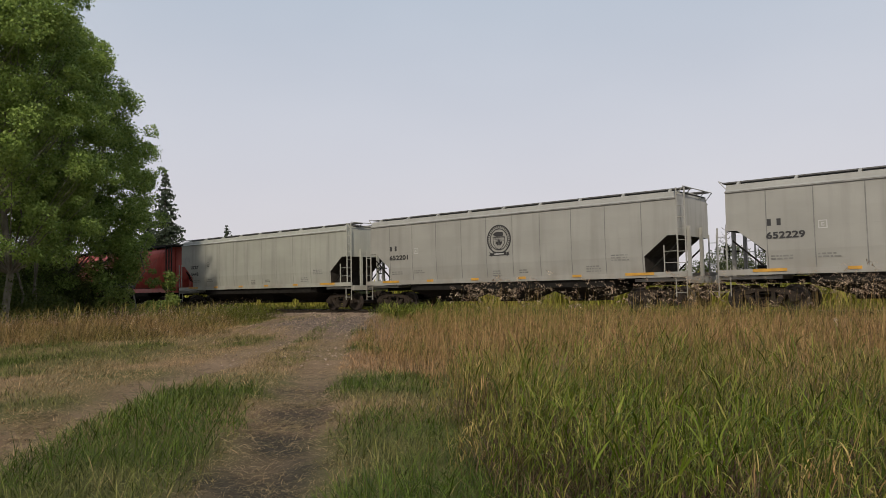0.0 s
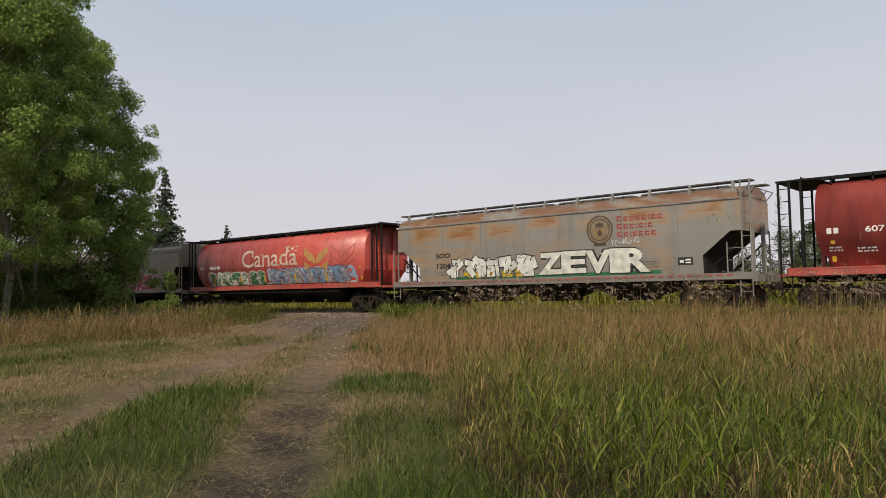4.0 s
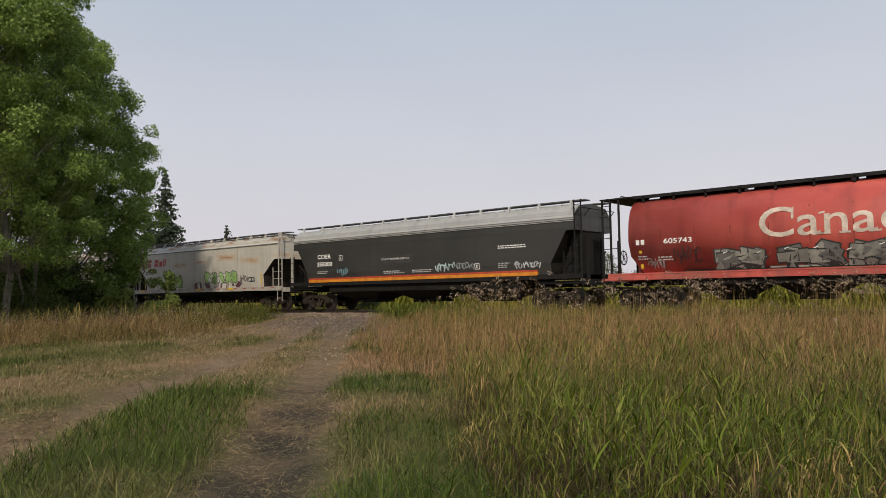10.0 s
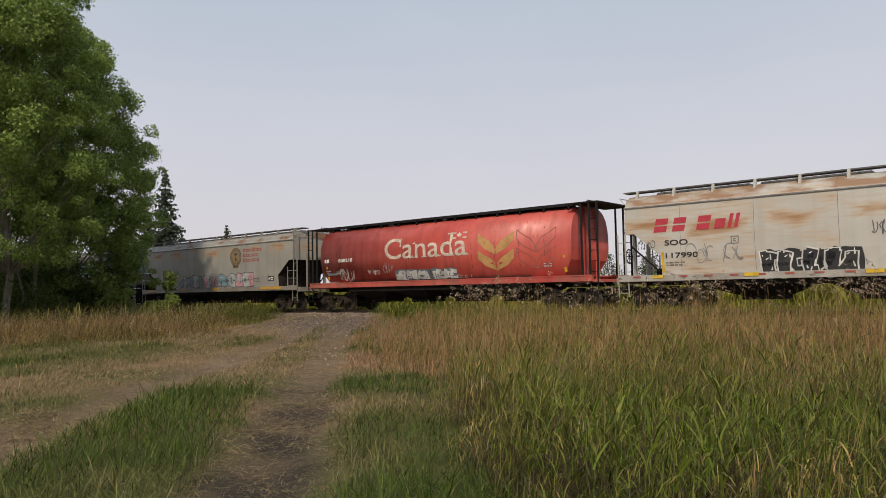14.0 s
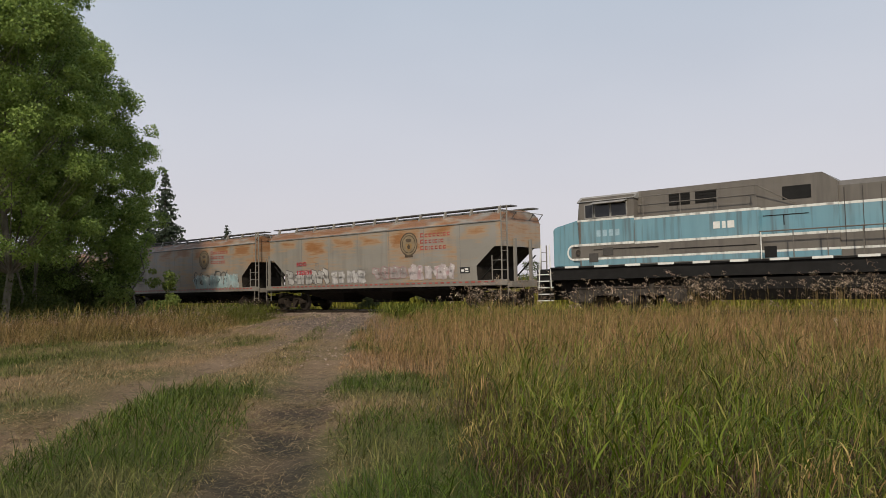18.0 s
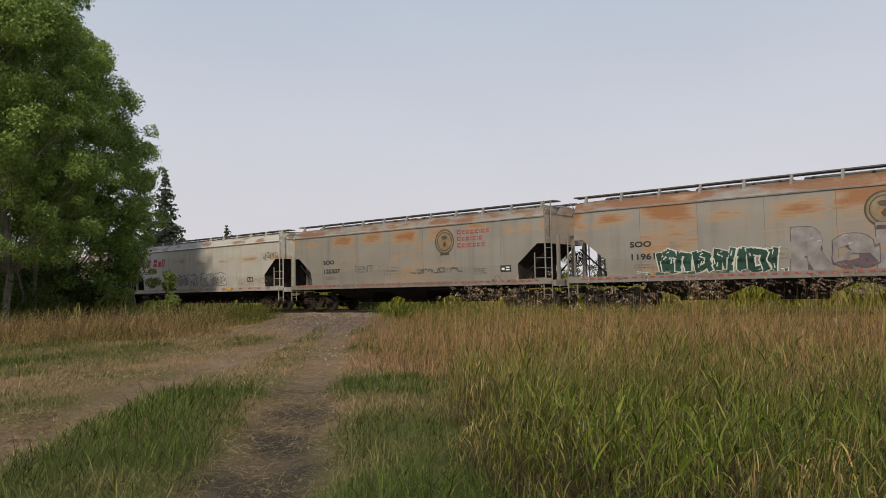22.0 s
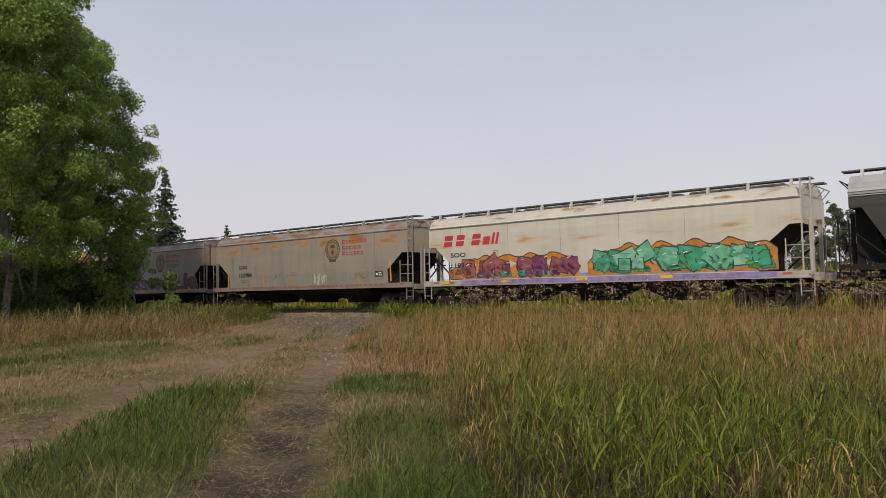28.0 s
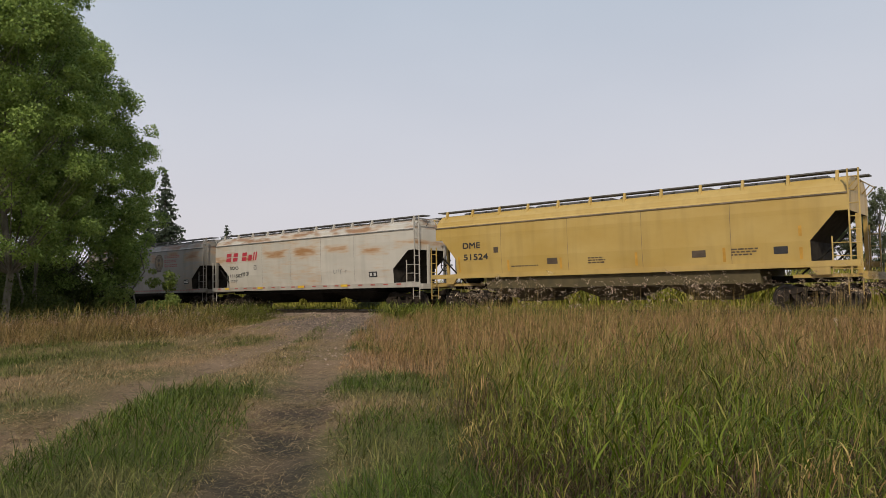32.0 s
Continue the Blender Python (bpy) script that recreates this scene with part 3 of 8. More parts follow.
def side_frame_mesh():
    bm = bmesh.new()
    for s in (-1,):
        y0, y1 = sorted((s * 0.92, s * 1.10))
        prism(bm, [(-1.12, 0.56), (-1.12, 0.42), (-0.98, 0.36), (-0.78, 0.36), (-0.74, 0.60), (-0.48, 0.62), (-0.30, 0.70), (0.30, 0.70), (0.48, 0.62), (0.74, 0.60), (0.78, 0.36), (0.98, 0.36), (1.12, 0.42), (1.12, 0.56), (0.86, 0.74), (0.34, 0.84), (-0.34, 0.84), (-0.86, 0.74)], y0, y1)
        prism(bm, [(-0.70, 0.58), (-0.50, 0.58), (-0.22, 0.26), (0.22, 0.26), (0.50, 0.58), (0.70, 0.58), (0.36, 0.16), (-0.36, 0.16)], y0, y1)
        for x in (-0.26, 0.26):
            box(bm, x - 0.06, x + 0.06, y0 + 0.01, y1 - 0.01, 0.26, 0.70)
        for x in (-0.12, 0.0, 0.12):
            for z in (0.28, 0.36, 0.44):
                rod(bm, (x, s * 1.02, z), (x, s * 1.02, z + 0.05), 0.055, 8)
        for x in (-0.889, 0.889):
            rod(bm, (x, s * 1.0, 0.457), (x, s * 1.15, 0.457), 0.11, 10)
    return bm


def bolster_mesh():
    bm = bmesh.new()
    prism(bm, [(-0.9, 0.52), (0.9, 0.52), (1.1, 0.62), (0.5, 0.80), (-0.5, 0.80), (-1.1, 0.62)], -0.2, 0.2, "x")
    rod(bm, (0, 0, 0.74), (0, 0, 0.95), 0.2, 12)
    for x in (-0.45, 0.45):
        box(bm, x - 0.05, x + 0.05, -0.85, 0.85, 0.36, 0.46)
    return bm


WHEELSETS = []


def truck(parent, x):
    t = shared("truck", base_mesh("truck", bolster_mesh), UNDER, parent, pose(x, 0, 0))
    for turn in (0, 180):
        shared("side_frame", base_mesh("side_frame", side_frame_mesh), RUSTY, t, pose(0, 0, 0, 0, 0, turn))
    for dx in (-0.889, 0.889):
        w = shared("wheelset", base_mesh("wheelset", wheelset_mesh), STEEL, t)
        w.matrix_parent_inverse = Matrix.Translation((dx, 0, 0.457))
        WHEELSETS.append(w)


def coupler_mesh():
    bm = bmesh.new()
    box(bm, -0.75, -0.15, -0.07, 0.07, 0.80, 0.95)
    prism(bm, [(-0.2, -0.12), (0.0, -0.16), (0.10, -0.10), (0.10, 0.0), (0.02, 0.03), (0.05, 0.14), (-0.06, 0.17), (-0.2, 0.10)], 0.74, 1.02, "z")
    rod(bm, (-0.25, -0.22, 0.78), (0.02, -0.16, 0.48), 0.03, 6)
    return bm


def shell(bm, rows, half_at, end_cut=True):
    """A closed body: rows are (half width, z) from the bottom of one side over the roof; half_at(z) gives half its length."""
    ring = [(-y, z) for y, z in rows] + [(y, z) for y, z in reversed(rows) if y > 1e-6]
    ends = []
    for e in (-1, 1):
        ends.append([bm.verts.new((e * half_at(z, i < len(rows)), y, z)) for i, (y, z) in enumerate(ring)])
    n = len(ring)
    for i in range(n):
        j = (i + 1) % n
        bm.faces.new((ends[0][i], ends[0][j], ends[1][j], ends[1][i]))
    for side in ends:
        a, b = 0, n - 1
        while b - a > 1:
            pts = [side[a], side[a + 1], side[b - 1], side[b]] if b - 1 > a + 1 else [side[a], side[a + 1], side[b]]
            bm.faces.new(pts)
            a, b = a + 1, b - 1
    return fix(bm)


def ladder(bm, x0, x1, y, z0, z1, step=0.42, r=0.022):
    for x in (x0, x1):
        box(bm, x - r, x + r, y - r, y + r, z0, z1)
    z = z0 + 0.15
    while z < z1:
        rod(bm, (x0, y, z), (x1, y, z), 0.014, 6)
        z += step


def ring_wheel(bm, x, y, z, r):
    for i in range(16):
        a, b = 2 * math.pi * i / 16, 2 * math.pi * (i + 1) / 16
        rod(bm, (x, y + r * math.cos(a), z + r * math.sin(a)), (x, y + r * math.cos(b), z + r * math.sin(b)), 0.022, 6)
    for i in range(4):
        a = math.pi * i / 4
        rod(bm, (x, y - r * math.cos(a), z - r * math.sin(a)), (x, y + r * math.cos(a), z + r * math.sin(a)), 0.014, 6)


def under_gear(car, half, tc, bays, bay_top, color, pocket_bottom=0.42):
    """Couplers, trucks, centre sill, discharge bays and brake gear."""
    for e in (-1, 1):
        shared("coupler", base_mesh("coupler", coupler_mesh), RUSTY, car, pose(e * (half - 0.02), 0, 0, 0, 0, 0 if e > 0 else 180))
        truck(car, e * tc)
    bm = bmesh.new()
    box(bm, -half + 0.7, half - 0.7, -0.19, 0.19, 0.98, 1.22)
    part("centre_sill", fix(bm), UNDER, car)
    span = 2 * (tc - 1.55)
    w = span / bays
    for k in range(bays):
        c = -span / 2 + (k + 0.5) * w
        bm = bmesh.new()
        lower, upper = [], []
        for sx, sy in ((-1, -1), (1, -1), (1, 1), (-1, 1)):
            upper.append(bm.verts.new((c + sx * w * 0.5, sy * 1.46, bay_top)))
        mid = [bm.verts.new((c + sx * w * 0.5, sy * 1.44, 0.99)) for sx, sy in ((-1, -1), (1, -1), (1, 1), (-1, 1))]
        neck = [bm.verts.new((c + sx * w * (0.5 if sx * c > span / 2 - w else 0.37), sy * 1.30, 0.93)) for sx, sy in ((-1, -1), (1, -1), (1, 1), (-1, 1))]
        for sx, sy in ((-1, -1), (1, -1), (1, 1), (-1, 1)):
            lower.append(bm.verts.new((c + sx * w * 0.17, sy * 0.62, pocket_bottom + 0.12)))
        for a, b in ((upper, mid), (mid, neck), (neck, lower)):
            for i in range(4):
                j = (i + 1) % 4
                bm.faces.new((a[i], a[j], b[j], b[i]))
        bm.faces.new(lower)
        bm.faces.new(upper)
        box(bm, c - w * 0.18, c + w * 0.18, -0.68, 0.68, pocket_bottom, pocket_bottom + 0.13)
        rod(bm, (c - 0.1, -1.0, pocket_bottom + 0.06), (c - 0.1, 1.0, pocket_bottom + 0.06), 0.04, 8)
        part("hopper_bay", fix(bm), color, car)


def finish_car(car, half, lb, side_y, rb_z, rb_y, paint, frame_paint, brackets, ladder_top, roof_z):
    """Running boards with brackets, ladders, end platforms, posts and the hand-brake wheel."""
    for s in (-1, 1):
        bm = bmesh.new()
        y0, y1 = sorted((s * rb_y, s * (rb_y - 0.5)))
        box(bm, -lb - 0.25, lb + 0.25, y0, y1, rb_z - 0.045, rb_z)
        part("running_board", fix(bm), GALV if paint is not BLACK else BLACK, car)
    for k in range(brackets):
        x = -lb + 0.35 + (2 * lb - 0.7) * k / (brackets - 1)
        bm = bmesh.new()
        prism(bm, [(-rb_y - 0.03, rb_z - 0.01), (-rb_y + 0.05, rb_z - 0.045), (-rb_y - 0.03, roof_z - 0.04), (-rb_y - 0.20, roof_z - 0.04)], x - 0.045, x + 0.045, "x")
        part("bracket", fix(bm), PALE if frame_paint is BLACK else frame_paint, car)
    for e in (-1, 1):
        bm = bmesh.new()
        box(bm, *sorted((e * (lb - 1.75), e * (lb + 0.42))), -1.44, 1.44, 1.13, 1.24)
        box(bm, *sorted((e * (lb + 0.30), e * (lb + 0.46))), -1.5, 1.5, 1.05, 1.30)
        part("end_platform", fix(bm), frame_paint, car)
        for s in (-1, 1):
            bm = bmesh.new()
            full = (s < 0) == (e > 0)
            xa, xb = e * (lb + 0.02), e * (lb + 0.33)
            y = s * (side_y - 0.03)
            ladder(bm, xa, xb, y, 1.22, ladder_top if full else 2.95)
            if full:
                ladder(bm, e * (lb - 0.50), e * (lb + 0.02), y, 1.24, 2.45, 0.42, 0.018)
            ladder(bm, xa - e * 0.1, xb, y, 0.55, 1.22, 0.45, 0.016)
            part("ladder", fix(bm), frame_paint, car)
        for s in (-0.62, 0.62):
            bm = bmesh.new()
            box(bm, *sorted((e * (lb + 0.02), e * (lb + 0.14))), s - 0.06, s + 0.06, 1.24, 3.2)
            part("end_post", fix(bm), frame_paint, car)
        for s in (-1, 1):
            bm = bmesh.new()
            rod(bm, (e * (lb - 1.5), s * 1.3, 1.25), (e * (lb - 0.1), s * 1.3, 2.5), 0.035, 6)
            part("diagonal_brace", fix(bm), UNDER, car)
        bm = bmesh.new()
        rod(bm, (e * (lb + 0.25), -1.45, roof_z + 0.1), (e * (lb + 0.25), 1.45, roof_z + 0.1), 0.02, 6)
        for s in (-1.45, -0.7, 0.7, 1.45):
            rod(bm, (e * (lb + 0.25), s, roof_z + 0.1), (e * (lb - 0.05), s, roof_z - 0.25), 0.018, 6)
        part("roof_grab_iron", fix(bm), frame_paint, car)
    bm = bmesh.new()
    ring_wheel(bm, -lb - 0.36, -0.55, 2.15, 0.28)
    rod(bm, (-lb - 0.36, -0.55, 2.15), (-lb + 0.1, -0.55, 2.15), 0.03, 6)
    part("brake_wheel", fix(bm), BLACK, car)
    bm = bmesh.new()
    rod(bm, (-lb + 0.5, 0.2, 1.45), (-lb + 1.25, 0.2, 1.45), 0.2, 12)
    part("air_tank", fix(bm), BLACK, car)


def hatches(car, lb, z, material, count=4):
    for k in range(count):
        w = (2 * lb - 1.2) / count
        c = -lb + 0.6 + (k + 0.5) * w
        bm = bmesh.new()
        prism(bm, [(-0.45, z - 0.03), (0.45, z - 0.03), (0.45, z + 0.06), (0.30, z + 0.125), (-0.30, z + 0.125), (-0.45, z + 0.06)], c - w / 2 + 0.22, c + w / 2 - 0.22, "x")
        for q in range(4):
            xx = c - w * 0.36 + w * 0.24 * q
            box(bm, xx - 0.04, xx + 0.04, -0.50, 0.50, z + 0.02, z + 0.10)
        part("hatch_cover", fix(bm), material, car)


def seams(side, xs, z0, z1, material, w=0.03):
    bm = bmesh.new()
    zs = np.linspace(z0, z1, 6)
    for a, b in zip(zs, zs[1:]):
        side.add(bm, [(-w / 2, a), (w / 2, a), (w / 2, b), (-w / 2, b)], 0, 0.006)
    first = None
    for x in xs:
        if first is None:
            first = part("weld_seam", bm, material, side.parent)
            first.location.x = x
        else:
            twin(first, side.parent, pose(x, 0, 0))


def strip(bm, x0, x1, y0, y1, z0, z1):
    box(bm, x0, x1, min(y0, y1), max(y0, y1), z0, z1)


SEAM = plain("grimy_weld_seam", (0.20, 0.20, 0.19), 0.8, 0, 0.4, 2)
SEAM_TAN = plain("brownish_weld_seam", (0.19, 0.15, 0.10), 0.8, 0, 0.4, 2)
SEAM_RED = plain("dark_red_weld_seam", (0.20, 0.045, 0.035), 0.8, 0, 0.4, 2)


def straight_hopper(length, paint, label, eave=3.84, top=4.38, rb=4.50, bays=3, seam_at=(), frame_paint=None, seam_paint=None, under=None, brackets=12, cut=(2.92, 2.05, 1.35), roof_paint=None, hatch=None, bay_top=1.3, sill=(1.17, 1.40), seam_low=1.45, seam_w=0.028, slope_paint=None, trim=0.71):
    """A covered hopper car with nearly flat sides, a narrow ledge under the roof and sloped ends."""
    car = tagged(new("covered_hopper_car"), label, "railway car", "cars of the grain train")
    half = length / 2
    lb, tc = half - trim, half - 1.95
    zc, zk, ds = cut
    flat = 0.36
    rows = [(1.50, sill[0] + 0.02), (1.52, sill[1]), (1.575, zk), (1.594, zc - 0.006), (1.595, zc), (1.60, 3.4), (1.585, eave - 0.06), (1.585, eave), (1.50, eave + 0.07), (1.43, eave + 0.25), (1.10, top - 0.10), (0.60, top - 0.02), (0.0, top)]
    prof = lerp_profile([(z, y) for y, z in rows[:9]])

    def half_at(z, near):
        if z >= zc:
            return lb
        if z >= zk:
            return lb - flat - (ds - flat) * (zc - 0.006 - z) / (zc - 0.006 - zk)
        return lb - ds

    bm = bmesh.new()
    shell(bm, rows, half_at)
    # end sheets below the overhang get that painted-in shade
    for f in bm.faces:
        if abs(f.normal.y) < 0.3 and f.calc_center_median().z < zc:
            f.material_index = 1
    part("body", bm, [paint, slope_paint or SHADED_SLOPE], car)
    fp = frame_paint or paint
    for s in (-1, 1):
        bm = bmesh.new()
        strip(bm, -lb - 0.3, lb + 0.3, s * 1.47, s * 1.60, sill[0], sill[1] - 0.03)
        strip(bm, -lb - 0.3, lb + 0.3, s * 1.50, s * 1.615, sill[0] - 0.03, sill[0] + 0.03)
        part("side_sill", fix(bm), fp, car)
        bm = bmesh.new()
        strip(bm, -lb - 0.01, lb + 0.01, s * 1.56, s * 1.625, eave - 0.045, eave)
        part("eave_ledge", fix(bm), seam_paint or SEAM, car)
    side = Side(car, prof)
    if seam_at:
        seams(side, [x for x in seam_at if abs(x) < lb - 0.2], seam_low, eave - 0.07, seam_paint or SEAM, seam_w)
    hatches(car, lb, top - 0.02, hatch or HATCH)
    finish_car(car, half, lb, 1.60, rb, 1.12, paint, fp, brackets, rb - 0.05, eave + 0.3)
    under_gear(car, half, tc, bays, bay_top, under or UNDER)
    return car, side, half, lb


def round_hopper(length, paint, label):
    """A cylindrical red covered hopper with a black roof walk and black end cages."""
    car = tagged(new("cylindrical_hopper_car"), label, "railway car", "cars of the grain train")
    half = length / 2
    lb, tc = half - 1.65, half - 2.15
    rows = [(1.28, 1.35), (1.42, 1.65), (1.54, 2.1), (1.60, 2.6), (1.60, 3.05), (1.54, 3.45), (1.40, 3.82), (1.15, 4.10), (0.80, 4.28), (0.4, 4.36), (0.0, 4.39)]
    prof = lerp_profile([(z, y) for y, z in rows[:8]])

    def half_at(z, near):
        return lb if z > 2.2 else lb - 0.55 * (2.2 - z) / 0.85

    bm = bmesh.new()
    shell(bm, rows, half_at)
    for f in bm.faces:
        f.smooth = abs(f.normal.x) < 0.3
    part("barrel_body", bm, paint, car)
    for s in (-1, 1):
        bm = bmesh.new()
        strip(bm, -half + 0.75, half - 0.75, s * 1.44, s * 1.60, 1.20, 1.42)
        strip(bm, -half + 0.75, half - 0.75, s * 1.25, s * 1.62, 1.41, 1.46)
        part("side_sill", fix(bm), paint, car)
        bm = bmesh.new()
        strip(bm, -half + 0.85, half - 0.85, s * 0.45, s * 1.05, 4.40, 4.445)
        strip(bm, -half + 0.85, half - 0.85, s * 1.02, s * 1.06, 4.34, 4.46)
        part("running_board", fix(bm), BLACK, car)
    for k in range(13):
        x = -lb + 0.4 + (2 * lb - 0.8) * k / 12
        bm = bmesh.new()
        prism(bm, [(-1.06, 4.40), (-0.5, 4.40), (-0.6, 4.28), (-1.0, 4.16), (-1.06, 4.20)], x - 0.03, x + 0.03, "x")
        part("bracket", fix(bm), BLACK, car)
    side = Side(car, prof)
    seams(side, [-lb + 2 * lb * (k + 1) / 12 for k in range(11)], 1.5, 4.0, SEAM_RED, 0.03)
    for e in (-1, 1):
        bm = bmesh.new()
        box(bm, *sorted((e * (lb - 0.2), e * (half - 0.45))), -1.5, 1.5, 1.16, 1.28)
        part("end_platform", fix(bm), paint, car)
        for s in (-1, 1):
            for dx in (0.42, 0.78, 1.12):
                bm = bmesh.new()
                box(bm, *sorted((e * (lb + dx - 0.035), e * (lb + dx + 0.035))), s * 1.5 - 0.03, s * 1.5 + 0.03, 1.28, 4.38)
                part("end_post", fix(bm), BLACK, car)
            bm = bmesh.new()
            ladder(bm, e * (lb + 0.78), e * (lb + 1.12), s * 1.5, 0.6, 4.3)
            part("ladder", fix(bm), BLACK, car)
        bm = bmesh.new()
        box(bm, *sorted((e * (lb - 0.1), e * (lb + 1.2))), -1.54, 1.54, 4.34, 4.39)
        part("end_canopy", fix(bm), BLACK, car)
        bm = bmesh.new()
        for s in (-0.5, 0.5):
            box(bm, *sorted((e * (lb - 0.02), e * (lb + 0.10))), s - 0.07, s + 0.07, 1.28, 4.2)
        part("end_stiffener", fix(bm), paint, car)
        bm = bmesh.new()
        rod(bm, (e * (lb + 0.5), -1.1, 4.5), (e * (lb + 0.5), 1.1, 4.5), 0.02, 6)
        rod(bm, (e * (lb + 0.5), -1.1, 4.4), (e * (lb + 0.5), -1.1, 4.5), 0.02, 6)
        part("roof_grab_iron", fix(bm), BLACK, car)
    bm = bmesh.new()
    ring_wheel(bm, -half + 0.95, -0.6, 2.1, 0.28)
    part("brake_wheel", fix(bm), BLACK, car)
    hatches(car, lb, 4.36, BLACK)
    under_gear(car, half, tc, 4, 1.5, UNDER)
    return car, side, half, lb


# coupler lines of the train, from its head; place of each at the start of the film
JOINTS = [9.5, -8.19, -25.9, -43.65, -62.3, -80.0, -98.7, -116.6, -134.3, -152.9, -172.08, -189.75, -207.9, -226.55, -244.35, -267.9, -285.65, -303.3, -320.97, -338.65, -356.8, -374.6, -393.3, -410.93, -428.57, -446.1, -464.7, -482.85, -500.6, -518.3]


def span_of(k):
    """Length and centre of car k, counted from 1."""
    a, b = JOINTS[k - 1], JOINTS[k]
    return a - b, (a + b) / 2


TRAIN = []


# ---- the train: car by car ----
AMBER_DULL = plain("dull_amber_emblem", (0.30, 0.19, 0.075), 0.6)
FLEET_GREY = (0.250, 0.247, 0.226)
SOFT_WHITE = (0.43, 0.408, 0.366)
ASH = (0.225, 0.211, 0.186)


FRAME_GREY = car_paint("grimy_grey_frame", (0.195, 0.182, 0.160), 0, 0.8, 3)
FRAME_WHITE = car_paint("grimy_white_frame", (0.36, 0.34, 0.305), 0, 0.7, 4)


def coupled(made, k, shift=0.0):
    TRAIN.append((made[0], span_of(k)[1] + shift))
    return made[1]


def data_block(side, x, z, w=0.7, lines=3, ink=None, h=0.05):
    """Small stencilled notes, too small to read."""
    polys = []
    rng = random.Random(int(x * 100) + int(z * 1000))
    for k in range(lines):
        at, stop = x, x + w * rng.uniform(0.75, 1.0)
        while at < stop:
            b = rng.uniform(0.06, 0.2)
            polys.append(([(at, z - k * h * 1.9), (min(stop, at + b), z - k * h * 1.9), (min(stop, at + b), z - k * h * 1.9 + h), (at, z - k * h * 1.9 + h)], 0))
            at += b + 0.04
    tagged(side.lay("stencilled_note", polys, ink or PALE), kind="stuff")


def plate(side, x0, x1, z0, z1, material, name="plate", label=""):
    side.lay(name, [([(x0, z0), (x1, z0), (x1, z1), (x0, z1)], 0)], material, 0.008, label)


def square_mark(side, x, z, ink):
    polys = []
    for a, b, c, d in ((0, 0, 0.24, 0.03), (0, 0.24, 0.27, 0.27), (0, 0, 0.03, 0.24), (0.24, 0, 0.27, 0.27), (0.09, 0.08, 0.18, 0.11), (0.09, 0.16, 0.18, 0.19), (0.09, 0.08, 0.12, 0.19)):
        polys.append(([(x + a, z + b), (x + c, z + b), (x + c, z + d), (x + a, z + d)], 0))
    side.lay("square_mark", polys, ink)


def reflectors(car, half, z0, z1, first, second, step=0.62, y=1.615, size=0.32, start=-99, stop=99):
    """Reflective patches along the near sill, each a thin plate."""
    x, k = -half + 1.0, 0
    while x < half - 1.1:
        if start < x < stop:
            bm = bmesh.new()
            box(bm, x, x + size, -y - 0.006, -y, z0, z1)
            part("reflector", fix(bm), first if k % 2 == 0 or second is None else second, car)
        x += step
        k += 1


def sill_plates(car, spots, z0, z1, material, y=1.60):
    for a, b in spots:
        bm = bmesh.new()
        box(bm, a, b, -y - 0.022, -y + 0.01, z0, z1)
        part("sill_plate", fix(bm), material, car)


def leaf_shape(x, z, r):
    """A plain pointed leaf."""
    half = [(0.0, 1.0), (0.22, 0.55), (0.42, 0.62), (0.36, 0.25), (0.92, 0.38), (0.80, 0.08), (0.98, -0.05), (0.50, -0.42), (0.55, -0.62), (0.08, -0.52), (0.06, -1.0)]
    return [(x + a * r, z + b * r) for a, b in half], [(x - a * r, z + b * r) for a, b in half]


def fleet_mark(side, x=0.0, z=3.12, r=0.64):
    """The fleet's round black emblem, kept as plain shapes."""
    side.ring("emblem_ring", x, z, r * 0.90, r, INK, label="black painted ring of a round emblem")
    side.ring("emblem_ring", x, z, r * 0.68, r * 0.75, INK)
    polys = []
    for i in range(26):
        a = math.radians(-40 + 260 * i / 25)
        c, s = math.cos(a), math.sin(a)
        polys.append(([(x + r * (q * c - d * s), z + r * (q * s + d * c)) for q, d in ((0.79, -0.036), (0.90, -0.036), (0.90, 0.036), (0.79, 0.036))], 0))
    polys.append((blob(random.Random(3), x - 0.02, z + 0.36 * r, r * 1.0, r * 0.34, 14, 0.14), 0))
    shield = [(x - r * 0.48, z + 0.16 * r), (x + r * 0.48, z + 0.16 * r), (x + r * 0.46, z - 0.30 * r), (x + r * 0.24, z - 0.58 * r), (x, z - 0.70 * r), (x - r * 0.24, z - 0.58 * r), (x - r * 0.46, z - 0.30 * r)]
    polys.extend((q, 0) for q in stroke(shield + shield[:1], 0.03))
    for k in range(3):
        zz = z + (0.09 - 0.10 * k) * r
        polys.append(([(x - r * 0.42, zz), (x + r * 0.42, zz), (x + r * 0.42, zz + 0.012), (x - r * 0.42, zz + 0.012)], 0))
    for half in leaf_shape(x, z - 0.24 * r, r * 0.30):
        polys.append((half, 0))
    polys.append(([(x - r * 0.62, z - 1.10 * r), (x + r * 0.62, z - 1.10 * r), (x + r * 0.55, z - 0.86 * r), (x - r * 0.55, z - 0.86 * r)], 0))
    for s in (-1, 1):
        polys.append(([(x + s * r * 0.62, z - 1.16 * r), (x + s * r * 0.86, z - 1.06 * r), (x + s * r * 0.76, z - 0.96 * r), (x + s * r * 0.86, z - 0.84 * r), (x + s * r * 0.60, z - 0.92 * r)], 0))
    polys.append(([(x - r * 0.40, z - 1.03 * r), (x + r * 0.40, z - 1.03 * r), (x + r * 0.38, z - 0.95 * r), (x - r * 0.38, z - 0.95 * r)], 1))
    side.lay("emblem_figure", polys, [INK, PALE], 0.014)


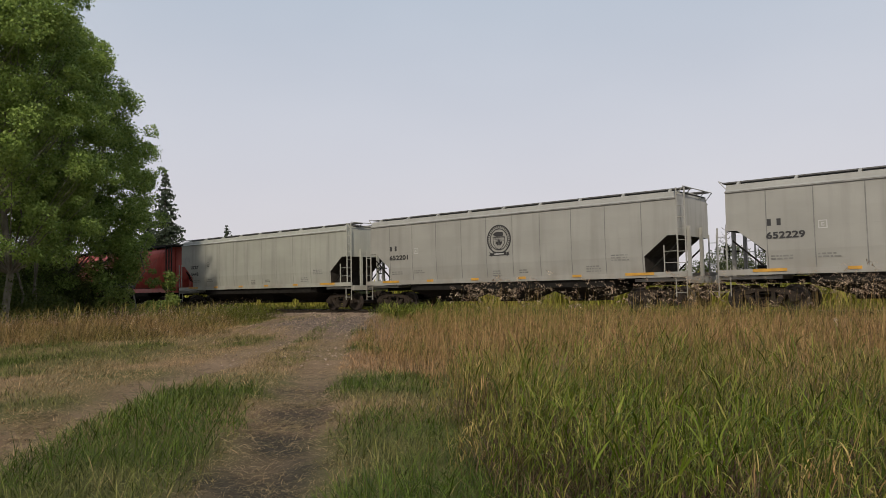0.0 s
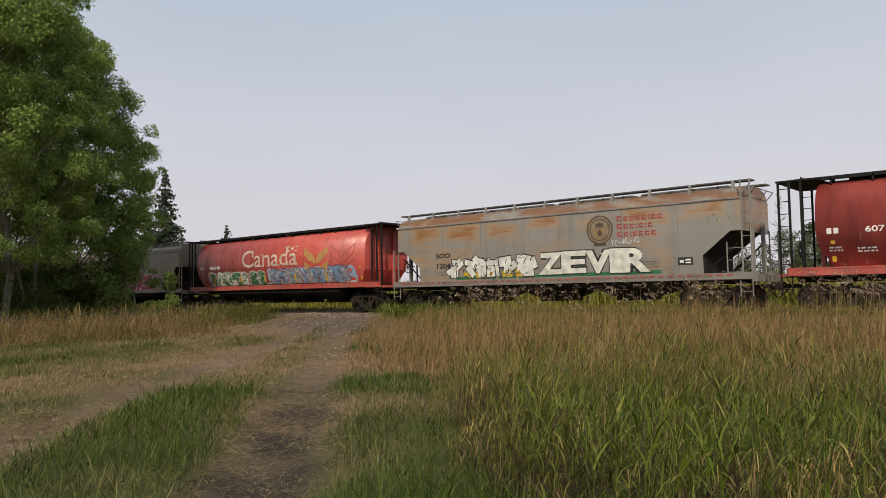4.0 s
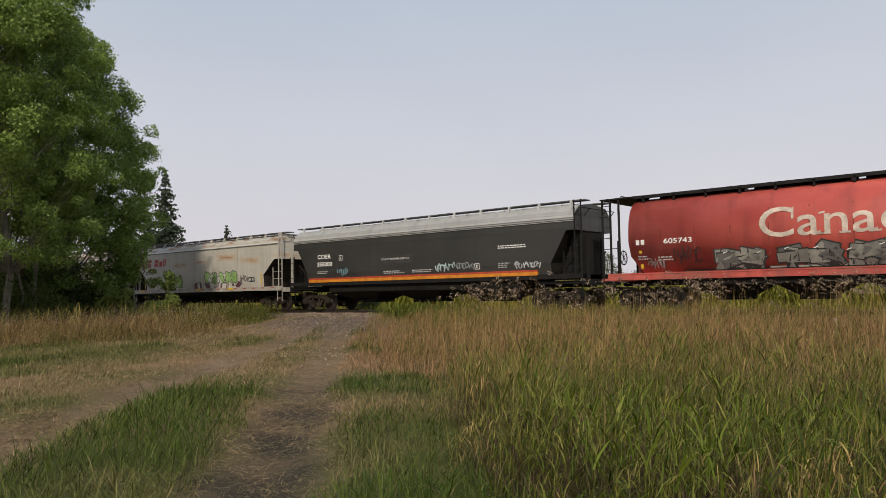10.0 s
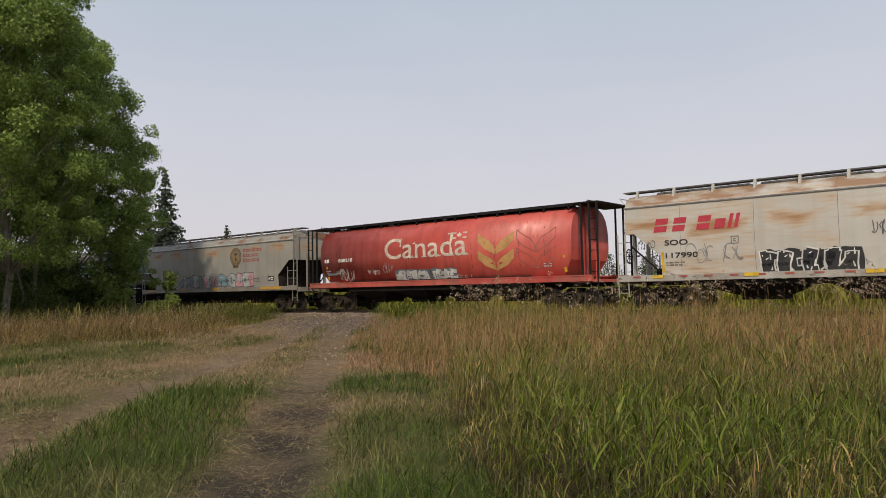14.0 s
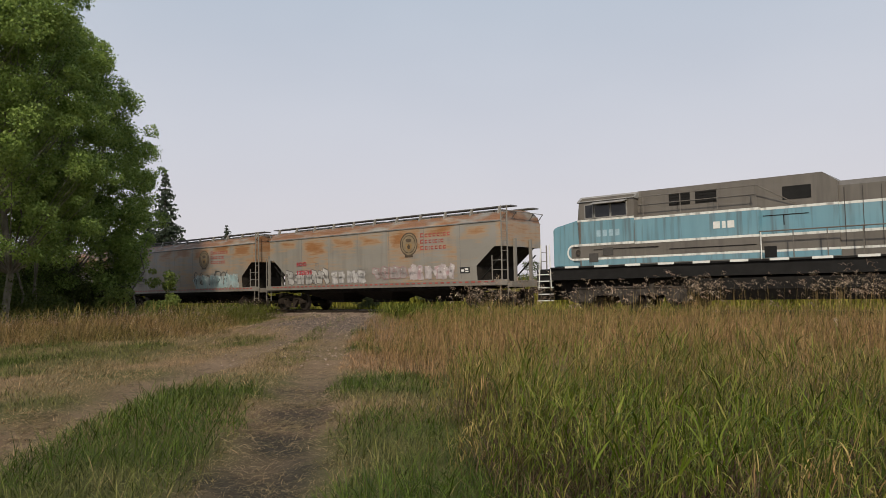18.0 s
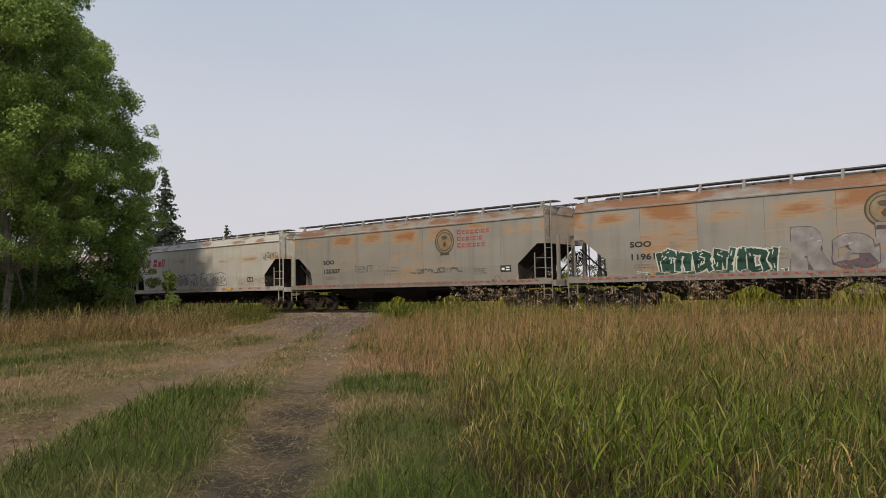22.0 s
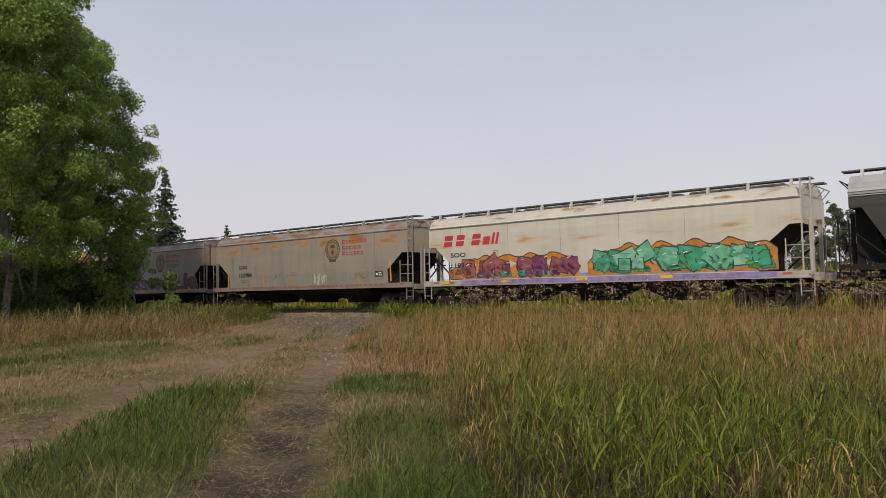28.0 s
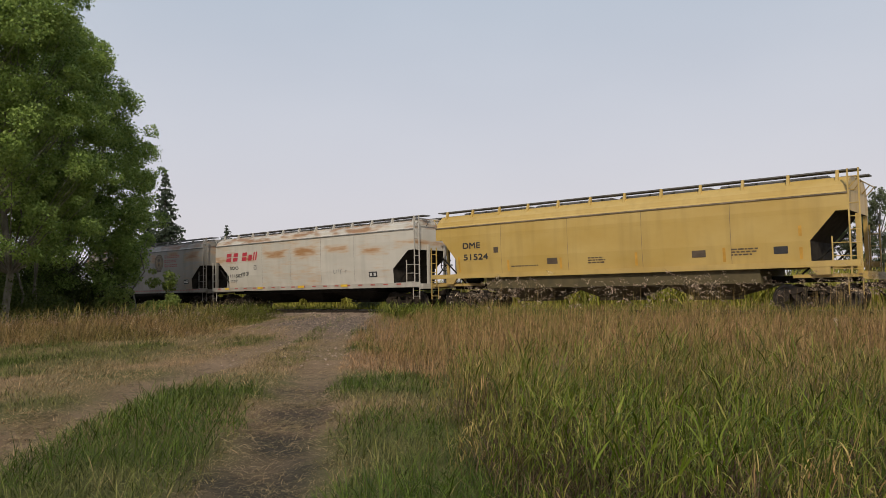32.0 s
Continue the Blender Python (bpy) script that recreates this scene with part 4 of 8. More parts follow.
def heritage_mark(side, x=2.75, z=3.2, r=0.57, worn=False):
    """A brown and tan round emblem with three lines of red bars beside it."""
    side.ring("emblem_disc", x, z, 0, r * 0.95, TAN)
    side.ring("emblem_ring", x, z, r * 0.90, r, BROWN)
    side.ring("emblem_ring", x, z, r * 0.70, r * 0.77, BROWN)
    polys = [([(x - r * 0.36, z + 0.02), (x + r * 0.36, z + 0.02), (x + r * 0.32, z - 0.34 * r), (x, z - 0.58 * r), (x - r * 0.32, z - 0.34 * r)], 0), (blob(random.Random(5), x, z + 0.32 * r, r * 0.75, r * 0.32, 11, 0.12), 1),
             ([(x - r * 0.2, z - 0.12), (x, z + 0.02), (x + r * 0.2, z - 0.12), (x + 0.05, z - 0.24), (x - 0.05, z - 0.24)], 1),
             ([(x - r * 0.5, z - 1.1 * r), (x + r * 0.5, z - 1.1 * r), (x + r * 0.42, z - 0.88 * r), (x - r * 0.42, z - 0.88 * r)], 1)]
    side.lay("emblem_figure", polys, [AMBER_DULL, BROWN], 0.016)
    ink = WORNRED if worn else FADED_CRIMSON
    for row, n in enumerate((8, 7, 7)):
        zz = z + 0.28 - row * 0.30
        wide = [0.205 if i else 0.24 for i in range(n)]
        wide = [w * (0.35 if (row, i) in ((0, 5), (1, 3), (1, 5), (2, 2)) else 1) for i, w in enumerate(wide)]
        polys, ax = [], x + 0.74
        for i, w in enumerate(wide):
            h = 0.20 if i == 0 else 0.165
            for lo, hi in ((0.0, 0.30), (0.70, 1.0)):
                polys.append(([(ax, zz + lo * h), (ax + w * 0.86, zz + lo * h), (ax + w * 0.86, zz + hi * h), (ax, zz + hi * h)], 0))
            polys.append(([(ax, zz + 0.3 * h), (ax + w * 0.26, zz + 0.3 * h), (ax + w * 0.26, zz + 0.70 * h), (ax, zz + 0.70 * h)], 0))
            ax += w + 0.045
        side.lay("red_lettering_bar", polys, ink)


def red_mark(side, x=-7.25, z=2.94):
    """Slanted crimson bars where the fleet's name stands."""
    polys = []
    s, h = 0.24, 0.50

    def bar(a, b, lo, hi):
        polys.append(([(x + a + lo * s, z + lo), (x + b + lo * s, z + lo), (x + b + hi * s, z + hi), (x + a + hi * s, z + hi)], 0))

    for a, b in ((0.03, 0.52), (0.74, 1.20), (1.64, 2.10)):
        bar(a, b, 0, 0.22)
        bar(a, b, 0.28, h)
    bar(2.28, 2.64, 0, 0.35)
    bar(2.75, 2.88, 0, h)
    bar(2.97, 3.10, 0, h)
    side.lay("crimson_lettering_bar", polys, CRIMSON)


def grey_car(k, number, mark=None, seam_paint=None):
    length = span_of(k)[0]
    label = "clean grey hopper car with %s" % ("a round black emblem" if mark is None else "plain sides and amber sill plates")
    paint = car_paint("fleet_grey_paint", ((0.185, 0.186, 0.176) if k == 8 else FLEET_GREY) if mark is None else (0.285, 0.29, 0.258), 0, 0.5, k)
    made = straight_hopper(length, paint, label, eave=4.20, top=4.50, rb=4.60, cut=(2.82, 2.08, 1.28), seam_at=(-6.6, -5.12, -3.62, -2.11, -0.7, 0.7, 2.08, 3.57, 5.08, 6.6), seam_paint=seam_paint or SEAM, seam_w=0.035, brackets=9, sill=(1.30, 1.50), bay_top=1.4, trim=0.90)
    side = coupled(made, k)
    car = made[0]
    if mark is None:
        for a in (-6.6, -6.29):
            plate(side, a + 0.02, a + 0.15, 2.91, 3.14, INK, "lettering_bar")
        side.text("car_number", number, -6.62, 2.47, 0.30, INK, width=1.2, bold=0.02)
        fleet_mark(side)
    else:
        side.text("car_lettering", mark, -6.82, 2.62, 0.30, INK, width=0.88, bold=0.02)
        side.text("car_number", number, -6.82, 2.18, 0.30, INK, width=0.82, bold=0.02)
    square_mark(side, -5.0, 2.72, PALE if mark is None else INK)
    for x, z, w, n in ((-6.5, 1.86, 0.9, 2), (-5.05, 1.88, 0.7, 2), (-0.4, 1.72, 0.5, 3), (1.0, 1.72, 0.5, 2), (4.2, 1.76, 0.7, 3), (5.3, 2.15, 0.8, 3)):
        data_block(side, x, z, w, n, SEAM)
    sill_plates(car, ((-7.1, -6.0), (-4.2, -3.8), (-1.55, -1.15), (0.95, 1.35), (3.6, 4.0), (5.9, 7.05)), 1.37, 1.47, AMBER)
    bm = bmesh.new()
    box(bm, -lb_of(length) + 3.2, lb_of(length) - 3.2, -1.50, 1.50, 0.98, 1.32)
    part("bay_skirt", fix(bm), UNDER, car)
    return side


def lb_of(length):
    return length / 2 - 0.71


def heritage_car(k, number, rust, label, worn=False, note=True, seed=None, color=ASH, shift=0.0, stripe=True):
    paint = car_paint("weathered_grey_paint", color, rust, 0.55, seed or k)
    made = straight_hopper(span_of(k)[0], paint, label, eave=3.98, top=4.50, rb=4.65, frame_paint=FRAME_GREY, cut=(2.84, 2.02, 1.36), seam_at=(-5.3, -3.1, -0.8, 1.4, 3.7, 5.9), seam_w=0.018, brackets=11)
    side = coupled(made, k, shift)
    side.text("car_lettering", "SOO", -5.72, 2.44, 0.28, INK if k != 16 else CRIMSON, width=0.84, bold=0.015, lift=0.034 if k == 16 else 0.016)
    side.text("car_number", number, -5.68, 1.96, 0.30, INK if k != 16 else CRIMSON, width=1.22, bold=0.02, lift=0.034 if k == 16 else 0.016)
    heritage_mark(side, worn=worn)
    square_mark(side, -4.15, 2.28, SEAM)
    plate(side, 5.85, 6.42, 1.70, 1.98, INK, "data_panel", "black data panel with white frame")
    for a, b, c, d in ((5.93, 6.08, 1.78, 1.88), (6.14, 6.34, 1.86, 1.92), (6.14, 6.34, 1.76, 1.81)):
        side.lay("data_mark", [([(a, c), (b, c), (b, d), (a, d)], 0)], WHITE, 0.014)
    for a, b, c, d in ((-1.2, -0.1, 1.80, 1.82), (-1.2, -0.1, 2.1, 2.12), (-1.2, -1.18, 1.8, 2.12), (-0.12, -0.1, 1.8, 2.12), (-1.1, -0.2, 1.93, 1.98)):
        side.lay("stencilled_note", [([(a, c), (b, c), (b, d), (a, d)], 0)], SEAM)
    data_block(side, -5.6, 1.74, 0.9, 2, SEAM)
    data_block(side, 4.4, 1.85, 0.8, 3, SEAM)
    if stripe:
        reflectors(made[0], span_of(k)[0] / 2, 1.27, 1.33, REDMARK, None, 0.36, size=0.20)
    else:
        sill_plates(made[0], ((-7.6, -6.9), (-3.4, -2.9), (0.3, 0.9), (5.2, 7.2)), 1.22, 1.36, AMBER, 1.61)
    return side


def white_car(k, number, rust, label, mark=True, yellow=(), nx=-6.78, color=SOFT_WHITE, lift=0.12):
    paint = car_paint("weathered_white_paint", color, rust, 0.38, k, rust_z=(2.85, 3.55), rust_color=(0.30, 0.16, 0.06), panel=(-6.2, 2.6))
    made = straight_hopper(span_of(k)[0], paint, label, eave=3.84 + lift, top=4.38 + lift, rb=4.50 + lift, frame_paint=FRAME_WHITE, cut=(2.94, 2.06, 1.40), seam_at=(-6.2, -3.6, -1.0, 1.6, 4.2), seam_w=0.014, brackets=12)
    side = coupled(made, k)
    if mark:
        red_mark(side)
    side.text("car_lettering", "SOO", nx - 0.02, 2.44, 0.27, INK, width=0.86, bold=0.012)
    side.text("car_number", number, nx, 1.97, 0.27, INK, width=1.2, bold=0.012)
    square_mark(side, -4.4, 2.38, SEAM)
    plate(side, 5.25, 5.85, 1.68, 1.96, INK, "data_panel", "black data panel")
    for a in (5.32, 5.6):
        side.lay("data_mark", [([(a, 1.75), (a + 0.16, 1.75), (a + 0.16, 1.9), (a, 1.9)], 0)], PALE, 0.014)
    data_block(side, nx, 1.78, 0.8, 2, SEAM)
    for x in yellow:
        side.lay("yellow_stripe", [([(x, 1.45), (x + 0.1, 1.45), (x + 0.1, 2.2), (x, 2.2)], 0)], YELLOW, 0.012)
    sill_plates(made[0], ((-7.3, -6.9), (-4.0, -3.5), (-0.3, 0.2), (3.2, 3.7)), 1.24, 1.36, YELLOW, 1.61)
    reflectors(made[0], span_of(k)[0] / 2, 1.27, 1.33, REDMARK, None, 0.9, size=0.30)
    return side


def grain_ear(side, x, z0, z1, w, material, hollow):
    """A stylised ear of grain: two pairs of pointed leaves and thin awns."""
    h = z1 - z0
    polys = []
    def leaf(s, rows):
        pts = [(x + s * max(0.02, fx * w), z0 + fz * h) for fx, fz in rows]
        if hollow:
            polys.extend((q, 0) for q in stroke(pts + pts[:1], 0.04))
        else:
            n = len(pts) // 2
            for i in range(n - 1):
                polys.append(([pts[i], pts[i + 1], pts[-2 - i], pts[-1 - i]], 0))
    for s in (-1, 1):
        leaf(s, ((0.0, 0.0), (0.30, 0.10), (0.49, 0.25), (0.50, 0.43), (0.48, 0.43), (0.32, 0.34), (0.14, 0.26), (0.03, 0.16)))
        leaf(s, ((0.0, 0.34), (0.30, 0.46), (0.49, 0.61), (0.50, 0.80), (0.48, 0.80), (0.32, 0.70), (0.14, 0.62), (0.03, 0.50)))
        for dx, t in ((0.5, 1.0), (0.25, 0.97), (0.05, 0.95)):
            polys.extend((q, 0) for q in stroke([(x + s * w * dx, z0 + (0.70 if dx > 0.3 else 0.62) * h), (x + s * w * dx * 1.02, z0 + t * h)], 0.022))
    polys.extend((q, 0) for q in stroke([(x, z0 - 0.02 * h), (x, z0 + 0.45 * h)], 0.03))
    side.lay("grain_emblem", polys, material, 0.014, "dull red outlined ear of grain" if hollow else "gold painted ear of grain")


def red_car(k, number, label, shift=0.0, color=(0.410, 0.060, 0.047)):
    made = round_hopper(span_of(k)[0], car_paint("sun_faded_red_paint", color, 0, 0.85, k, fade=(0.53, 0.108, 0.083)), label)
    side = coupled(made, k, shift)
    side.text("country_name", "Canada", -2.85, 2.53, 1.42, CREAM, width=5.15, bold=0.018, label="large faded cream painted lettering")
    # serifs at the feet and heads of the stems
    vs = glyphs("Canada", 0.0)[0]
    left, k_x = min(v[0] for v in vs), 5.15 / (max(v[0] for v in vs) - min(v[0] for v in vs))
    ends = [max(v[0] for v in glyphs("Canada"[:i + 1])[0]) for i in range(6)]
    feet = []
    for i, ch in enumerate("Canada"):
        right = -2.85 + (ends[i] - left) * k_x
        if ch in "ad":
            feet.append(([(right - 0.10, 2.53), (right + 0.12, 2.53), (right + 0.12, 2.59), (right - 0.10, 2.59)], 0))
        if ch == "n":
            back_x = -2.85 + (ends[i - 1] - left) * k_x + 0.16
            for c_x in (right - 0.07, back_x):
                feet.append(([(c_x - 0.16, 2.53), (c_x + 0.16, 2.53), (c_x + 0.16, 2.59), (c_x - 0.16, 2.59)], 0))
            feet.append(([(back_x - 0.18, 3.18), (back_x, 3.22), (back_x, 3.28), (back_x - 0.18, 3.24)], 0))
        if ch == "d":
            feet.append(([(right - 0.30, 3.52), (right - 0.02, 3.55), (right - 0.02, 3.61), (right - 0.30, 3.58)], 0))
        if ch == "C":
            feet.append(([(right - 0.06, 3.10), (right + 0.02, 3.10), (right + 0.02, 3.52), (right - 0.06, 3.42)], 0))
    side.lay("letter_serif", feet, CREAM, 0.020)
    for a, b in ((1.43, 1.66), (2.05, 2.28)):
        plate(side, a, b, 3.30, 3.60, CREAM, "flag_bar")
    side.lay("flag_leaf", [(half, 0) for half in leaf_shape(1.855, 3.46, 0.15)], CREAM, 0.012)
    grain_ear(side, 3.9, 1.78, 3.86, 1.95, GOLD, False)
    grain_ear(side, 5.98, 1.80, 3.88, 1.95, DUSKRED, True)
    plate(side, -7.35, -7.21, 2.52, 2.70, WHITE, "lettering_bar")
    plate(side, -7.15, -7.01, 2.52, 2.70, WHITE, "lettering_bar")
    side.text("car_number", number, -6.25, 2.52, 0.25, WHITE, width=1.05, bold=0.01)
    for x, z, w in ((-7.3, 2.05, 0.5), (-6.5, 2.0, 0.6), (6.3, 1.95, 0.5)):
        data_block(side, x, z, w, 2, PALE)
    for x in (-7.25, 7.25):
        side.lay("yellow_stripe", [([(x, 1.62), (x + 0.12, 1.62), (x + 0.12, 2.3), (x, 2.3)], 0)], YELLOW, 0.012)
    return side


def black_car(k, number, label):
    paint = car_paint("black_gloss_paint", (0.030, 0.030, 0.029), 0, 0.5, k, fade=(0.042, 0.041, 0.038))
    silver = car_paint("silver_roof_paint", (0.30, 0.30, 0.29), 0, 0.6, k)
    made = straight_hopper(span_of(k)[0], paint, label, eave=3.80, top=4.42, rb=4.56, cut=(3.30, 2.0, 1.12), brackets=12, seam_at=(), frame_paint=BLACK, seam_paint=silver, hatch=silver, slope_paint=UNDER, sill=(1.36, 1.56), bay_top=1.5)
    car = made[0]
    side = coupled(made, k)
    for s in (-1, 1):
        for i, (y0, z0, y1, z1) in enumerate(((1.60, 3.80, 1.52, 3.90), (1.525, 3.905, 1.46, 4.06), (1.455, 4.065, 1.12, 4.34))):
            bm = bmesh.new()
            lb = made[3]
            vs = [bm.verts.new(p) for p in ((-lb, s * y0, z0), (lb, s * y0, z0), (lb, s * (y1 + 0.01), z1), (-lb, s * (y1 + 0.01), z1), (-lb, s * (y0 - 0.05), z0 - 0.04), (lb, s * (y0 - 0.05), z0 - 0.04), (lb, s * (y1 - 0.05), z1 - 0.02), (-lb, s * (y1 - 0.05), z1 - 0.02))]
            for q in ((0, 1, 2, 3), (4, 7, 6, 5), (0, 4, 5, 1), (3, 2, 6, 7), (0, 3, 7, 4), (1, 5, 6, 2)):
                bm.faces.new([vs[i2] for i2 in q])
            bmesh.ops.translate(bm, verts=bm.verts, vec=(0, s * 0.02, 0.012))
            part("roof_sheet", fix(bm), silver, car, "silver painted roof sheet")
    for e in (-1, 1):
        bm = bmesh.new()
        prism(bm, [(e * (lb - 1.0), 1.5), (e * (lb - 0.05), 1.5), (e * (lb - 0.05), 3.3), (e * (lb - 0.4), 3.3)], -0.9, 0.9)
        part("end_bulkhead", fix(bm), BLACK, car)
    for z in (3.66, 3.72, 3.78):
        bm = bmesh.new()
        box(bm, -made[3], made[3], -1.625, -1.55, z, z + 0.03)
        part("roof_ridge", fix(bm), silver, car)
    for z0, z1, m in ((1.50, 1.645, plain("orange_stripe", (0.60, 0.22, 0.02), 0.5)), (1.65, 1.73, plain("red_stripe", (0.42, 0.06, 0.03), 0.5))):
        bm = bmesh.new()
        box(bm, -7.55, 7.1, -1.625, -1.50, z0, z1)
        part("sill_stripe", fix(bm), m, car)
    side.text("car_lettering", "COER", -6.85, 2.76, 0.30, WHITE, width=1.05, bold=0.012)
    side.text("car_number", number, -6.9, 2.36, 0.30, WHITE, width=1.2, bold=0.012)
    square_mark(side, -5.15, 2.62, WHITE)
    side.text("warning", "DO NOT HAMMER ON CAR", -2.05, 2.50, 0.13, WHITE, width=1.9)
    for x, z, w, n in ((-6.9, 2.05, 0.9, 2), (-1.9, 1.92, 1.4, 2), (0.0, 1.92, 1.5, 2), (5.1, 2.80, 1.7, 2), (5.1, 2.05, 0.6, 3)):
        data_block(side, x, z, w, n, WHITE if z > 2.5 else PALE, 0.045)
    square_mark(side, 3.8, 1.85, WHITE)
    plate(side, -2.1, 0.1, 1.85, 2.75, plain("patched_black_paint", (0.045, 0.045, 0.046), 0.6), "paint_patch")
    return side


def build_train():
    # 1 to 3: grey cars
    grey_car(1, "652229")
    grey_car(2, "652201")
    s = grey_car(3, "5448", "UCRY", plain("faint_weld_seam", (0.27, 0.27, 0.245), 0.8, 0, 0.3, 2))
    tag(s, -7.7, -7.0, 2.9, 3.5, (0.30, 0.30, 0.29), 2, 5, 0.03)
    # 4: red car with silver-grey lettering along its foot
    s = red_car(4, "607108", "red cylindrical grain hopper car with silver graffiti along the sill", 0.0)
    piece(s, -3.6, -1.1, 1.32, 2.15, [(0.22, 0.25, 0.22), (0.30, 0.32, 0.30)], (0.05, 0.06, 0.05), 401, 4, (0.30, 0.30, 0.28))
    piece(s, -0.9, 3.6, 1.30, 2.25, [(0.14, 0.17, 0.15), (0.24, 0.26, 0.25), (0.08, 0.10, 0.09)], (0.04, 0.045, 0.04), 402, 5, (0.25, 0.26, 0.24))
    plate(s, -1.5, 3.9, 1.28, 1.45, spray((0.42, 0.42, 0.38)), "graffiti_base")
    # 5: rusty grey car with white block lettering
    s = heritage_car(5, "120435", 0.8, "rust-streaked grey hopper car with white graffiti lettering")
    plate(s, -4.6, 5.2, 1.42, 1.55, spray((0.03, 0.16, 0.07)), "graffiti_base")
    piece(s, -4.9, -0.2, 1.42, 2.45, [(0.72, 0.72, 0.66), (0.72, 0.72, 0.66), (0.75, 0.75, 0.70)], (0.025, 0.025, 0.025), 501, 5, None, "white and black graffiti lettering")
    piece(s, -4.2, -0.6, 1.45, 1.8, [(0.60, 0.42, 0.04)], (0.10, 0.10, 0.09), 503, 5)
    sprayed_word(s, "ZEVIR", -0.1, 4.75, 1.52, 2.42, (0.70, 0.70, 0.62), (0.025, 0.03, 0.028), 506, None, False, "white graffiti lettering with black outline", 0.045, 0.05)
    tag(s, 3.2, 4.4, 2.55, 2.85, (0.60, 0.62, 0.58), 504, 7, 0.03)
    tag(s, 7.0, 7.9, 2.95, 3.5, (0.30, 0.32, 0.22), 505, 6, 0.03)
    # 6: red car with a long pale piece
    s = red_car(6, "606628", "red cylindrical grain hopper car with green and blue graffiti", 0.0, (0.43, 0.066, 0.052))
    plate(s, -6.6, 6.9, 1.40, 1.58, spray((0.48, 0.48, 0.46)), "graffiti_base")
    piece(s, -6.5, -0.7, 1.42, 2.35, [(0.04, 0.14, 0.06), (0.55, 0.56, 0.50), (0.10, 0.22, 0.10)], (0.50, 0.50, 0.48), 601, 7, (0.40, 0.20, 0.20))
    piece(s, -0.4, 6.9, 1.42, 2.40, [(0.30, 0.30, 0.32), (0.36, 0.36, 0.38), (0.16, 0.26, 0.38)], (0.20, 0.05, 0.06), 602, 7, (0.28, 0.42, 0.58))
    for x in (-5.9, -3.1, -0.8, 2.0, 4.6):
        s.lay("yellow_stripe", [([(x, 1.6), (x + 0.12, 1.6), (x + 0.12, 2.05), (x, 2.05)], 0)], YELLOW, 0.045)
    # 7: tan car with yellow and crimson pieces
    paint = car_paint("tan_paint", (0.222, 0.182, 0.130), 0, 0.75, 7)
    made = straight_hopper(span_of(7)[0], paint, "dusty tan hopper car with yellow and crimson graffiti", eave=3.90, top=4.42, rb=4.54, cut=(2.85, 1.95, 1.1), seam_at=(-6.6, -5.2, -3.7, -2.3, -0.9, 0.5, 1.9, 3.4, 5.0, 6.6), seam_paint=SEAM_TAN, brackets=13, sill=(1.22, 1.44), trim=0.62)
    s = coupled(made, 7)
    bm = bmesh.new()
    box(bm, -8.25, 8.25, -1.62, -1.56, 3.98, 4.03)
    part("eave_ledge", fix(bm), SEAM_TAN, made[0])
    s.text("car_lettering", "COER", -6.85, 2.92, 0.33, INK, width=1.35, bold=0.02)
    s.text("car_number", "354018", -6.80, 2.38, 0.33, INK, width=1.7, bold=0.02)
    sill_plates(made[0], ((-7.0, -3.2), (5.6, 7.1)), 1.40, 1.47, AMBER)
    tag(s, -4.95, -4.1, 1.7, 2.5, (0.06, 0.055, 0.05), 701, 6, 0.03)
    sprayed_word(s, "JERO", -2.95, -0.15, 1.38, 2.22, (0.58, 0.48, 0.03), (0.10, 0.09, 0.03), 702, None, True, "yellow graffiti lettering", 0.07)
    sprayed_word(s, "JERO", 1.95, 5.05, 1.36, 2.44, (0.36, 0.02, 0.05), (0.66, 0.60, 0.56), 703, None, True, "crimson graffiti lettering with pale outline", 0.08)
    for xh, zh, rh, col in ((-1.35, 2.40, 0.12, (0.10, 0.09, 0.03)), (3.55, 2.66, 0.26, (0.66, 0.60, 0.56))):
        pts = [(xh + rh * math.cos(2 * math.pi * i / 14), zh + 0.3 * rh * math.sin(2 * math.pi * i / 14)) for i in range(15)]
        s.lay("graffiti_halo", [(q, 0) for q in stroke(pts, 0.035)], spray(col), 0.016)
    for i, (x, z, r, c) in enumerate(((-3.9, 1.75, 0.2, 0), (-3.4, 2.15, 0.2, 0), (-0.1, 2.1, 0.2, 0), (0.35, 1.85, 0.22, 0), (0.5, 2.2, 0.2, 1), (1.1, 1.95, 0.28, 1), (1.6, 2.35, 0.25, 1), (5.25, 2.25, 0.25, 1), (5.6, 1.8, 0.22, 1), (5.95, 2.1, 0.25, 1))):
        pts = [(x + (r if j % 2 == 0 else r * 0.42) * math.sin(math.pi * j / 5), z + (r if j % 2 == 0 else r * 0.42) * math.cos(math.pi * j / 5)) for j in range(10)]
        big = [(x + (px - x) * 1.35, z + (pz - z) * 1.35) for px, pz in pts]
        bm = bmesh.new()
        for ring, mi in ((big, 0), (pts, 1)):
            for a, b in zip(ring, ring[1:] + ring[:1]):
                s.add(bm, [(x, z), a, b], mi, 0.014)
        part("painted_star", bm, [spray((0.62, 0.58, 0.52) if c else (0.10, 0.09, 0.03)), spray((0.30, 0.02, 0.04) if c else (0.62, 0.50, 0.03))], made[0])
    # 8 and 9
    grey_car(8, "650951")
    s = red_car(9, "605743", "red cylindrical grain hopper car with dark grey graffiti")
    piece(s, -4.4, 2.3, 1.34, 2.32, [(0.12, 0.115, 0.11), (0.20, 0.19, 0.17), (0.26, 0.25, 0.22)], (0.03, 0.03, 0.03), 901, 7, None, "dark grey and silver graffiti")
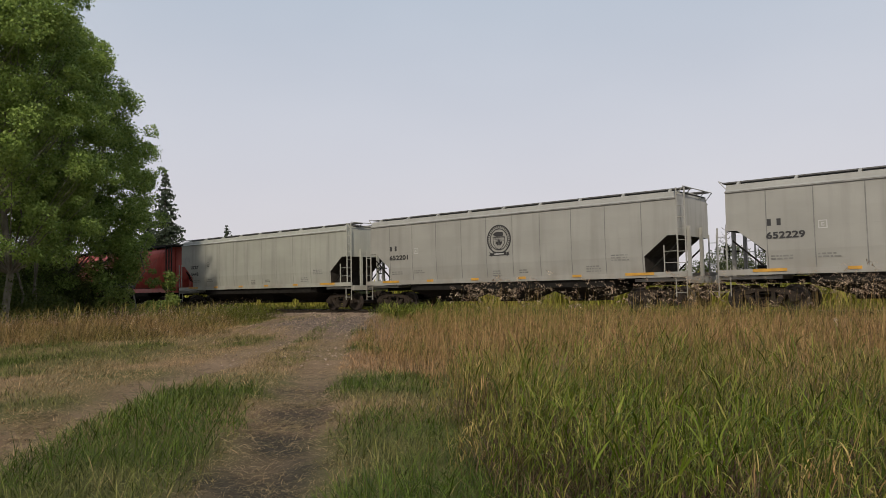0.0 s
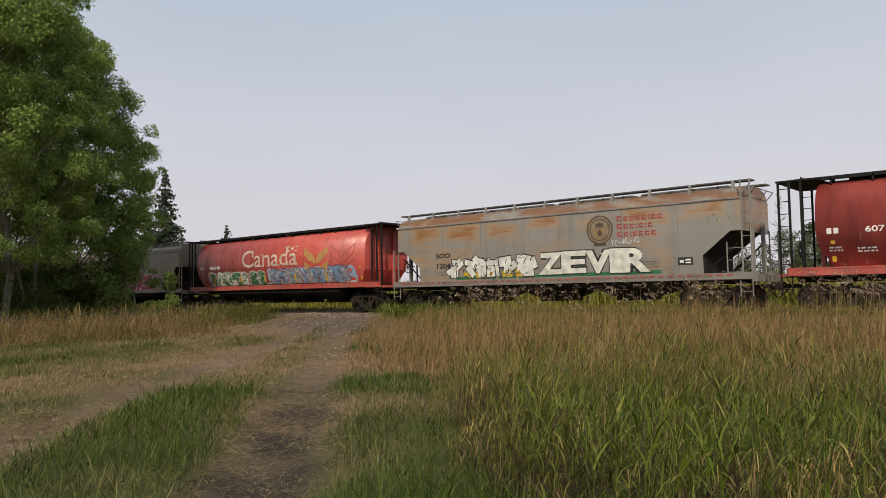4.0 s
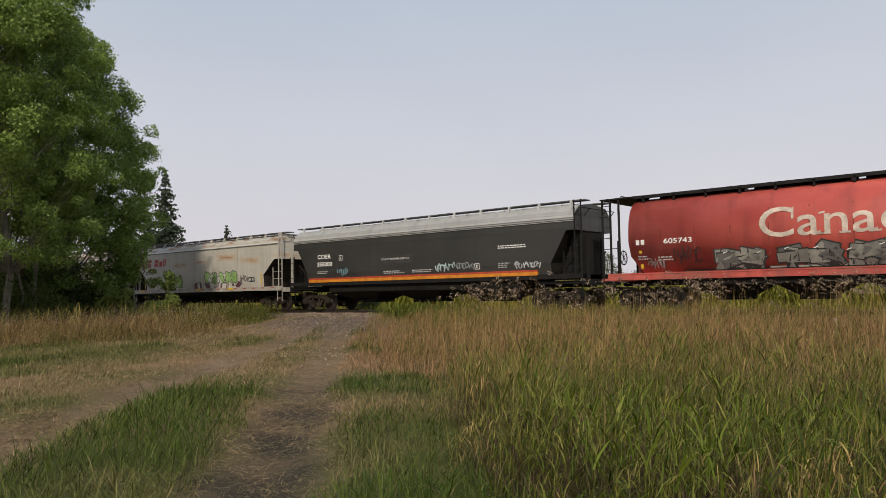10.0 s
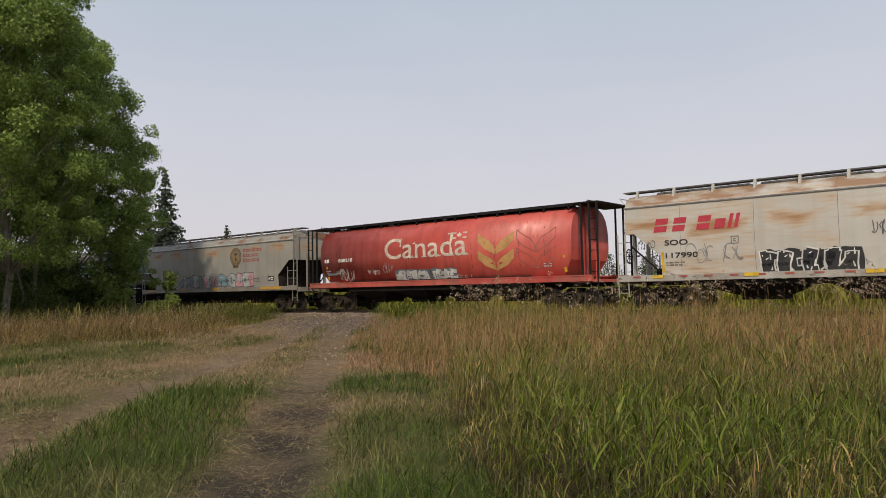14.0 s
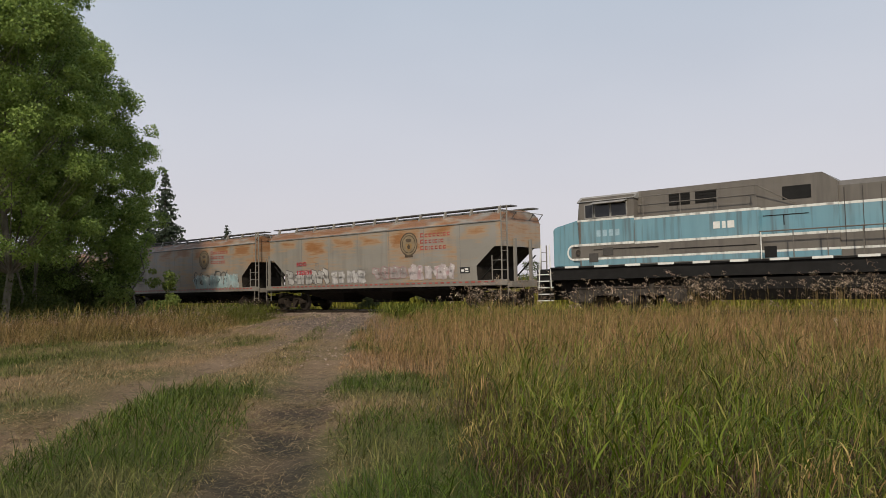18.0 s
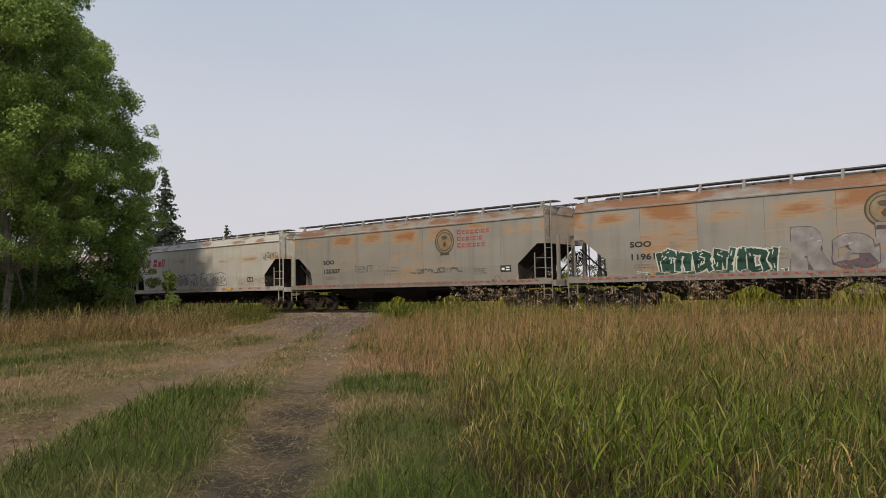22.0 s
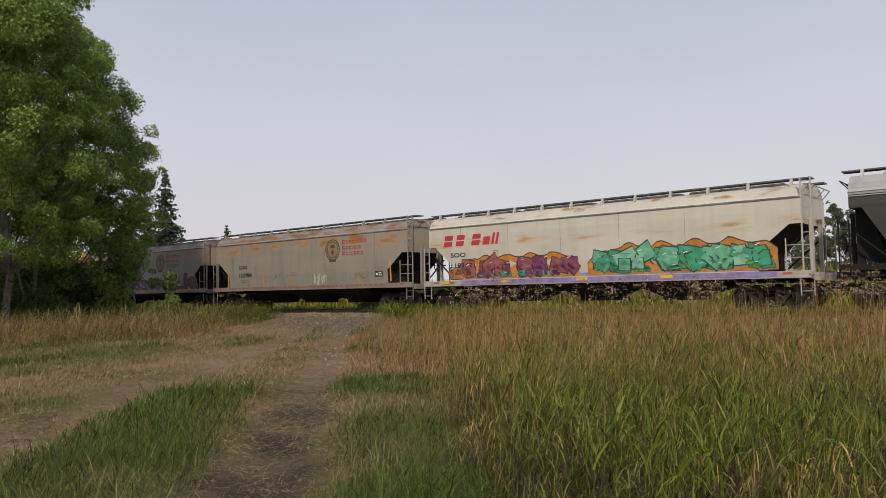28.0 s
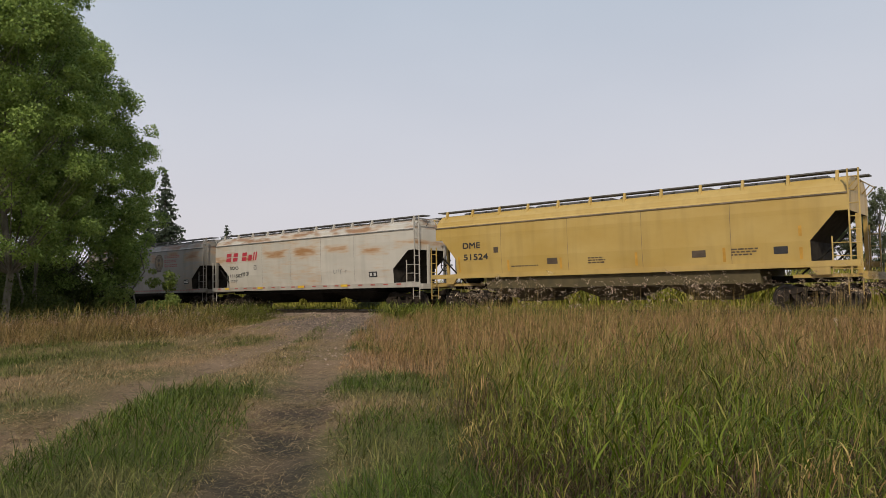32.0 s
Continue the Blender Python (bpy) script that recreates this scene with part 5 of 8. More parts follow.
    plate(s, -2.6, 2.6, 1.43, 1.56, spray((0.46, 0.43, 0.37)), "graffiti_base")
    tag(s, 1.7, 3.3, 2.05, 2.75, (0.50, 0.44, 0.44), 902, 6, 0.05)
    tag(s, -5.9, -4.9, 1.75, 2.4, (0.06, 0.02, 0.02), 903, 6, 0.05)
    tag(s, 5.4, 6.9, 1.9, 2.45, (0.07, 0.02, 0.02), 904, 8, 0.04)
    tag(s, -6.9, -6.2, 1.6, 2.0, (0.30, 0.25, 0.24), 905, 6, 0.035)
    # 10: black car
    s = black_car(10, "355000", "black hopper car with silver roof and orange stripe")
    tag(s, -5.3, -4.5, 1.85, 2.2, (0.20, 0.36, 0.42), 1001, 5, 0.05)
    tag(s, 1.5, 2.7, 1.8, 2.3, (0.45, 0.58, 0.60), 1002, 7, 0.06)
    tag(s, 2.8, 3.75, 1.85, 2.2, (0.28, 0.30, 0.30), 1003, 6, 0.05)
    tag(s, 6.0, 7.3, 1.8, 2.1, (0.52, 0.54, 0.54), 1004, 8, 0.05)
    # 11: white car with green pieces
    s = white_car(11, "113737", 0.25, "white hopper car with crimson bars and green graffiti", yellow=(-6.95, 6.45), lift=0.0)
    piece(s, -5.2, -2.0, 1.42, 2.30, [(0.62, 0.63, 0.58), (0.22, 0.36, 0.05), (0.30, 0.44, 0.08)], (0.06, 0.05, 0.07), 1101, 4, None, "green and white graffiti")
    piece(s, -0.9, 4.6, 1.28, 1.75, [(0.12, 0.045, 0.06), (0.55, 0.53, 0.50)], (0.09, 0.05, 0.06), 1102, 8)
    piece(s, 0.4, 4.1, 1.60, 2.40, [(0.22, 0.38, 0.09), (0.28, 0.44, 0.16), (0.60, 0.62, 0.56)], (0.06, 0.05, 0.07), 1103, 5, None, "pale green graffiti")
    tag(s, 4.4, 5.2, 1.6, 2.1, (0.16, 0.14, 0.13), 1104, 5, 0.07)
    tag(s, -6.9, -6.3, 1.8, 2.0, (0.08, 0.07, 0.06), 1105, 4, 0.05)
    # 12: rusty white car with a black piece
    s = white_car(12, "117990", 0.62, "rust-stained white hopper car with crimson bars and black graffiti", yellow=(-6.95, 6.9))
    piece(s, -3.4, -0.4, 1.14, 2.12, [(0.03, 0.03, 0.032), (0.035, 0.035, 0.035)], (0.62, 0.61, 0.58), 1201, 5, (0.03, 0.03, 0.03), "black graffiti with white outline")
    for i, (a, b, c, d, w) in enumerate(((-6.0, -3.9, 1.7, 2.5, 0.03), (-0.1, 0.9, 2.4, 3.0, 0.03), (1.5, 2.6, 1.85, 2.2, 0.025), (3.5, 5.2, 2.2, 2.6, 0.025), (3.6, 4.8, 1.75, 2.1, 0.025), (4.9, 5.6, 1.75, 2.1, 0.05), (5.8, 6.6, 1.95, 2.35, 0.04), (-7.9, -7.2, 2.3, 2.7, 0.03))):
        tag(s, a, b, c, d, (0.10, 0.10, 0.10) if i != 0 else (0.26, 0.26, 0.25), 1210 + i, 6, w)
    # 13: red car with silver letters
    s = red_car(13, "608218", "red cylindrical grain hopper car with silver graffiti letters")
    piece(s, -2.2, 1.5, 1.36, 2.0, [(0.46, 0.47, 0.46), (0.52, 0.52, 0.50)], (0.10, 0.11, 0.12), 1301, 5, (0.12, 0.14, 0.16), "silver graffiti letters")
    plate(s, -7.2, -6.5, 1.45, 1.95, spray((0.16, 0.24, 0.28)), "painted_patch")
    tag(s, -6.2, -5.2, 1.5, 2.2, (0.45, 0.40, 0.38), 1302, 7, 0.035)
    tag(s, -4.2, -3.3, 1.8, 2.05, (0.55, 0.50, 0.48), 1303, 6, 0.03)
    tag(s, -3.0, -2.4, 1.85, 2.35, (0.40, 0.25, 0.23), 1304, 4, 0.03)
    tag(s, 1.6, 2.4, 1.45, 1.65, (0.5, 0.47, 0.45), 1305, 5, 0.03)
    # 14: grey car with a pink piece
    s = heritage_car(14, "119897", 0.28, "grey hopper car with pink and pale graffiti", color=(0.27, 0.262, 0.238), stripe=False)
    piece(s, -3.6, 4.4, 1.38, 2.25, [(0.50, 0.27, 0.31), (0.42, 0.44, 0.44), (0.34, 0.33, 0.38), (0.20, 0.30, 0.34)], (0.10, 0.09, 0.11), 1401, 9, None, "pink and grey graffiti")
    # 16: rusty car, faded white and pink pieces
    s = heritage_car(16, "122033", 0.85, "rust-stained grey hopper car with faded white and pink graffiti", worn=True)
    piece(s, -6.8, -3.2, 1.35, 2.25, [(0.46, 0.45, 0.43), (0.40, 0.39, 0.375)], (0.12, 0.11, 0.11), 1601, 5)
    piece(s, -2.9, -0.4, 1.38, 2.1, [(0.50, 0.49, 0.48), (0.46, 0.45, 0.44)], (0.35, 0.33, 0.33), 1602, 5)
    piece(s, 0.3, 2.6, 1.55, 2.2, [(0.30, 0.26, 0.25), (0.34, 0.30, 0.29)], (0.32, 0.20, 0.20), 1603, 4)
    piece(s, 2.7, 5.6, 1.45, 2.2, [(0.50, 0.46, 0.46), (0.45, 0.40, 0.40), (0.44, 0.30, 0.31)], (0.42, 0.36, 0.36), 1604, 6)
    # 17: rusty car with pale blue piece
    s = heritage_car(17, "120391", 1.0, "heavily rust-stained grey hopper car with pale blue graffiti", worn=True)
    piece(s, 1.6, 6.5, 1.32, 2.2, [(0.30, 0.42, 0.44), (0.36, 0.44, 0.45), (0.34, 0.46, 0.48)], (0.36, 0.42, 0.43), 1701, 6)
    tag(s, 1.5, 5.2, 1.35, 2.45, (0.03, 0.035, 0.04), 1702, 6, 0.05)
    # 18: rusty car with green-black and grey pieces
    s = heritage_car(18, "119612", 0.9, "rust-stained grey hopper car with green and silver graffiti", worn=True)
    piece(s, -4.6, -0.2, 1.34, 2.3, [(0.018, 0.06, 0.042), (0.022, 0.07, 0.05), (0.016, 0.05, 0.036)], (0.55, 0.56, 0.50), 1801, 7, None, "dark green and cream graffiti", fat=0.95)
    piece(s, -5.6, 0.0, 1.18, 1.5, [(0.20, 0.21, 0.17), (0.06, 0.10, 0.06)], (0.50, 0.50, 0.44), 1804, 7)
    sprayed_word(s, "RaBE", 0.0, 5.0, 1.36, 2.75, (0.255, 0.235, 0.235), (0.12, 0.085, 0.10), 1802, None, False, "silver graffiti with dark outline", 0.12, 0.03)
    s.lay("graffiti_stroke", [(q, 0) for q in stroke([(5.0, 1.5), (5.5, 1.75), (6.1, 1.98), (6.8, 1.9), (7.3, 1.6)], 0.05)], spray((0.12, 0.085, 0.10)), 0.016)
    tag(s, 5.9, 7.0, 2.1, 2.5, (0.12, 0.11, 0.11), 1803, 5, 0.03)
    # 19: rusty car with scrawls
    s = heritage_car(19, "120507", 0.52, "rust-stained grey hopper car with faint scrawled lettering", worn=True)
    s.text("scrawled_word", "FENT", -3.3, 1.95, 0.50, spray((0.16, 0.15, 0.14)), width=1.35)
    tag(s, -1.9, -0.5, 1.95, 2.35, (0.34, 0.26, 0.25), 1901, 5, 0.03)
    tag(s, 0.6, 3.8, 1.75, 2.0, (0.14, 0.13, 0.12), 1902, 9, 0.04)
    # 20: white car with dark scribbles
    s = white_car(20, "118119", 0.2, "white hopper car with crimson bars and faded purple scribbles")
    piece(s, -3.9, -1.3, 1.55, 2.3, [(0.36, 0.34, 0.35), (0.30, 0.28, 0.30)], (0.16, 0.13, 0.13), 2001, 5)
    piece(s, -1.2, 3.0, 1.50, 2.35, [(0.50, 0.49, 0.46), (0.44, 0.43, 0.41)], (0.17, 0.14, 0.16), 2002, 6)
    tag(s, -6.6, -5.0, 1.6, 2.2, (0.20, 0.19, 0.19), 2003, 7, 0.05)
    tag(s, 4.4, 7.2, 1.45, 1.9, (0.34, 0.22, 0.24), 2004, 9, 0.03)
    tag(s, 6.9, 8.2, 2.9, 3.4, (0.13, 0.13, 0.13), 2005, 7, 0.03)
    # 21: white car with teal pieces
    s = white_car(21, "118788", 0.5, "rust-spotted white hopper car with teal graffiti", mark=False, nx=-6.3, color=(0.42, 0.385, 0.315))
    sprayed_word(s, "8ERG", -4.75, -1.35, 1.24, 2.12, (0.085, 0.30, 0.29), (0.03, 0.035, 0.035), 2101, (0.60, 0.60, 0.54), False, "teal graffiti with black outline", 0.04, 0.04)
    sprayed_word(s, "45", -1.15, 0.0, 1.46, 2.05, (0.10, 0.33, 0.32), (0.03, 0.035, 0.035), 2105, None, False, "", 0.04, 0.045)
    sprayed_word(s, "COOL", 0.35, 4.55, 1.24, 2.36, (0.085, 0.30, 0.29), (0.03, 0.035, 0.035), 2102, None, False, "teal graffiti with black outline", 0.06, 0.04)
    # the long foot of the last letter
    for mi, grow, lift in ((0, 0.06, 0.015), (1, 0.0, 0.022)):
        s.lay("graffiti_stroke", [([(4.1, 1.24 - grow), (5.15 + grow, 1.24 - grow), (5.45 + grow, 1.95 + grow), (4.85 - grow, 1.92 + grow), (4.7 - grow, 1.55 + grow), (4.1, 1.52 + grow)], 0)], spray((0.085, 0.30, 0.29) if mi else (0.03, 0.035, 0.035)), lift)
    tag(s, -6.3, -5.0, 1.5, 1.8, (0.09, 0.09, 0.09), 2103, 9, 0.045)
    tag(s, 5.3, 6.4, 1.42, 1.62, (0.4, 0.39, 0.37), 2104, 8, 0.03)
    # 22: black car
    s = black_car(22, "355012", "black hopper car with silver roof and white scrawls")
    tag(s, -5.2, -3.65, 1.8, 2.3, (0.55, 0.55, 0.53), 2201, 7, 0.06)
    tag(s, -2.6, -1.2, 1.8, 2.15, (0.14, 0.14, 0.14), 2202, 7, 0.05)
    tag(s, 2.6, 3.4, 1.8, 2.1, (0.50, 0.50, 0.50), 2203, 6, 0.05)
    # 23: white car with the large bright piece
    s = white_car(23, "118342", 0.02, "white hopper car with crimson bars and bright multicoloured graffiti", color=(0.45, 0.42, 0.37), lift=0.0)
    plate(s, -6.9, 7.0, 1.42, 1.55, spray((0.26, 0.22, 0.42)), "graffiti_base")
    bm = bmesh.new()
    box(bm, -6.2, 7.3, -1.624, -1.60, 1.18, 1.38)
    part("painted_sill", fix(bm), spray((0.24, 0.20, 0.40)), s.parent, "sill sprayed lilac")
    for seed, xa, xb, low, high in ((2310, -6.6, -0.2, 2.28, 2.42), (2311, 0.2, 7.35, 2.36, 2.60)):
        rng = random.Random(seed)
        # an orange cloud with a dark wavy rim behind each row of letters
        tops, n = [], 44
        for i in range(n + 1):
            f = i / n
            tops.append((xa + (xb - xa) * f, (low + (high - low) * (0.5 + 0.5 * math.sin(11.3 * math.pi * f + seed))) * (0.80 + 0.20 * min(1, 6 * f, 6 * (1 - f) + 0.3)) + rng.uniform(-0.03, 0.03)))
        cloud_polys = []
        for p, q in zip(tops, tops[1:]):
            cloud_polys.append(([(p[0], 1.44), (q[0], 1.44), (q[0], q[1] + 0.05), (p[0], p[1] + 0.05)], 0))
            cloud_polys.append(([(p[0], 1.44), (q[0], 1.44), q, p], 1))
        s.lay("graffiti_cloud", cloud_polys, [spray((0.09, 0.05, 0.03)), spray((0.50, 0.20, 0.035))], 0.007, "orange graffiti background with dark rim")
    piece(s, -7.0, -6.2, 1.40, 2.0, [(0.42, 0.20, 0.08), (0.40, 0.17, 0.05)], (0.05, 0.04, 0.03), 2300, 1)
    piece(s, -6.2, -0.4, 1.46, 2.34, [(0.22, 0.06, 0.11), (0.20, 0.05, 0.14), (0.30, 0.10, 0.09)], (0.05, 0.03, 0.05), 2301, 6, None, "purple graffiti letters", fat=1.5)
    piece(s, -5.6, -1.2, 1.48, 1.75, [(0.06, 0.34, 0.24), (0.13, 0.05, 0.17)], (0.07, 0.03, 0.07), 2303, 6)
    piece(s, 0.6, 7.1, 1.48, 2.44, [(0.05, 0.30, 0.17), (0.12, 0.38, 0.24), (0.22, 0.46, 0.36)], (0.025, 0.06, 0.05), 2302, 6, None, "green and aqua graffiti letters", fat=1.5)
    piece(s, 1.0, 7.2, 1.48, 1.78, [(0.10, 0.30, 0.06), (0.05, 0.22, 0.12)], (0.04, 0.10, 0.08), 2304, 6)
    # 24, 25: grey cars, one with purple letters
    s = heritage_car(24, "122788", 0.42, "grey hopper car with faint rust and yellow markers", seed=31)
    for x in (-6.9, -3.4, -0.9, 1.5, 4.6, 6.9):
        s.lay("yellow_stripe", [([(x, 1.45), (x + 0.1, 1.45), (x + 0.1, 2.0 if abs(x) < 6 else 2.5), (x, 2.0 if abs(x) < 6 else 2.5)], 0)], AMBER, 0.012)
    tag(s, -2.3, -1.5, 1.8, 2.2, (0.15, 0.15, 0.15), 2401, 5, 0.025)
    tag(s, 1.2, 2.2, 1.4, 2.0, (0.52, 0.51, 0.49), 2402, 5, 0.05)
    tag(s, 4.6, 6.3, 1.7, 2.4, (0.30, 0.22, 0.22), 2403, 8, 0.02)
    s = heritage_car(25, "120145", 0.5, "grey hopper car with purple and white graffiti lettering", stripe=False)
    for body, xa, xb, zt in (("HaPPiNeSS", -6.75, 0.95, 2.25), ("is", 1.3, 2.85, 2.35), ("a", 3.0, 4.05, 2.45), ("Lie", 4.5, 7.2, 2.5)):
        sprayed_word(s, body, xa, xb, 1.34, zt - 0.12, (0.110, 0.040, 0.078), (0.48, 0.42, 0.42), 2500 + len(body), None, False, "purple graffiti with white outline", 0.045, 0.05)
        s.lay("graffiti_shade", [([(xa, 1.42), (xb, 1.42), (xb - 0.05, 1.52), (xa + 0.05, 1.55)], 0)], spray((0.22, 0.10, 0.15)), 0.008)
    for i, x in enumerate((-4.9, -3.3, -1.6, 0.1, 1.9, 3.2, 4.8)):
        tag(s, x, x + 1.1, 1.65, 2.15, (0.04, 0.035, 0.06), 2510 + i, 4, 0.06)
    plate(s, -5.62, -4.42, 1.93, 2.2, WHITE, "number_panel")
    # 26: yellow car
    paint = car_paint("faded_yellow_paint", (0.385, 0.258, 0.068), 0, 0.45, 26, fade=(0.435, 0.308, 0.102))
    made = straight_hopper(span_of(26)[0], paint, "faded yellow hopper car with brown-stained bays", cut=(3.26, 2.34, 1.15), top=4.48, rb=4.62, seam_at=(-4.9, -1.6, 1.6, 4.9), seam_w=0.014, seam_paint=SEAM_TAN, sill=(1.50, 1.70), bay_top=1.55, under=plain("olive_stained_bay", (0.085, 0.066, 0.030), 0.8))
    s = coupled(made, 26)
    s.text("car_lettering", "DME", -7.0, 2.80, 0.36, INK, width=0.95, bold=0.02)
    s.text("car_number", "51524", -6.97, 2.28, 0.36, INK, width=1.35, bold=0.02)
    plate(s, -5.3, -5.05, 2.55, 2.8, BROWN, "data_panel")
    for x, z in ((-2.6, 1.95), (3.5, 1.95)):
        plate(s, x, x + 0.5, z, z + 0.25, BROWN, "data_panel")
    plate(s, 6.3, 6.75, 1.95, 2.2, INK, "data_panel")
    data_block(s, -4.4, 1.9, 1.5, 1, BROWN)
    data_block(s, -0.7, 2.1, 0.8, 3, BROWN)
    data_block(s, 4.9, 2.15, 0.9, 3, BROWN)
    for x, h in ((-7.3, 0.7), (-4.6, 0.45), (-2.0, 0.45), (1.3, 0.5), (4.6, 0.5), (7.1, 1.1)):
        s.lay("rusty_streak", [([(x, 1.75), (x + 0.1, 1.75), (x + 0.1, 1.75 + h), (x, 1.75 + h)], 0)], AMBER, 0.012)
    for e in (-1, 1):
        bm = bmesh.new()
        prism(bm, [(e * 7.35, 1.52), (e * 8.0, 1.52), (e * 8.0, 1.22), (e * 7.6, 1.22)], -1.6, -1.5)
        part("sill_step", fix(bm), paint, made[0])
    # 27 to 29
    s = white_car(27, "111502", 0.5, "dirty white hopper car with crimson bars and rusty roof")
    tag(s, -5.6, -4.9, 2.0, 2.3, (0.12, 0.12, 0.12), 2701, 5, 0.04)
    tag(s, 2.6, 3.6, 1.9, 2.2, (0.25, 0.25, 0.25), 2702, 5, 0.03)
    heritage_car(28, "120614", 0.4, "grey hopper car with round brown emblem")


build_train()


# ---- the locomotive in the middle of the train ----
TAUPE = car_paint("taupe_grey_paint", (0.122, 0.109, 0.092), 0, 0.7, 15, soot=(3.9, 6.6))
SKYBLUE = car_paint("light_blue_paint", (0.132, 0.275, 0.335), 0, 0.45, 16, fade=(0.165, 0.295, 0.345), soot=(4.0, 6.2))
ENGINE_WHITE = plain("engine_white_stripe", (0.68, 0.68, 0.64), 0.5, 0, 0.12)
STRIPE = car_paint("grimy_white_stripe", (0.62, 0.62, 0.58), 0, 0.5, 17, soot=(4.0, 6.2))
DARKGLASS = plain("dark_cab_glass", (0.012, 0.013, 0.014), 0.12, 0, 0.1)
GREASE = plain("greasy_cast_steel", (0.060, 0.051, 0.043), 0.75, 0, 0.5, 4, 0.2)
PALEROOF = plain("pale_cab_roof", (0.26, 0.25, 0.235), 0.7)


def engine_wheel_mesh():
    bm = wheelset_mesh()
    bmesh.ops.scale(bm, verts=bm.verts, vec=(1.166, 1.0, 1.166))
    return bm


ENGINE_WHEELS = []


def engine_frame_mesh():
    bm = bmesh.new()
    prism(bm, [(-2.55, 0.42), (-2.3, 0.34), (-1.6, 0.34), (-1.45, 0.62), (-0.4, 0.62), (-0.3, 0.34), (0.3, 0.34), (0.4, 0.62), (1.45, 0.62), (1.6, 0.34), (2.3, 0.34), (2.55, 0.42), (2.55, 0.80), (1.6, 0.98), (-1.6, 0.98), (-2.55, 0.80)], -1.28, -1.10)
    for x in (-1.95, 0.0, 1.95):
        rod(bm, (x, -1.28, 0.533), (x, -1.40, 0.533), 0.17, 12)
        box(bm, x - 0.24, x + 0.24, -1.34, -1.26, 0.36, 0.72)
    for x in (-0.98, 0.98):
        rod(bm, (x, -1.34, 0.70), (x, -1.34, 1.05), 0.10, 10)
        box(bm, x - 0.3, x + 0.3, -1.33, -1.24, 0.66, 0.76)
    rod(bm, (-2.4, -1.3, 0.92), (2.4, -1.3, 0.92), 0.03, 6)
    return bm


def build_engine():
    eng = tagged(new("diesel_locomotive"), "light blue and taupe diesel locomotive with white stripes", "locomotive")
    TRAIN.append((eng, -255.875))

    def box_part(name, spans, material, label=""):
        bm = bmesh.new()
        for s in spans:
            box(bm, *s)
        return part(name, fix(bm), material, eng, label)

    # frame, walkway and tank
    box_part("underframe", [(-10.9, 10.9, -1.46, 1.46, 1.28, 1.74)], BLACK)
    box_part("walkway", [(-10.3, 10.7, -1.54, 1.54, 1.74, 1.80)], BLACK)
    bm = bmesh.new()
    prism(bm, [(-1.35, 1.2), (-1.42, 0.8), (-1.2, 0.42), (1.2, 0.42), (1.42, 0.8), (1.35, 1.2)], -4.1, 4.2, "x")
    part("fuel_tank", fix(bm), UNDER, eng)
    box_part("centre_gear", [(-10.2, 10.2, -0.85, 0.85, 0.55, 1.3)], UNDER)
    for x0, x1 in ((-4.6, -4.15), (4.3, 5.0)):
        box_part("equipment_box", [(x0, x1, -1.4, 1.4, 0.6, 1.28)], UNDER)
    for x in [-9.6 + 1.32 * i for i in range(16)]:
        box_part("edge_marker", [(x, x + 0.62, -1.552, -1.54, 1.745, 1.83)], ENGINE_WHITE)
    for e in (-1, 1):
        box_part("pilot", [(*sorted((e * 10.75, e * 10.95)), -1.5, 1.5, 0.45, 1.5)], BLACK)
        shared("coupler", base_mesh("coupler", coupler_mesh), RUSTY, eng, pose(e * 11.55, 0, 0, 0, 0, 0 if e > 0 else 180))
        for s in (-1, 1):
            for k in range(5):
                w = 0.04 * k
                box_part("step", [(*sorted((e * 10.35, e * 10.92)), *sorted((s * 1.22, s * (1.56 - w * 0))), 0.42 + 0.27 * k, 0.46 + 0.27 * k)], ENGINE_WHITE)
            for x in (10.33, 10.92):
                box_part("step_side", [(*sorted((e * x - 0.015, e * x + 0.015)), *sorted((s * 1.50, s * 1.55)), 0.42, 1.75)], BLACK)
            bm = bmesh.new()
            rod(bm, (e * 10.9, s * 1.5, 0.9), (e * 10.75, s * 1.5, 2.75), 0.024, 6)
            rod(bm, (e * 10.3, s * 1.5, 1.0), (e * 10.35, s * 1.5, 2.75), 0.024, 6)
            part("step_handrail", fix(bm), ENGINE_WHITE, eng)
        t = shared("truck", base_mesh("truck", bolster_mesh), UNDER, eng, pose(e * 7.0, 0, 0.1))
        for turn in (0, 180):
            shared("side_frame", base_mesh("engine_side_frame", engine_frame_mesh), GREASE, t, pose(0, 0, -0.1, 0, 0, turn))
        for dx in (-1.95, 0.0, 1.95):
            w = shared("wheelset", base_mesh("engine_wheelset", engine_wheel_mesh), STEEL, t)
            w.matrix_parent_inverse = Matrix.Translation((dx, 0, 0.433))
            ENGINE_WHEELS.append(w)
    # nose, cab
    bm = bmesh.new()
    prism(bm, [(-10.2, 1.80), (-8.8, 1.80), (-8.8, 3.68), (-9.1, 3.66), (-10.05, 3.45), (-10.2, 3.36)], -1.42, 1.42)
    bmesh.ops.bevel(bm, geom=[e for e in fix(bm).edges], offset=0.04, segments=2, affect="EDGES")
    part("nose", bm, SKYBLUE, eng)
    bm = bmesh.new()
    prism(bm, [(-8.9, 1.80), (-6.55, 1.80), (-6.55, 4.50), (-8.75, 4.50), (-8.9, 4.38), (-8.98, 3.66)], -1.5, 1.5)
    part("cab", fix(bm), TAUPE, eng)
    bm = bmesh.new()
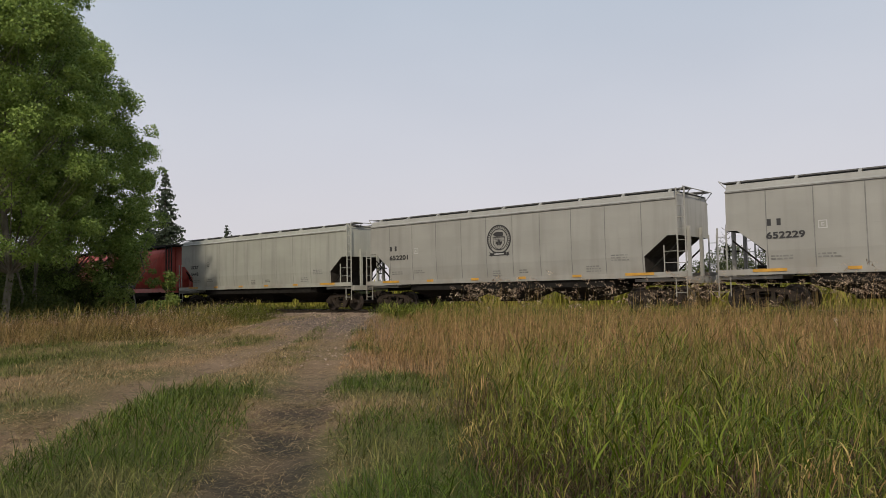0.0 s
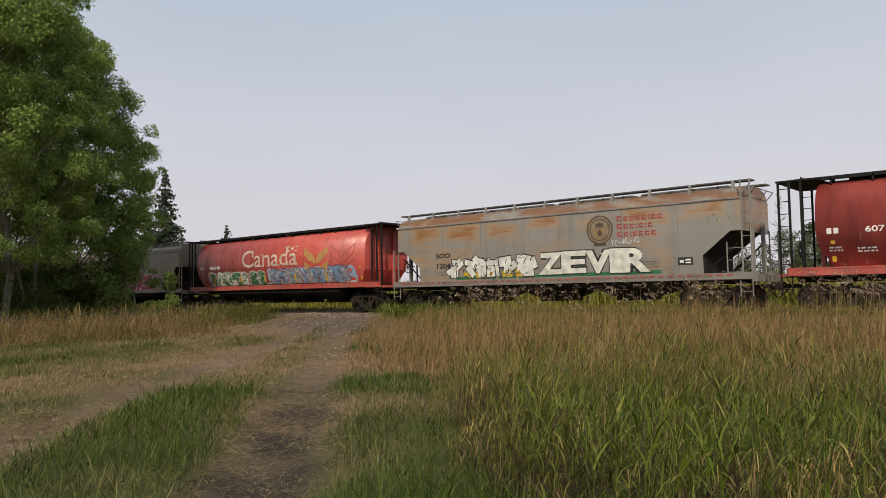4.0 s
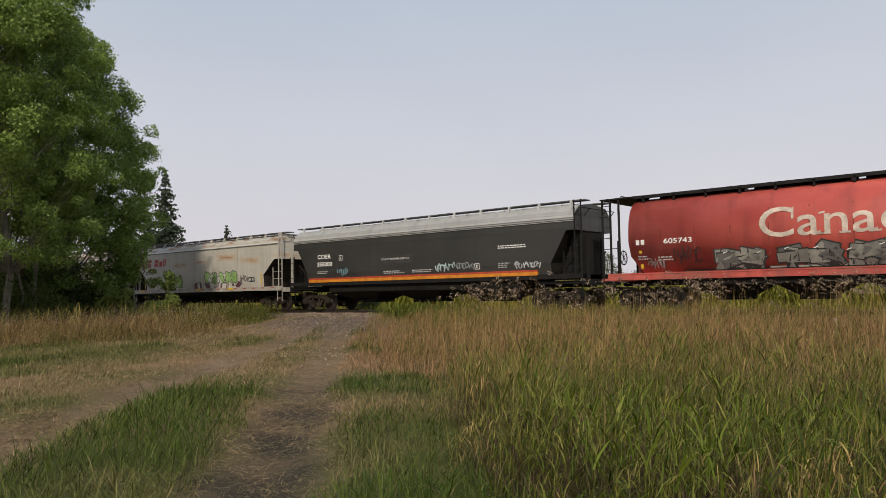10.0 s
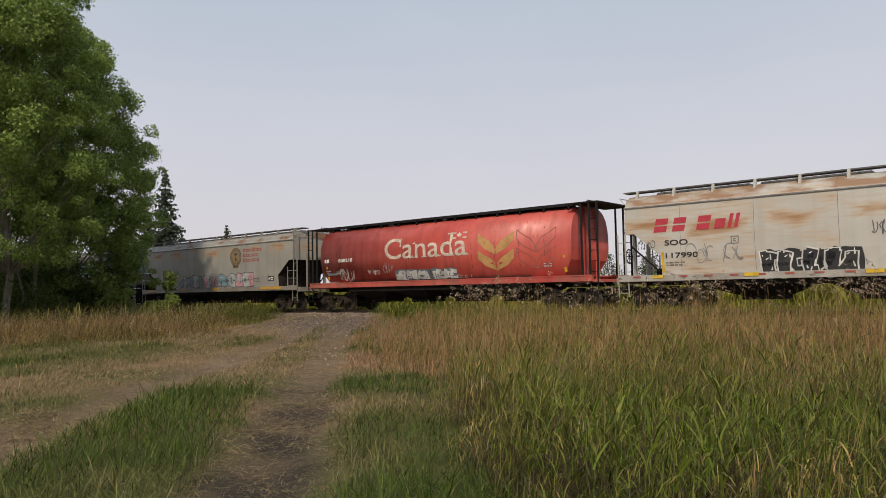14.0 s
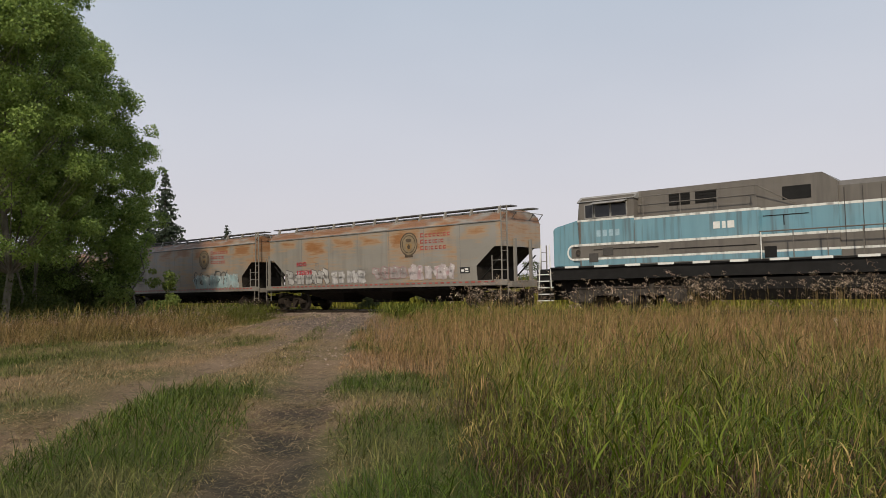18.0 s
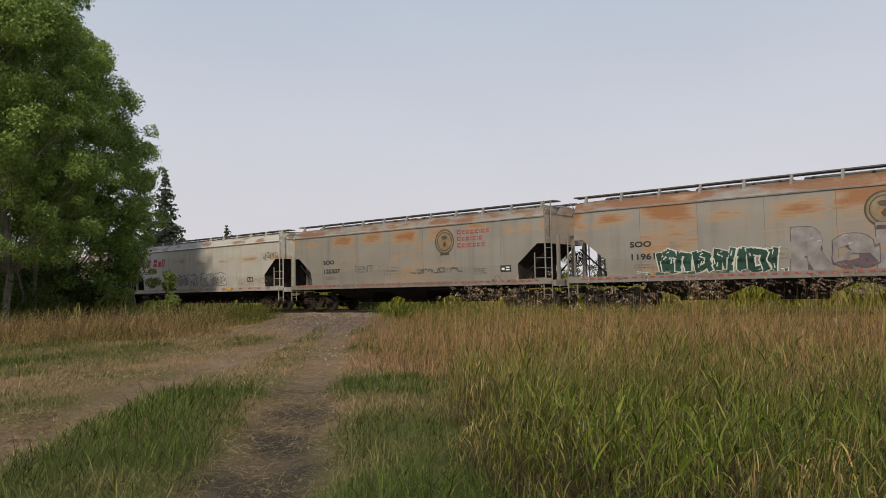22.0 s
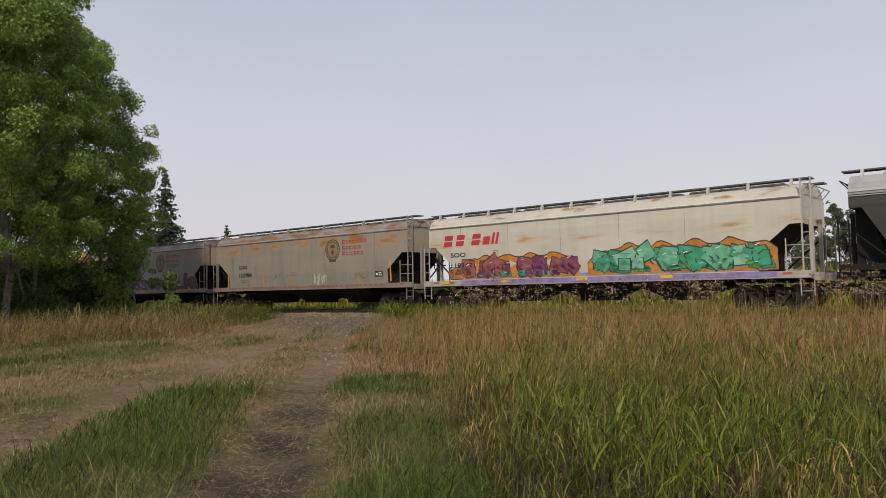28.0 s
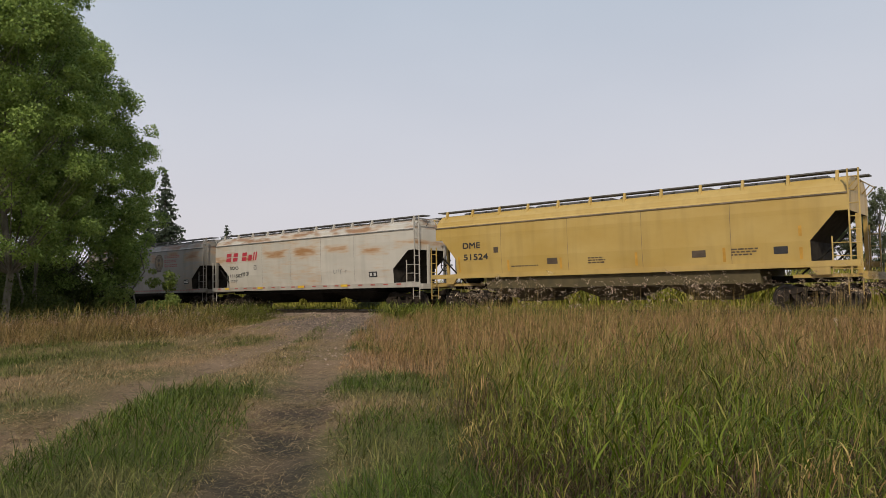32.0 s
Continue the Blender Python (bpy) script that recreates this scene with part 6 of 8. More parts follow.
    prism(bm, [(-1.56, 4.36), (-1.2, 4.60), (1.2, 4.60), (1.56, 4.36), (1.5, 4.34), (-1.5, 4.34)], -8.98, -6.5, "x")
    part("cab_roof", fix(bm), PALEROOF, eng)
    for a, b in ((-8.62, -8.30), (-8.18, -7.56), (-7.48, -6.86)):
        w = box_part("cab_window", [(a, b, -1.515, -1.49, 3.72, 4.22)], DARKGLASS)
        bm = bmesh.new()
        for p in ((a - 0.04, b + 0.04, 3.68, 3.72), (a - 0.04, b + 0.04, 4.22, 4.26), (a - 0.04, a, 3.72, 4.22), (b, b + 0.04, 3.72, 4.22)):
            box(bm, p[0], p[1], -1.525, -1.49, p[2], p[3])
        part("window_frame", fix(bm), PALEROOF, w)
    bm = bmesh.new()
    prism(bm, [(-1.5, 4.33), (-1.92, 4.22), (-1.92, 4.20), (-1.5, 4.30)], -8.25, -6.8, "x")
    part("window_awning", fix(bm), PALEROOF, eng)
    for y in (-0.75, 0.75):
        box_part("windscreen", [(-8.99, -8.93, y - 0.6, y + 0.6, 3.75, 4.3)], DARKGLASS)
    # cabinet behind the cab, engine hood, radiator
    bm = bmesh.new()
    prism(bm, [(-6.55, 1.80), (0.40, 1.80), (0.40, 4.28), (-0.05, 4.62), (-6.55, 4.62)], -1.12, 1.12)
    part("cabinet_hood", fix(bm), TAUPE, eng)
    bm = bmesh.new()
    prism(bm, [(-1.02, 1.80), (-1.02, 4.12), (-0.82, 4.30), (0.82, 4.30), (1.02, 4.12), (1.02, 1.80)], 0.40, 5.8, "x")
    part("engine_hood", fix(bm), TAUPE, eng)
    bm = bmesh.new()
    prism(bm, [(-1.02, 1.80), (-1.02, 4.0), (1.02, 4.0), (1.02, 1.80)], 5.8, 9.9, "x")
    part("radiator_hood", fix(bm), TAUPE, eng)
    bm = bmesh.new()
    prism(bm, [(-1.02, 3.88), (-1.50, 4.02), (-1.50, 4.24), (-1.34, 4.36), (1.34, 4.36), (1.50, 4.24), (1.50, 4.02), (1.02, 3.88)], 5.45, 9.7, "x")
    part("radiator_cap", fix(bm), TAUPE, eng, "flared radiator housing in taupe paint")
    for a, b in ((6.5, 7.58), (7.72, 9.36)):
        w = box_part("radiator_opening", [(a, b, -1.06, -1.01, 3.50, 3.94)], BLACK)
        for k in range(5):
            z = 3.53 + 0.085 * k
            bm = bmesh.new()
            box(bm, a + 0.02, b - 0.02, -1.085, -1.06, z, z + 0.03)
            part("louvre", fix(bm), UNDER, w)
    box_part("exhaust_stack", [(4.4, 5.35, -0.5, 0.5, 4.26, 4.56), (4.36, 5.4, -0.54, 0.54, 4.56, 4.62)], BLACK)
    bm = bmesh.new()
    rod(bm, (2.9, 0, 4.3), (2.9, 0, 4.5), 0.03, 6)
    for y, e in ((-0.12, 1), (0.0, -1), (0.12, 1)):
        rod(bm, (2.9 - 0.25 * e, y, 4.52), (2.9 + 0.3 * e, y, 4.52), 0.022, 8, 0.065)
    part("horn", fix(bm), BLACK, eng)
    # paint: blue bands and white stripes
    def bandp(name, x0, x1, y, z0, z1, m, out=0.006):
        return box_part(name, [(x0, x1, -y - out, -y, z0, z1)], m)
    bandp("blue_band", -8.85, -6.56, 1.5, 2.68, 3.58, SKYBLUE)
    bandp("blue_band", -8.85, -6.56, 1.5, 1.82, 2.08, SKYBLUE)
    bandp("white_stripe", -9.0, -6.56, 1.5, 3.58, 3.66, STRIPE, 0.010)
    bandp("white_stripe", -9.2, -6.56, 1.5, 2.60, 2.69, STRIPE, 0.010)
    bandp("white_stripe", -9.2, -6.56, 1.5, 2.04, 2.12, STRIPE, 0.010)
    box_part("taupe_band", [(-9.35, -8.85, -1.427, -1.421, 2.12, 2.60)], TAUPE)
    bm = bmesh.new()
    for i in range(10):
        a, b = math.pi / 2 + math.pi * i / 10, math.pi / 2 + math.pi * (i + 1) / 10
        vs = [bm.verts.new((-9.25 + r * math.cos(t) * 0.9, -1.431, 2.365 + r * math.sin(t))) for r, t in ((0.245, a), (0.325, a), (0.325, b), (0.245, b))]
        bm.faces.new(vs)
    part("white_stripe", bm, ENGINE_WHITE, eng)
    bm = bmesh.new()
    for z0 in (2.605, 2.045):
        box(bm, -9.25, -8.9, -1.431, -1.424, z0, z0 + 0.08)
    part("white_stripe", bm, ENGINE_WHITE, eng)
    box_part("cabinet_side", [(-6.55, -2.0, -1.48, 1.48, 1.80, 3.64)], TAUPE)
    for x0, x1, y in ((-6.56, -2.0, 1.48), (-2.0, 0.40, 1.12), (0.40, 5.8, 1.02), (5.8, 9.9, 1.02)):
        bandp("blue_band", x0 + 0.005, x1 - 0.005, y, 2.66, 3.50, SKYBLUE)
        bandp("white_stripe", x0 + 0.005, 6.44 if x0 > 5 else x1 - 0.005, y, 3.50, 3.585, STRIPE, 0.010)
        bandp("white_stripe", x0 + 0.005, x1 - 0.005, y, 2.58, 2.665, STRIPE, 0.010)
        bandp("white_stripe", x0 + 0.005, x1 - 0.005, y, 2.04, 2.115, STRIPE, 0.010)
        if x0 < 0.3:
            bandp("blue_band", x0 + 0.005, x1 - 0.005, y, 1.84, 2.06, SKYBLUE)
    bandp("white_stripe", 9.42, 9.895, 1.02, 3.50, 3.585, STRIPE, 0.010)
    box_part("blue_band", [(9.90, 9.906, -1.02, 1.02, 2.66, 3.50)], SKYBLUE)
    for z in (3.50, 2.58, 2.04):
        box_part("white_stripe", [(9.90, 9.910, -1.025, 1.025, z, z + 0.085)], STRIPE)
    for x, ya, yb in ((-2.0, 1.485, 1.12), (0.40, 1.125, 1.02)):
        for z0, z1, m in ((2.66, 3.50, SKYBLUE), (3.50, 3.585, STRIPE), (2.58, 2.66, STRIPE), (2.04, 2.115, STRIPE), (1.84, 2.04, SKYBLUE)):
            box_part("blue_band" if m is SKYBLUE else "white_stripe", [(x, x + 0.006, -ya, -yb, z0, z1)], m)
    box_part("lettering_bar", [(-3.55, -3.32, -1.499, -1.48, 2.95, 3.2)], ENGINE_WHITE)
    box_part("lettering_bar", [(-3.24, -3.12, -1.499, -1.48, 2.95, 3.2)], ENGINE_WHITE)
    box_part("lettering_bar", [(-3.05, -2.82, -1.499, -1.48, 2.95, 3.2)], ENGINE_WHITE)
    for k in range(4):
        x = -8.15 + k * 0.27
        box_part("faded_number_bar", [(x, x + 0.17, -1.512, -1.505, 2.95, 3.2)], plain("faded_numerals", (0.30, 0.42, 0.48), 0.6))
    # doors, louvres and grilles on the hood
    for i, x in enumerate((-5.3, -4.3)):
        g = box_part("intake_grille", [(x, x + 0.8, -1.135, -1.11, 3.95, 4.42)], BLACK)
        bm = bmesh.new()
        box(bm, x - 0.05, x + 0.85, -1.14, -1.12, 4.42, 4.47)
        part("grille_frame", fix(bm), TAUPE, g)
    for i, x in enumerate((-5.3, -4.3)):
        for q in range(4):
            box_part("grille_slat", [(x + 0.03, x + 0.77, -1.145, -1.135, 3.99 + 0.11 * q, 4.02 + 0.11 * q)], UNDER)
    box_part("intake_grille", [(-1.3, -0.4, -1.135, -1.11, 3.80, 4.25)], BLACK)
    box_part("panel_line", [(-8.3, -5.6, -1.517, -1.505, 2.42, 2.45)], UNDER)
    box_part("panel_line", [(-5.2, -2.1, -1.497, -1.48, 2.30, 2.33)], UNDER)
    box_part("panel_line", [(-1.95, -0.5, -1.135, -1.12, 3.28, 3.31)], UNDER)
    box_part("panel_line", [(-1.30, -1.27, -1.135, -1.12, 2.95, 3.28)], UNDER)
    box_part("brake_wheel_recess", [(-1.95, -1.55, -1.14, -1.11, 1.86, 2.25)], BLACK)
    bm = bmesh.new()
    rod(bm, (-9.0, -1.424, 2.36), (-9.0, -1.50, 2.36), 0.11, 12)
    part("sand_filler", fix(bm), GREASE, eng)
    seamline = plain("hood_door_gap", (0.06, 0.055, 0.05), 0.8)
    for k in range(10):
        x = 0.55 + 0.53 * k
        box_part("hood_door_edge", [(x, x + 0.02, -1.036, -1.02, 2.12, 4.05)], seamline)
    for x0, x1, z0, z1 in ((5.56, 5.98, 2.78, 3.08), (6.18, 6.63, 2.74, 3.10), (6.80, 7.17, 2.2, 2.98), (8.12, 8.44, 2.1, 3.02), (8.63, 8.95, 2.1, 3.06), (9.04, 9.36, 2.15, 3.08), (5.56, 5.98, 2.15, 2.5), (6.18, 6.62, 2.15, 2.5), (7.60, 7.95, 2.15, 2.5)):
        g = box_part("hood_grille", [(x0, x1, -1.045, -1.02, z0, z1)], BLACK)
        bm = bmesh.new()
        for a, b, c, d in ((x0 - 0.04, x1 + 0.04, z0 - 0.04, z0), (x0 - 0.04, x1 + 0.04, z1, z1 + 0.04), (x0 - 0.04, x0, z0, z1), (x1, x1 + 0.04, z0, z1)):
            box(bm, a, b, -1.055, -1.02, c, d)
        part("grille_frame", fix(bm), TAUPE, g)
    bm = bmesh.new()
    rod(bm, (7.64, -1.02, 2.85), (7.64, -1.12, 2.85), 0.16, 14)
    part("gauge", fix(bm), PALEROOF, eng)
    for a, b, z0, z1 in ((-7.9, -7.45, 2.2, 2.5), (-8.5, -8.1, 1.95, 2.3)):
        box_part("cab_hatch", [(a, b, -1.52, -1.5, z0, z1)], seamline)
    # handrails along the walkway
    for s in (-1, 1):
        for k in range(13):
            x = -1.95 + 1.03 * k
            bm = bmesh.new()
            rod(bm, (x, s * 1.5, 1.8), (x, s * 1.5, 2.72), 0.02, 6)
            part("handrail_post", fix(bm), TAUPE if k % 12 else ENGINE_WHITE, eng)
        bm = bmesh.new()
        rod(bm, (-2.0, s * 1.5, 2.74), (10.4, s * 1.5, 2.74), 0.022, 6)
        part("handrail", fix(bm), TAUPE, eng)
        for z in (4.05, 4.36):
            bm = bmesh.new()
            rod(bm, (-6.4, s * 1.44, z), (-2.05, s * 1.44, z), 0.018, 6)
            part("grab_rail", fix(bm), TAUPE, eng)
        for x in (-6.2, -4.75, -3.4, -2.1):
            bm = bmesh.new()
            rod(bm, (x, s * 1.44, 3.64), (x, s * 1.44, 4.38), 0.018, 6)
            part("grab_rail_post", fix(bm), TAUPE, eng)
        bm = bmesh.new()
        rod(bm, (-2.05, s * 1.44, 4.36), (-0.9, s * 1.2, 3.66), 0.016, 6)
        part("grab_rail", fix(bm), TAUPE, eng)


build_engine()


# ---- grasses ----
def blade_material(name, green, dry, red, rough=0.6, spread=0.22):
    """Thin leaves: from green to dry straw, some reddish, each blade a little lighter or darker, with light that passes through."""
    m, n, l, b = nodes(name)
    g = n.new("ShaderNodeNewGeometry")
    at = n.new("ShaderNodeAttribute")
    at.attribute_name = "dry"
    rd = n.new("ShaderNodeAttribute")
    rd.attribute_name = "red"
    r = g.outputs["Random Per Island"]
    fc = n.new("ShaderNodeClamp")
    l.new(times(n, l, at.outputs["Fac"], band(n, l, r, 0.0, 1.0, -spread, spread), "ADD"), fc.inputs["Value"])
    c = mix(n, l, fc.outputs[0], green, dry)
    c = mix(n, l, rd.outputs["Fac"], c, red)
    hue = n.new("ShaderNodeHueSaturation")
    l.new(c, hue.inputs["Color"])
    l.new(band(n, l, r, 0.0, 1.0, 0.32, 1.62), hue.inputs["Value"])
    out = n["Material Output"]
    l.new(hue.outputs["Color"], b.inputs["Base Color"])
    b.inputs["Roughness"].default_value = rough
    b.inputs["Specular IOR Level"].default_value = 0.2
    tr = n.new("ShaderNodeBsdfTranslucent")
    l.new(hue.outputs["Color"], tr.inputs["Color"])
    sh = n.new("ShaderNodeMixShader")
    sh.inputs[0].default_value = 0.25
    l.new(b.outputs[0], sh.inputs[1])
    l.new(tr.outputs[0], sh.inputs[2])
    l.new(sh.outputs[0], out.inputs["Surface"])
    return m


FIELD = blade_material("field_grass", (0.082, 0.122, 0.008), (0.262, 0.195, 0.072), (0.290, 0.168, 0.082))
LAWN = blade_material("low_grass", (0.058, 0.096, 0.010), (0.330, 0.228, 0.125), (0.32, 0.190, 0.105), spread=0.09)
# dead brown stalks, coloured darker still to deepen shadow low in the stand
DEAD = blade_material("dead_stalks", (0.060, 0.042, 0.026), (0.185, 0.130, 0.082), (0.105, 0.060, 0.042))
MEADOW = blade_material("dry_meadow", (0.088, 0.104, 0.016), (0.255, 0.180, 0.076), (0.225, 0.132, 0.070))
BANK = blade_material("bank_grass", (0.150, 0.172, 0.016), (0.330, 0.285, 0.062), (0.30, 0.22, 0.08))
HEADS = blade_material("seed_heads", (0.17, 0.130, 0.088), (0.46, 0.37, 0.26), (0.27, 0.185, 0.130))


def height_many(x, y):
    return np.array([height(a, b) for a, b in zip(x.tolist(), y.tolist())])


def bulk(name, verts, faces4, faces3, attrs, material, tags):
    """A joined mesh out of arrays: quads, triangles and point attributes."""
    me = bpy.data.meshes.new(name)
    me.vertices.add(len(verts))
    me.vertices.foreach_set("co", np.asarray(verts, dtype=np.float32).ravel())
    n4, n3 = len(faces4), len(faces3)
    idx = np.concatenate([np.asarray(faces4, dtype=np.int32).ravel(), np.asarray(faces3, dtype=np.int32).ravel()])
    me.loops.add(len(idx))
    me.loops.foreach_set("vertex_index", idx)
    me.polygons.add(n4 + n3)
    start = np.concatenate([np.arange(n4) * 4, n4 * 4 + np.arange(n3) * 3]).astype(np.int32)
    me.polygons.foreach_set("loop_start", start)
    me.update(calc_edges=True)
    for key, vals in attrs.items():
        a = me.attributes.new(key, "FLOAT", "POINT")
        a.data.foreach_set("value", np.asarray(vals, dtype=np.float32))
    me.materials.append(material)
    ob = new(name, me)
    return tagged(ob, **tags) if tags else ob


def blades(name, x, y, z, h, w, dry, red, material, label, seed, rise=(55, 88), curl=(10, 90), wind=0.5, category="grass"):
    """One tapered leaf of length h at each place: it rises at an angle and arches over, more often downwind."""
    rng = np.random.default_rng(seed)
    n = len(x)
    a = rng.uniform(0, 2 * np.pi, n)
    a = np.where(rng.random(n) < wind, rng.normal(0.2, 0.8, n), a)
    e0 = np.radians(rng.uniform(rise[0], rise[1], n))
    ec = np.radians(rng.uniform(curl[0], curl[1], n))
    turn = a + np.pi / 2 + rng.normal(0, 0.6, n)
    wx, wy = np.cos(turn) * w / 2, np.sin(turn) * w / 2
    v = np.zeros((n, 7, 3))
    p = np.stack([x, y, z - 0.02], 1)
    last = 0.0
    for k, (f, ww) in enumerate(((0.0, 0.7), (0.40, 1.0), (0.75, 0.75), (1.0, 0.0))):
        if k:
            e = e0 - ec * (f + last) / 2
            step = (f - last) * h
            p = p + np.stack([np.cos(e) * np.cos(a) * step, np.cos(e) * np.sin(a) * step, np.sin(e) * step], 1)
            last = f
        if k < 3:
            side = np.stack([wx * ww, wy * ww, np.zeros(n)], 1)
            v[:, 2 * k], v[:, 2 * k + 1] = p - side, p + side
        else:
            v[:, 6] = p
    base = (np.arange(n) * 7)[:, None]
    q = np.concatenate([base + np.array([[0, 1, 3, 2]]), base + np.array([[2, 3, 5, 4]])])
    t = base + np.array([[4, 5, 6]])
    red = np.broadcast_to(np.asarray(red, dtype=float), (n,))
    return bulk(name, v.reshape(-1, 3), q, t, {"dry": np.repeat(dry, 7), "red": np.repeat(red, 7)}, material, dict(label=label, category=category, kind="stuff"))


def sample(rng, n, x0, x1, y0, y1, keep):
    x, y = rng.uniform(x0, x1, n), rng.uniform(y0, y1, n)
    f, r = -math.sin(YAW) * x + math.cos(YAW) * y, math.cos(YAW) * x + math.sin(YAW) * y
    seen = (f > 1.2) & (np.abs(r) < 0.603 * 1.16 * f + 1.0)
    x, y = x[seen], y[seen]
    k = np.array([rng.random() < keep(a, b) for a, b in zip(x.tolist(), y.tolist())], dtype=bool)
    return x[k], y[k]


def in_view(x, y, margin=1.12):
    """Within the strip of country that the camera looks over."""
    f = -math.sin(YAW) * x + math.cos(YAW) * y
    r = math.cos(YAW) * x + math.sin(YAW) * y
    return f > 1.2 and abs(r) < 0.603 * margin * f + 1.0


def right_of_road(x, y):
    """Metres to the right of the farm track's near rut; negative to its left."""
    for (ax, ay), (bx, by) in zip(RUT_B, RUT_B[1:]):
        if by <= y <= ay:
            s = (ay - y) / (ay - by)
            return (x - (ax + (bx - ax) * s)) * 0.68
    return 5.0 if x > -20 else -5.0


def left_of_road(x, y):
    for (ax, ay), (bx, by) in zip(RUT_A, RUT_A[1:]):
        if by <= y <= ay:
            s = (ay - y) / (ay - by)
            return ((ax + (bx - ax) * s) - x) * 0.68
    return -5.0


# where the tall dry meadow on the far side of the farm track begins
MEADOW_EDGE = [(-33.0, 26.5), (-30.2, 21.6), (-26.0, 17.2), (-24.2, 14.6), (-24.0, 12.6), (-25.1, 10.7), (-26.2, 8.9), (-29.0, 2.0)]


def in_meadow(x, y):
    for (ax, ay), (bx, by) in zip(MEADOW_EDGE, MEADOW_EDGE[1:]):
        if by <= y <= ay:
            s = (ay - y) / (ay - by)
            return (ax + (bx - ax) * s) - x
    return -5.0


def each(f, x, y):
    return np.array([f(a, b) for a, b in zip(x.tolist(), y.tolist())])


def build_grass():
    rng = np.random.default_rng(11)

    def rise(x, y):
        """How far into the tall grass a spot lies, 0 at its ragged edge and 1 where it stands full."""
        r = right_of_road(x, y) + 0.45 * wave(x, y, 0.45, 1.0) + 0.3 * wave(x, y, 1.5, 1.5)
        lo, full = 1.9 - 1.25 * smooth(8.5, 15, y), 2.35 + 1.75 * smooth(9, 18, y)
        return max(0.0, min(1.0, (r - lo) / (full - lo)))

    # tussocks of the field: each has its own kind, height and colour
    def tuft(x, y):
        if not in_view(x, y) or y > 25.2:
            return 0.0
        d = math.hypot(x, y)
        k = rise(x, y)
        return 0.0 if d < 3.3 or k <= 0 else (0.5 + 0.5 * k) * (1.0 if d < 7 else 0.72 if d < 11 else 0.44)

    tx, ty = sample(rng, 23000, -24, 6, 1.5, 25.2, tuft)
    tz, td, tu = height_many(tx, ty), np.hypot(tx, ty), each(rise, tx, ty)
    m = len(tx)
    patch = each(lambda a, b: wave(a, b, 0.3, 20.0) + 0.6 * wave(a, b, 0.9, 21.0), tx, ty)
    ridge = each(lambda a, b: wave(a, b, 0.22, 27.0), tx, ty)
    far = np.clip((td - 8.0) / 4.4, 0, 1) * np.clip((25.0 - td) / 4.0, 0.4, 1)
    edge = (1 - tu) * np.clip((td - 9) / 4, 0, 1)
    pick = rng.random(m) + 0.55 * patch
    reedy = (pick < 0.24 + 0.02 * (far > 0.3)) & (tu > 0.75) & (td < 13)
    straw = (pick > 0.96 - (0.50 + 0.26 * np.clip((td - 10) / 4, 0, 1)) * far - 0.5 * edge)
    dry = np.where(straw, rng.uniform(0.6, 1.0, m), np.where(reedy, -0.12, np.clip(0.10 + 0.26 * patch + 0.10 * far + rng.normal(0, 0.10, m), 0, 0.75)))
    red = np.where(straw, np.clip(0.85 * far + 0.8 * edge, 0, 0.9) * rng.uniform(0.4, 1.0, m), 0.18 * far)
    red = np.where(straw & (rng.random(m) < 0.18), 0.8, red)
    tall = (0.36 + 0.64 * tu + 0.10 * patch + 0.12 * ridge) * rng.uniform(0.8, 1.15, m) 
    many = np.where(td < 8, 46, np.where(td < 11, 30, 22)) * np.where(reedy, 0.45, 1.0)
    many = many.astype(int)
    k = np.repeat(np.arange(m), many)
    n = len(k)
    spread = np.where(reedy, 0.10, 0.085)[k]
    x, y = tx[k] + rng.normal(0, 1, n) * spread, ty[k] + rng.normal(0, 1, n) * spread
    up = rng.random(n) ** 0.8
    # few green leaves low down in the near stand, where bare brown stalks show
    keep = (td[k] > 9) | (up > 0.42) | (rng.random(n) < 0.16)
    k, x, y, up, spread = k[keep], x[keep], y[keep], up[keep], spread[keep]
    n = len(k)
    z = tz[k] + tall[k] * np.where(reedy[k], 0.78, 0.72) * up
    h = np.where(reedy[k], rng.uniform(0.22, 0.42, n), rng.uniform(0.11, 0.25, n)) * (0.6 + 0.4 * tu[k]) * np.where(td[k] < 8, 0.8, 1.0)
    w = np.where(reedy[k], rng.uniform(0.008, 0.016, n), rng.uniform(0.0045, 0.010, n)) * np.where(td[k] > 12, 1.15, 1.0)
    dr = np.clip(dry[k] + 0.45 * (rng.random(n) < 0.11) + 0.25 * (up < 0.2), 0, 1)
    blades("field_grass", x, y, z, h, w, dr, np.clip(red[k] + 0.35 * (up < 0.3) * rng.random(n), 0, 1), FIELD, "tall uncut meadow grass, green turning tan and reddish", 5, (62, 89), (8, 125), 0.35)
    # their upright stalks
    many = np.where(td < 9, 3, 3)
    k = np.repeat(np.arange(m), many)
    n = len(k)
    x, y = tx[k] + rng.normal(0, 0.10, n), ty[k] + rng.normal(0, 0.10, n)
    blades("grass_stalks", x, y, tz[k], tall[k] * rng.uniform(0.7, 1.08, n), rng.uniform(0.003, 0.006, n) * np.where(td[k] > 12, 1.7, 1.0), np.clip(dry[k] + 0.15, 0, 1), np.clip(red[k] + 0.1, 0, 1), FIELD, "thin upright stalks of the meadow grass", 25, (80, 89), (2, 22), 0.5)

    # dead brown stalks and curled leaves at the foot of the near stand
    near = np.flatnonzero((td < 9.5) & (tu > 0.45))
    k = np.repeat(near, np.where(td[near] < 6.5, 38, 24))
    n = len(k)
    x, y = tx[k] + rng.normal(0, 0.13, n), ty[k] + rng.normal(0, 0.13, n)
    upright = rng.random(n) < 0.6
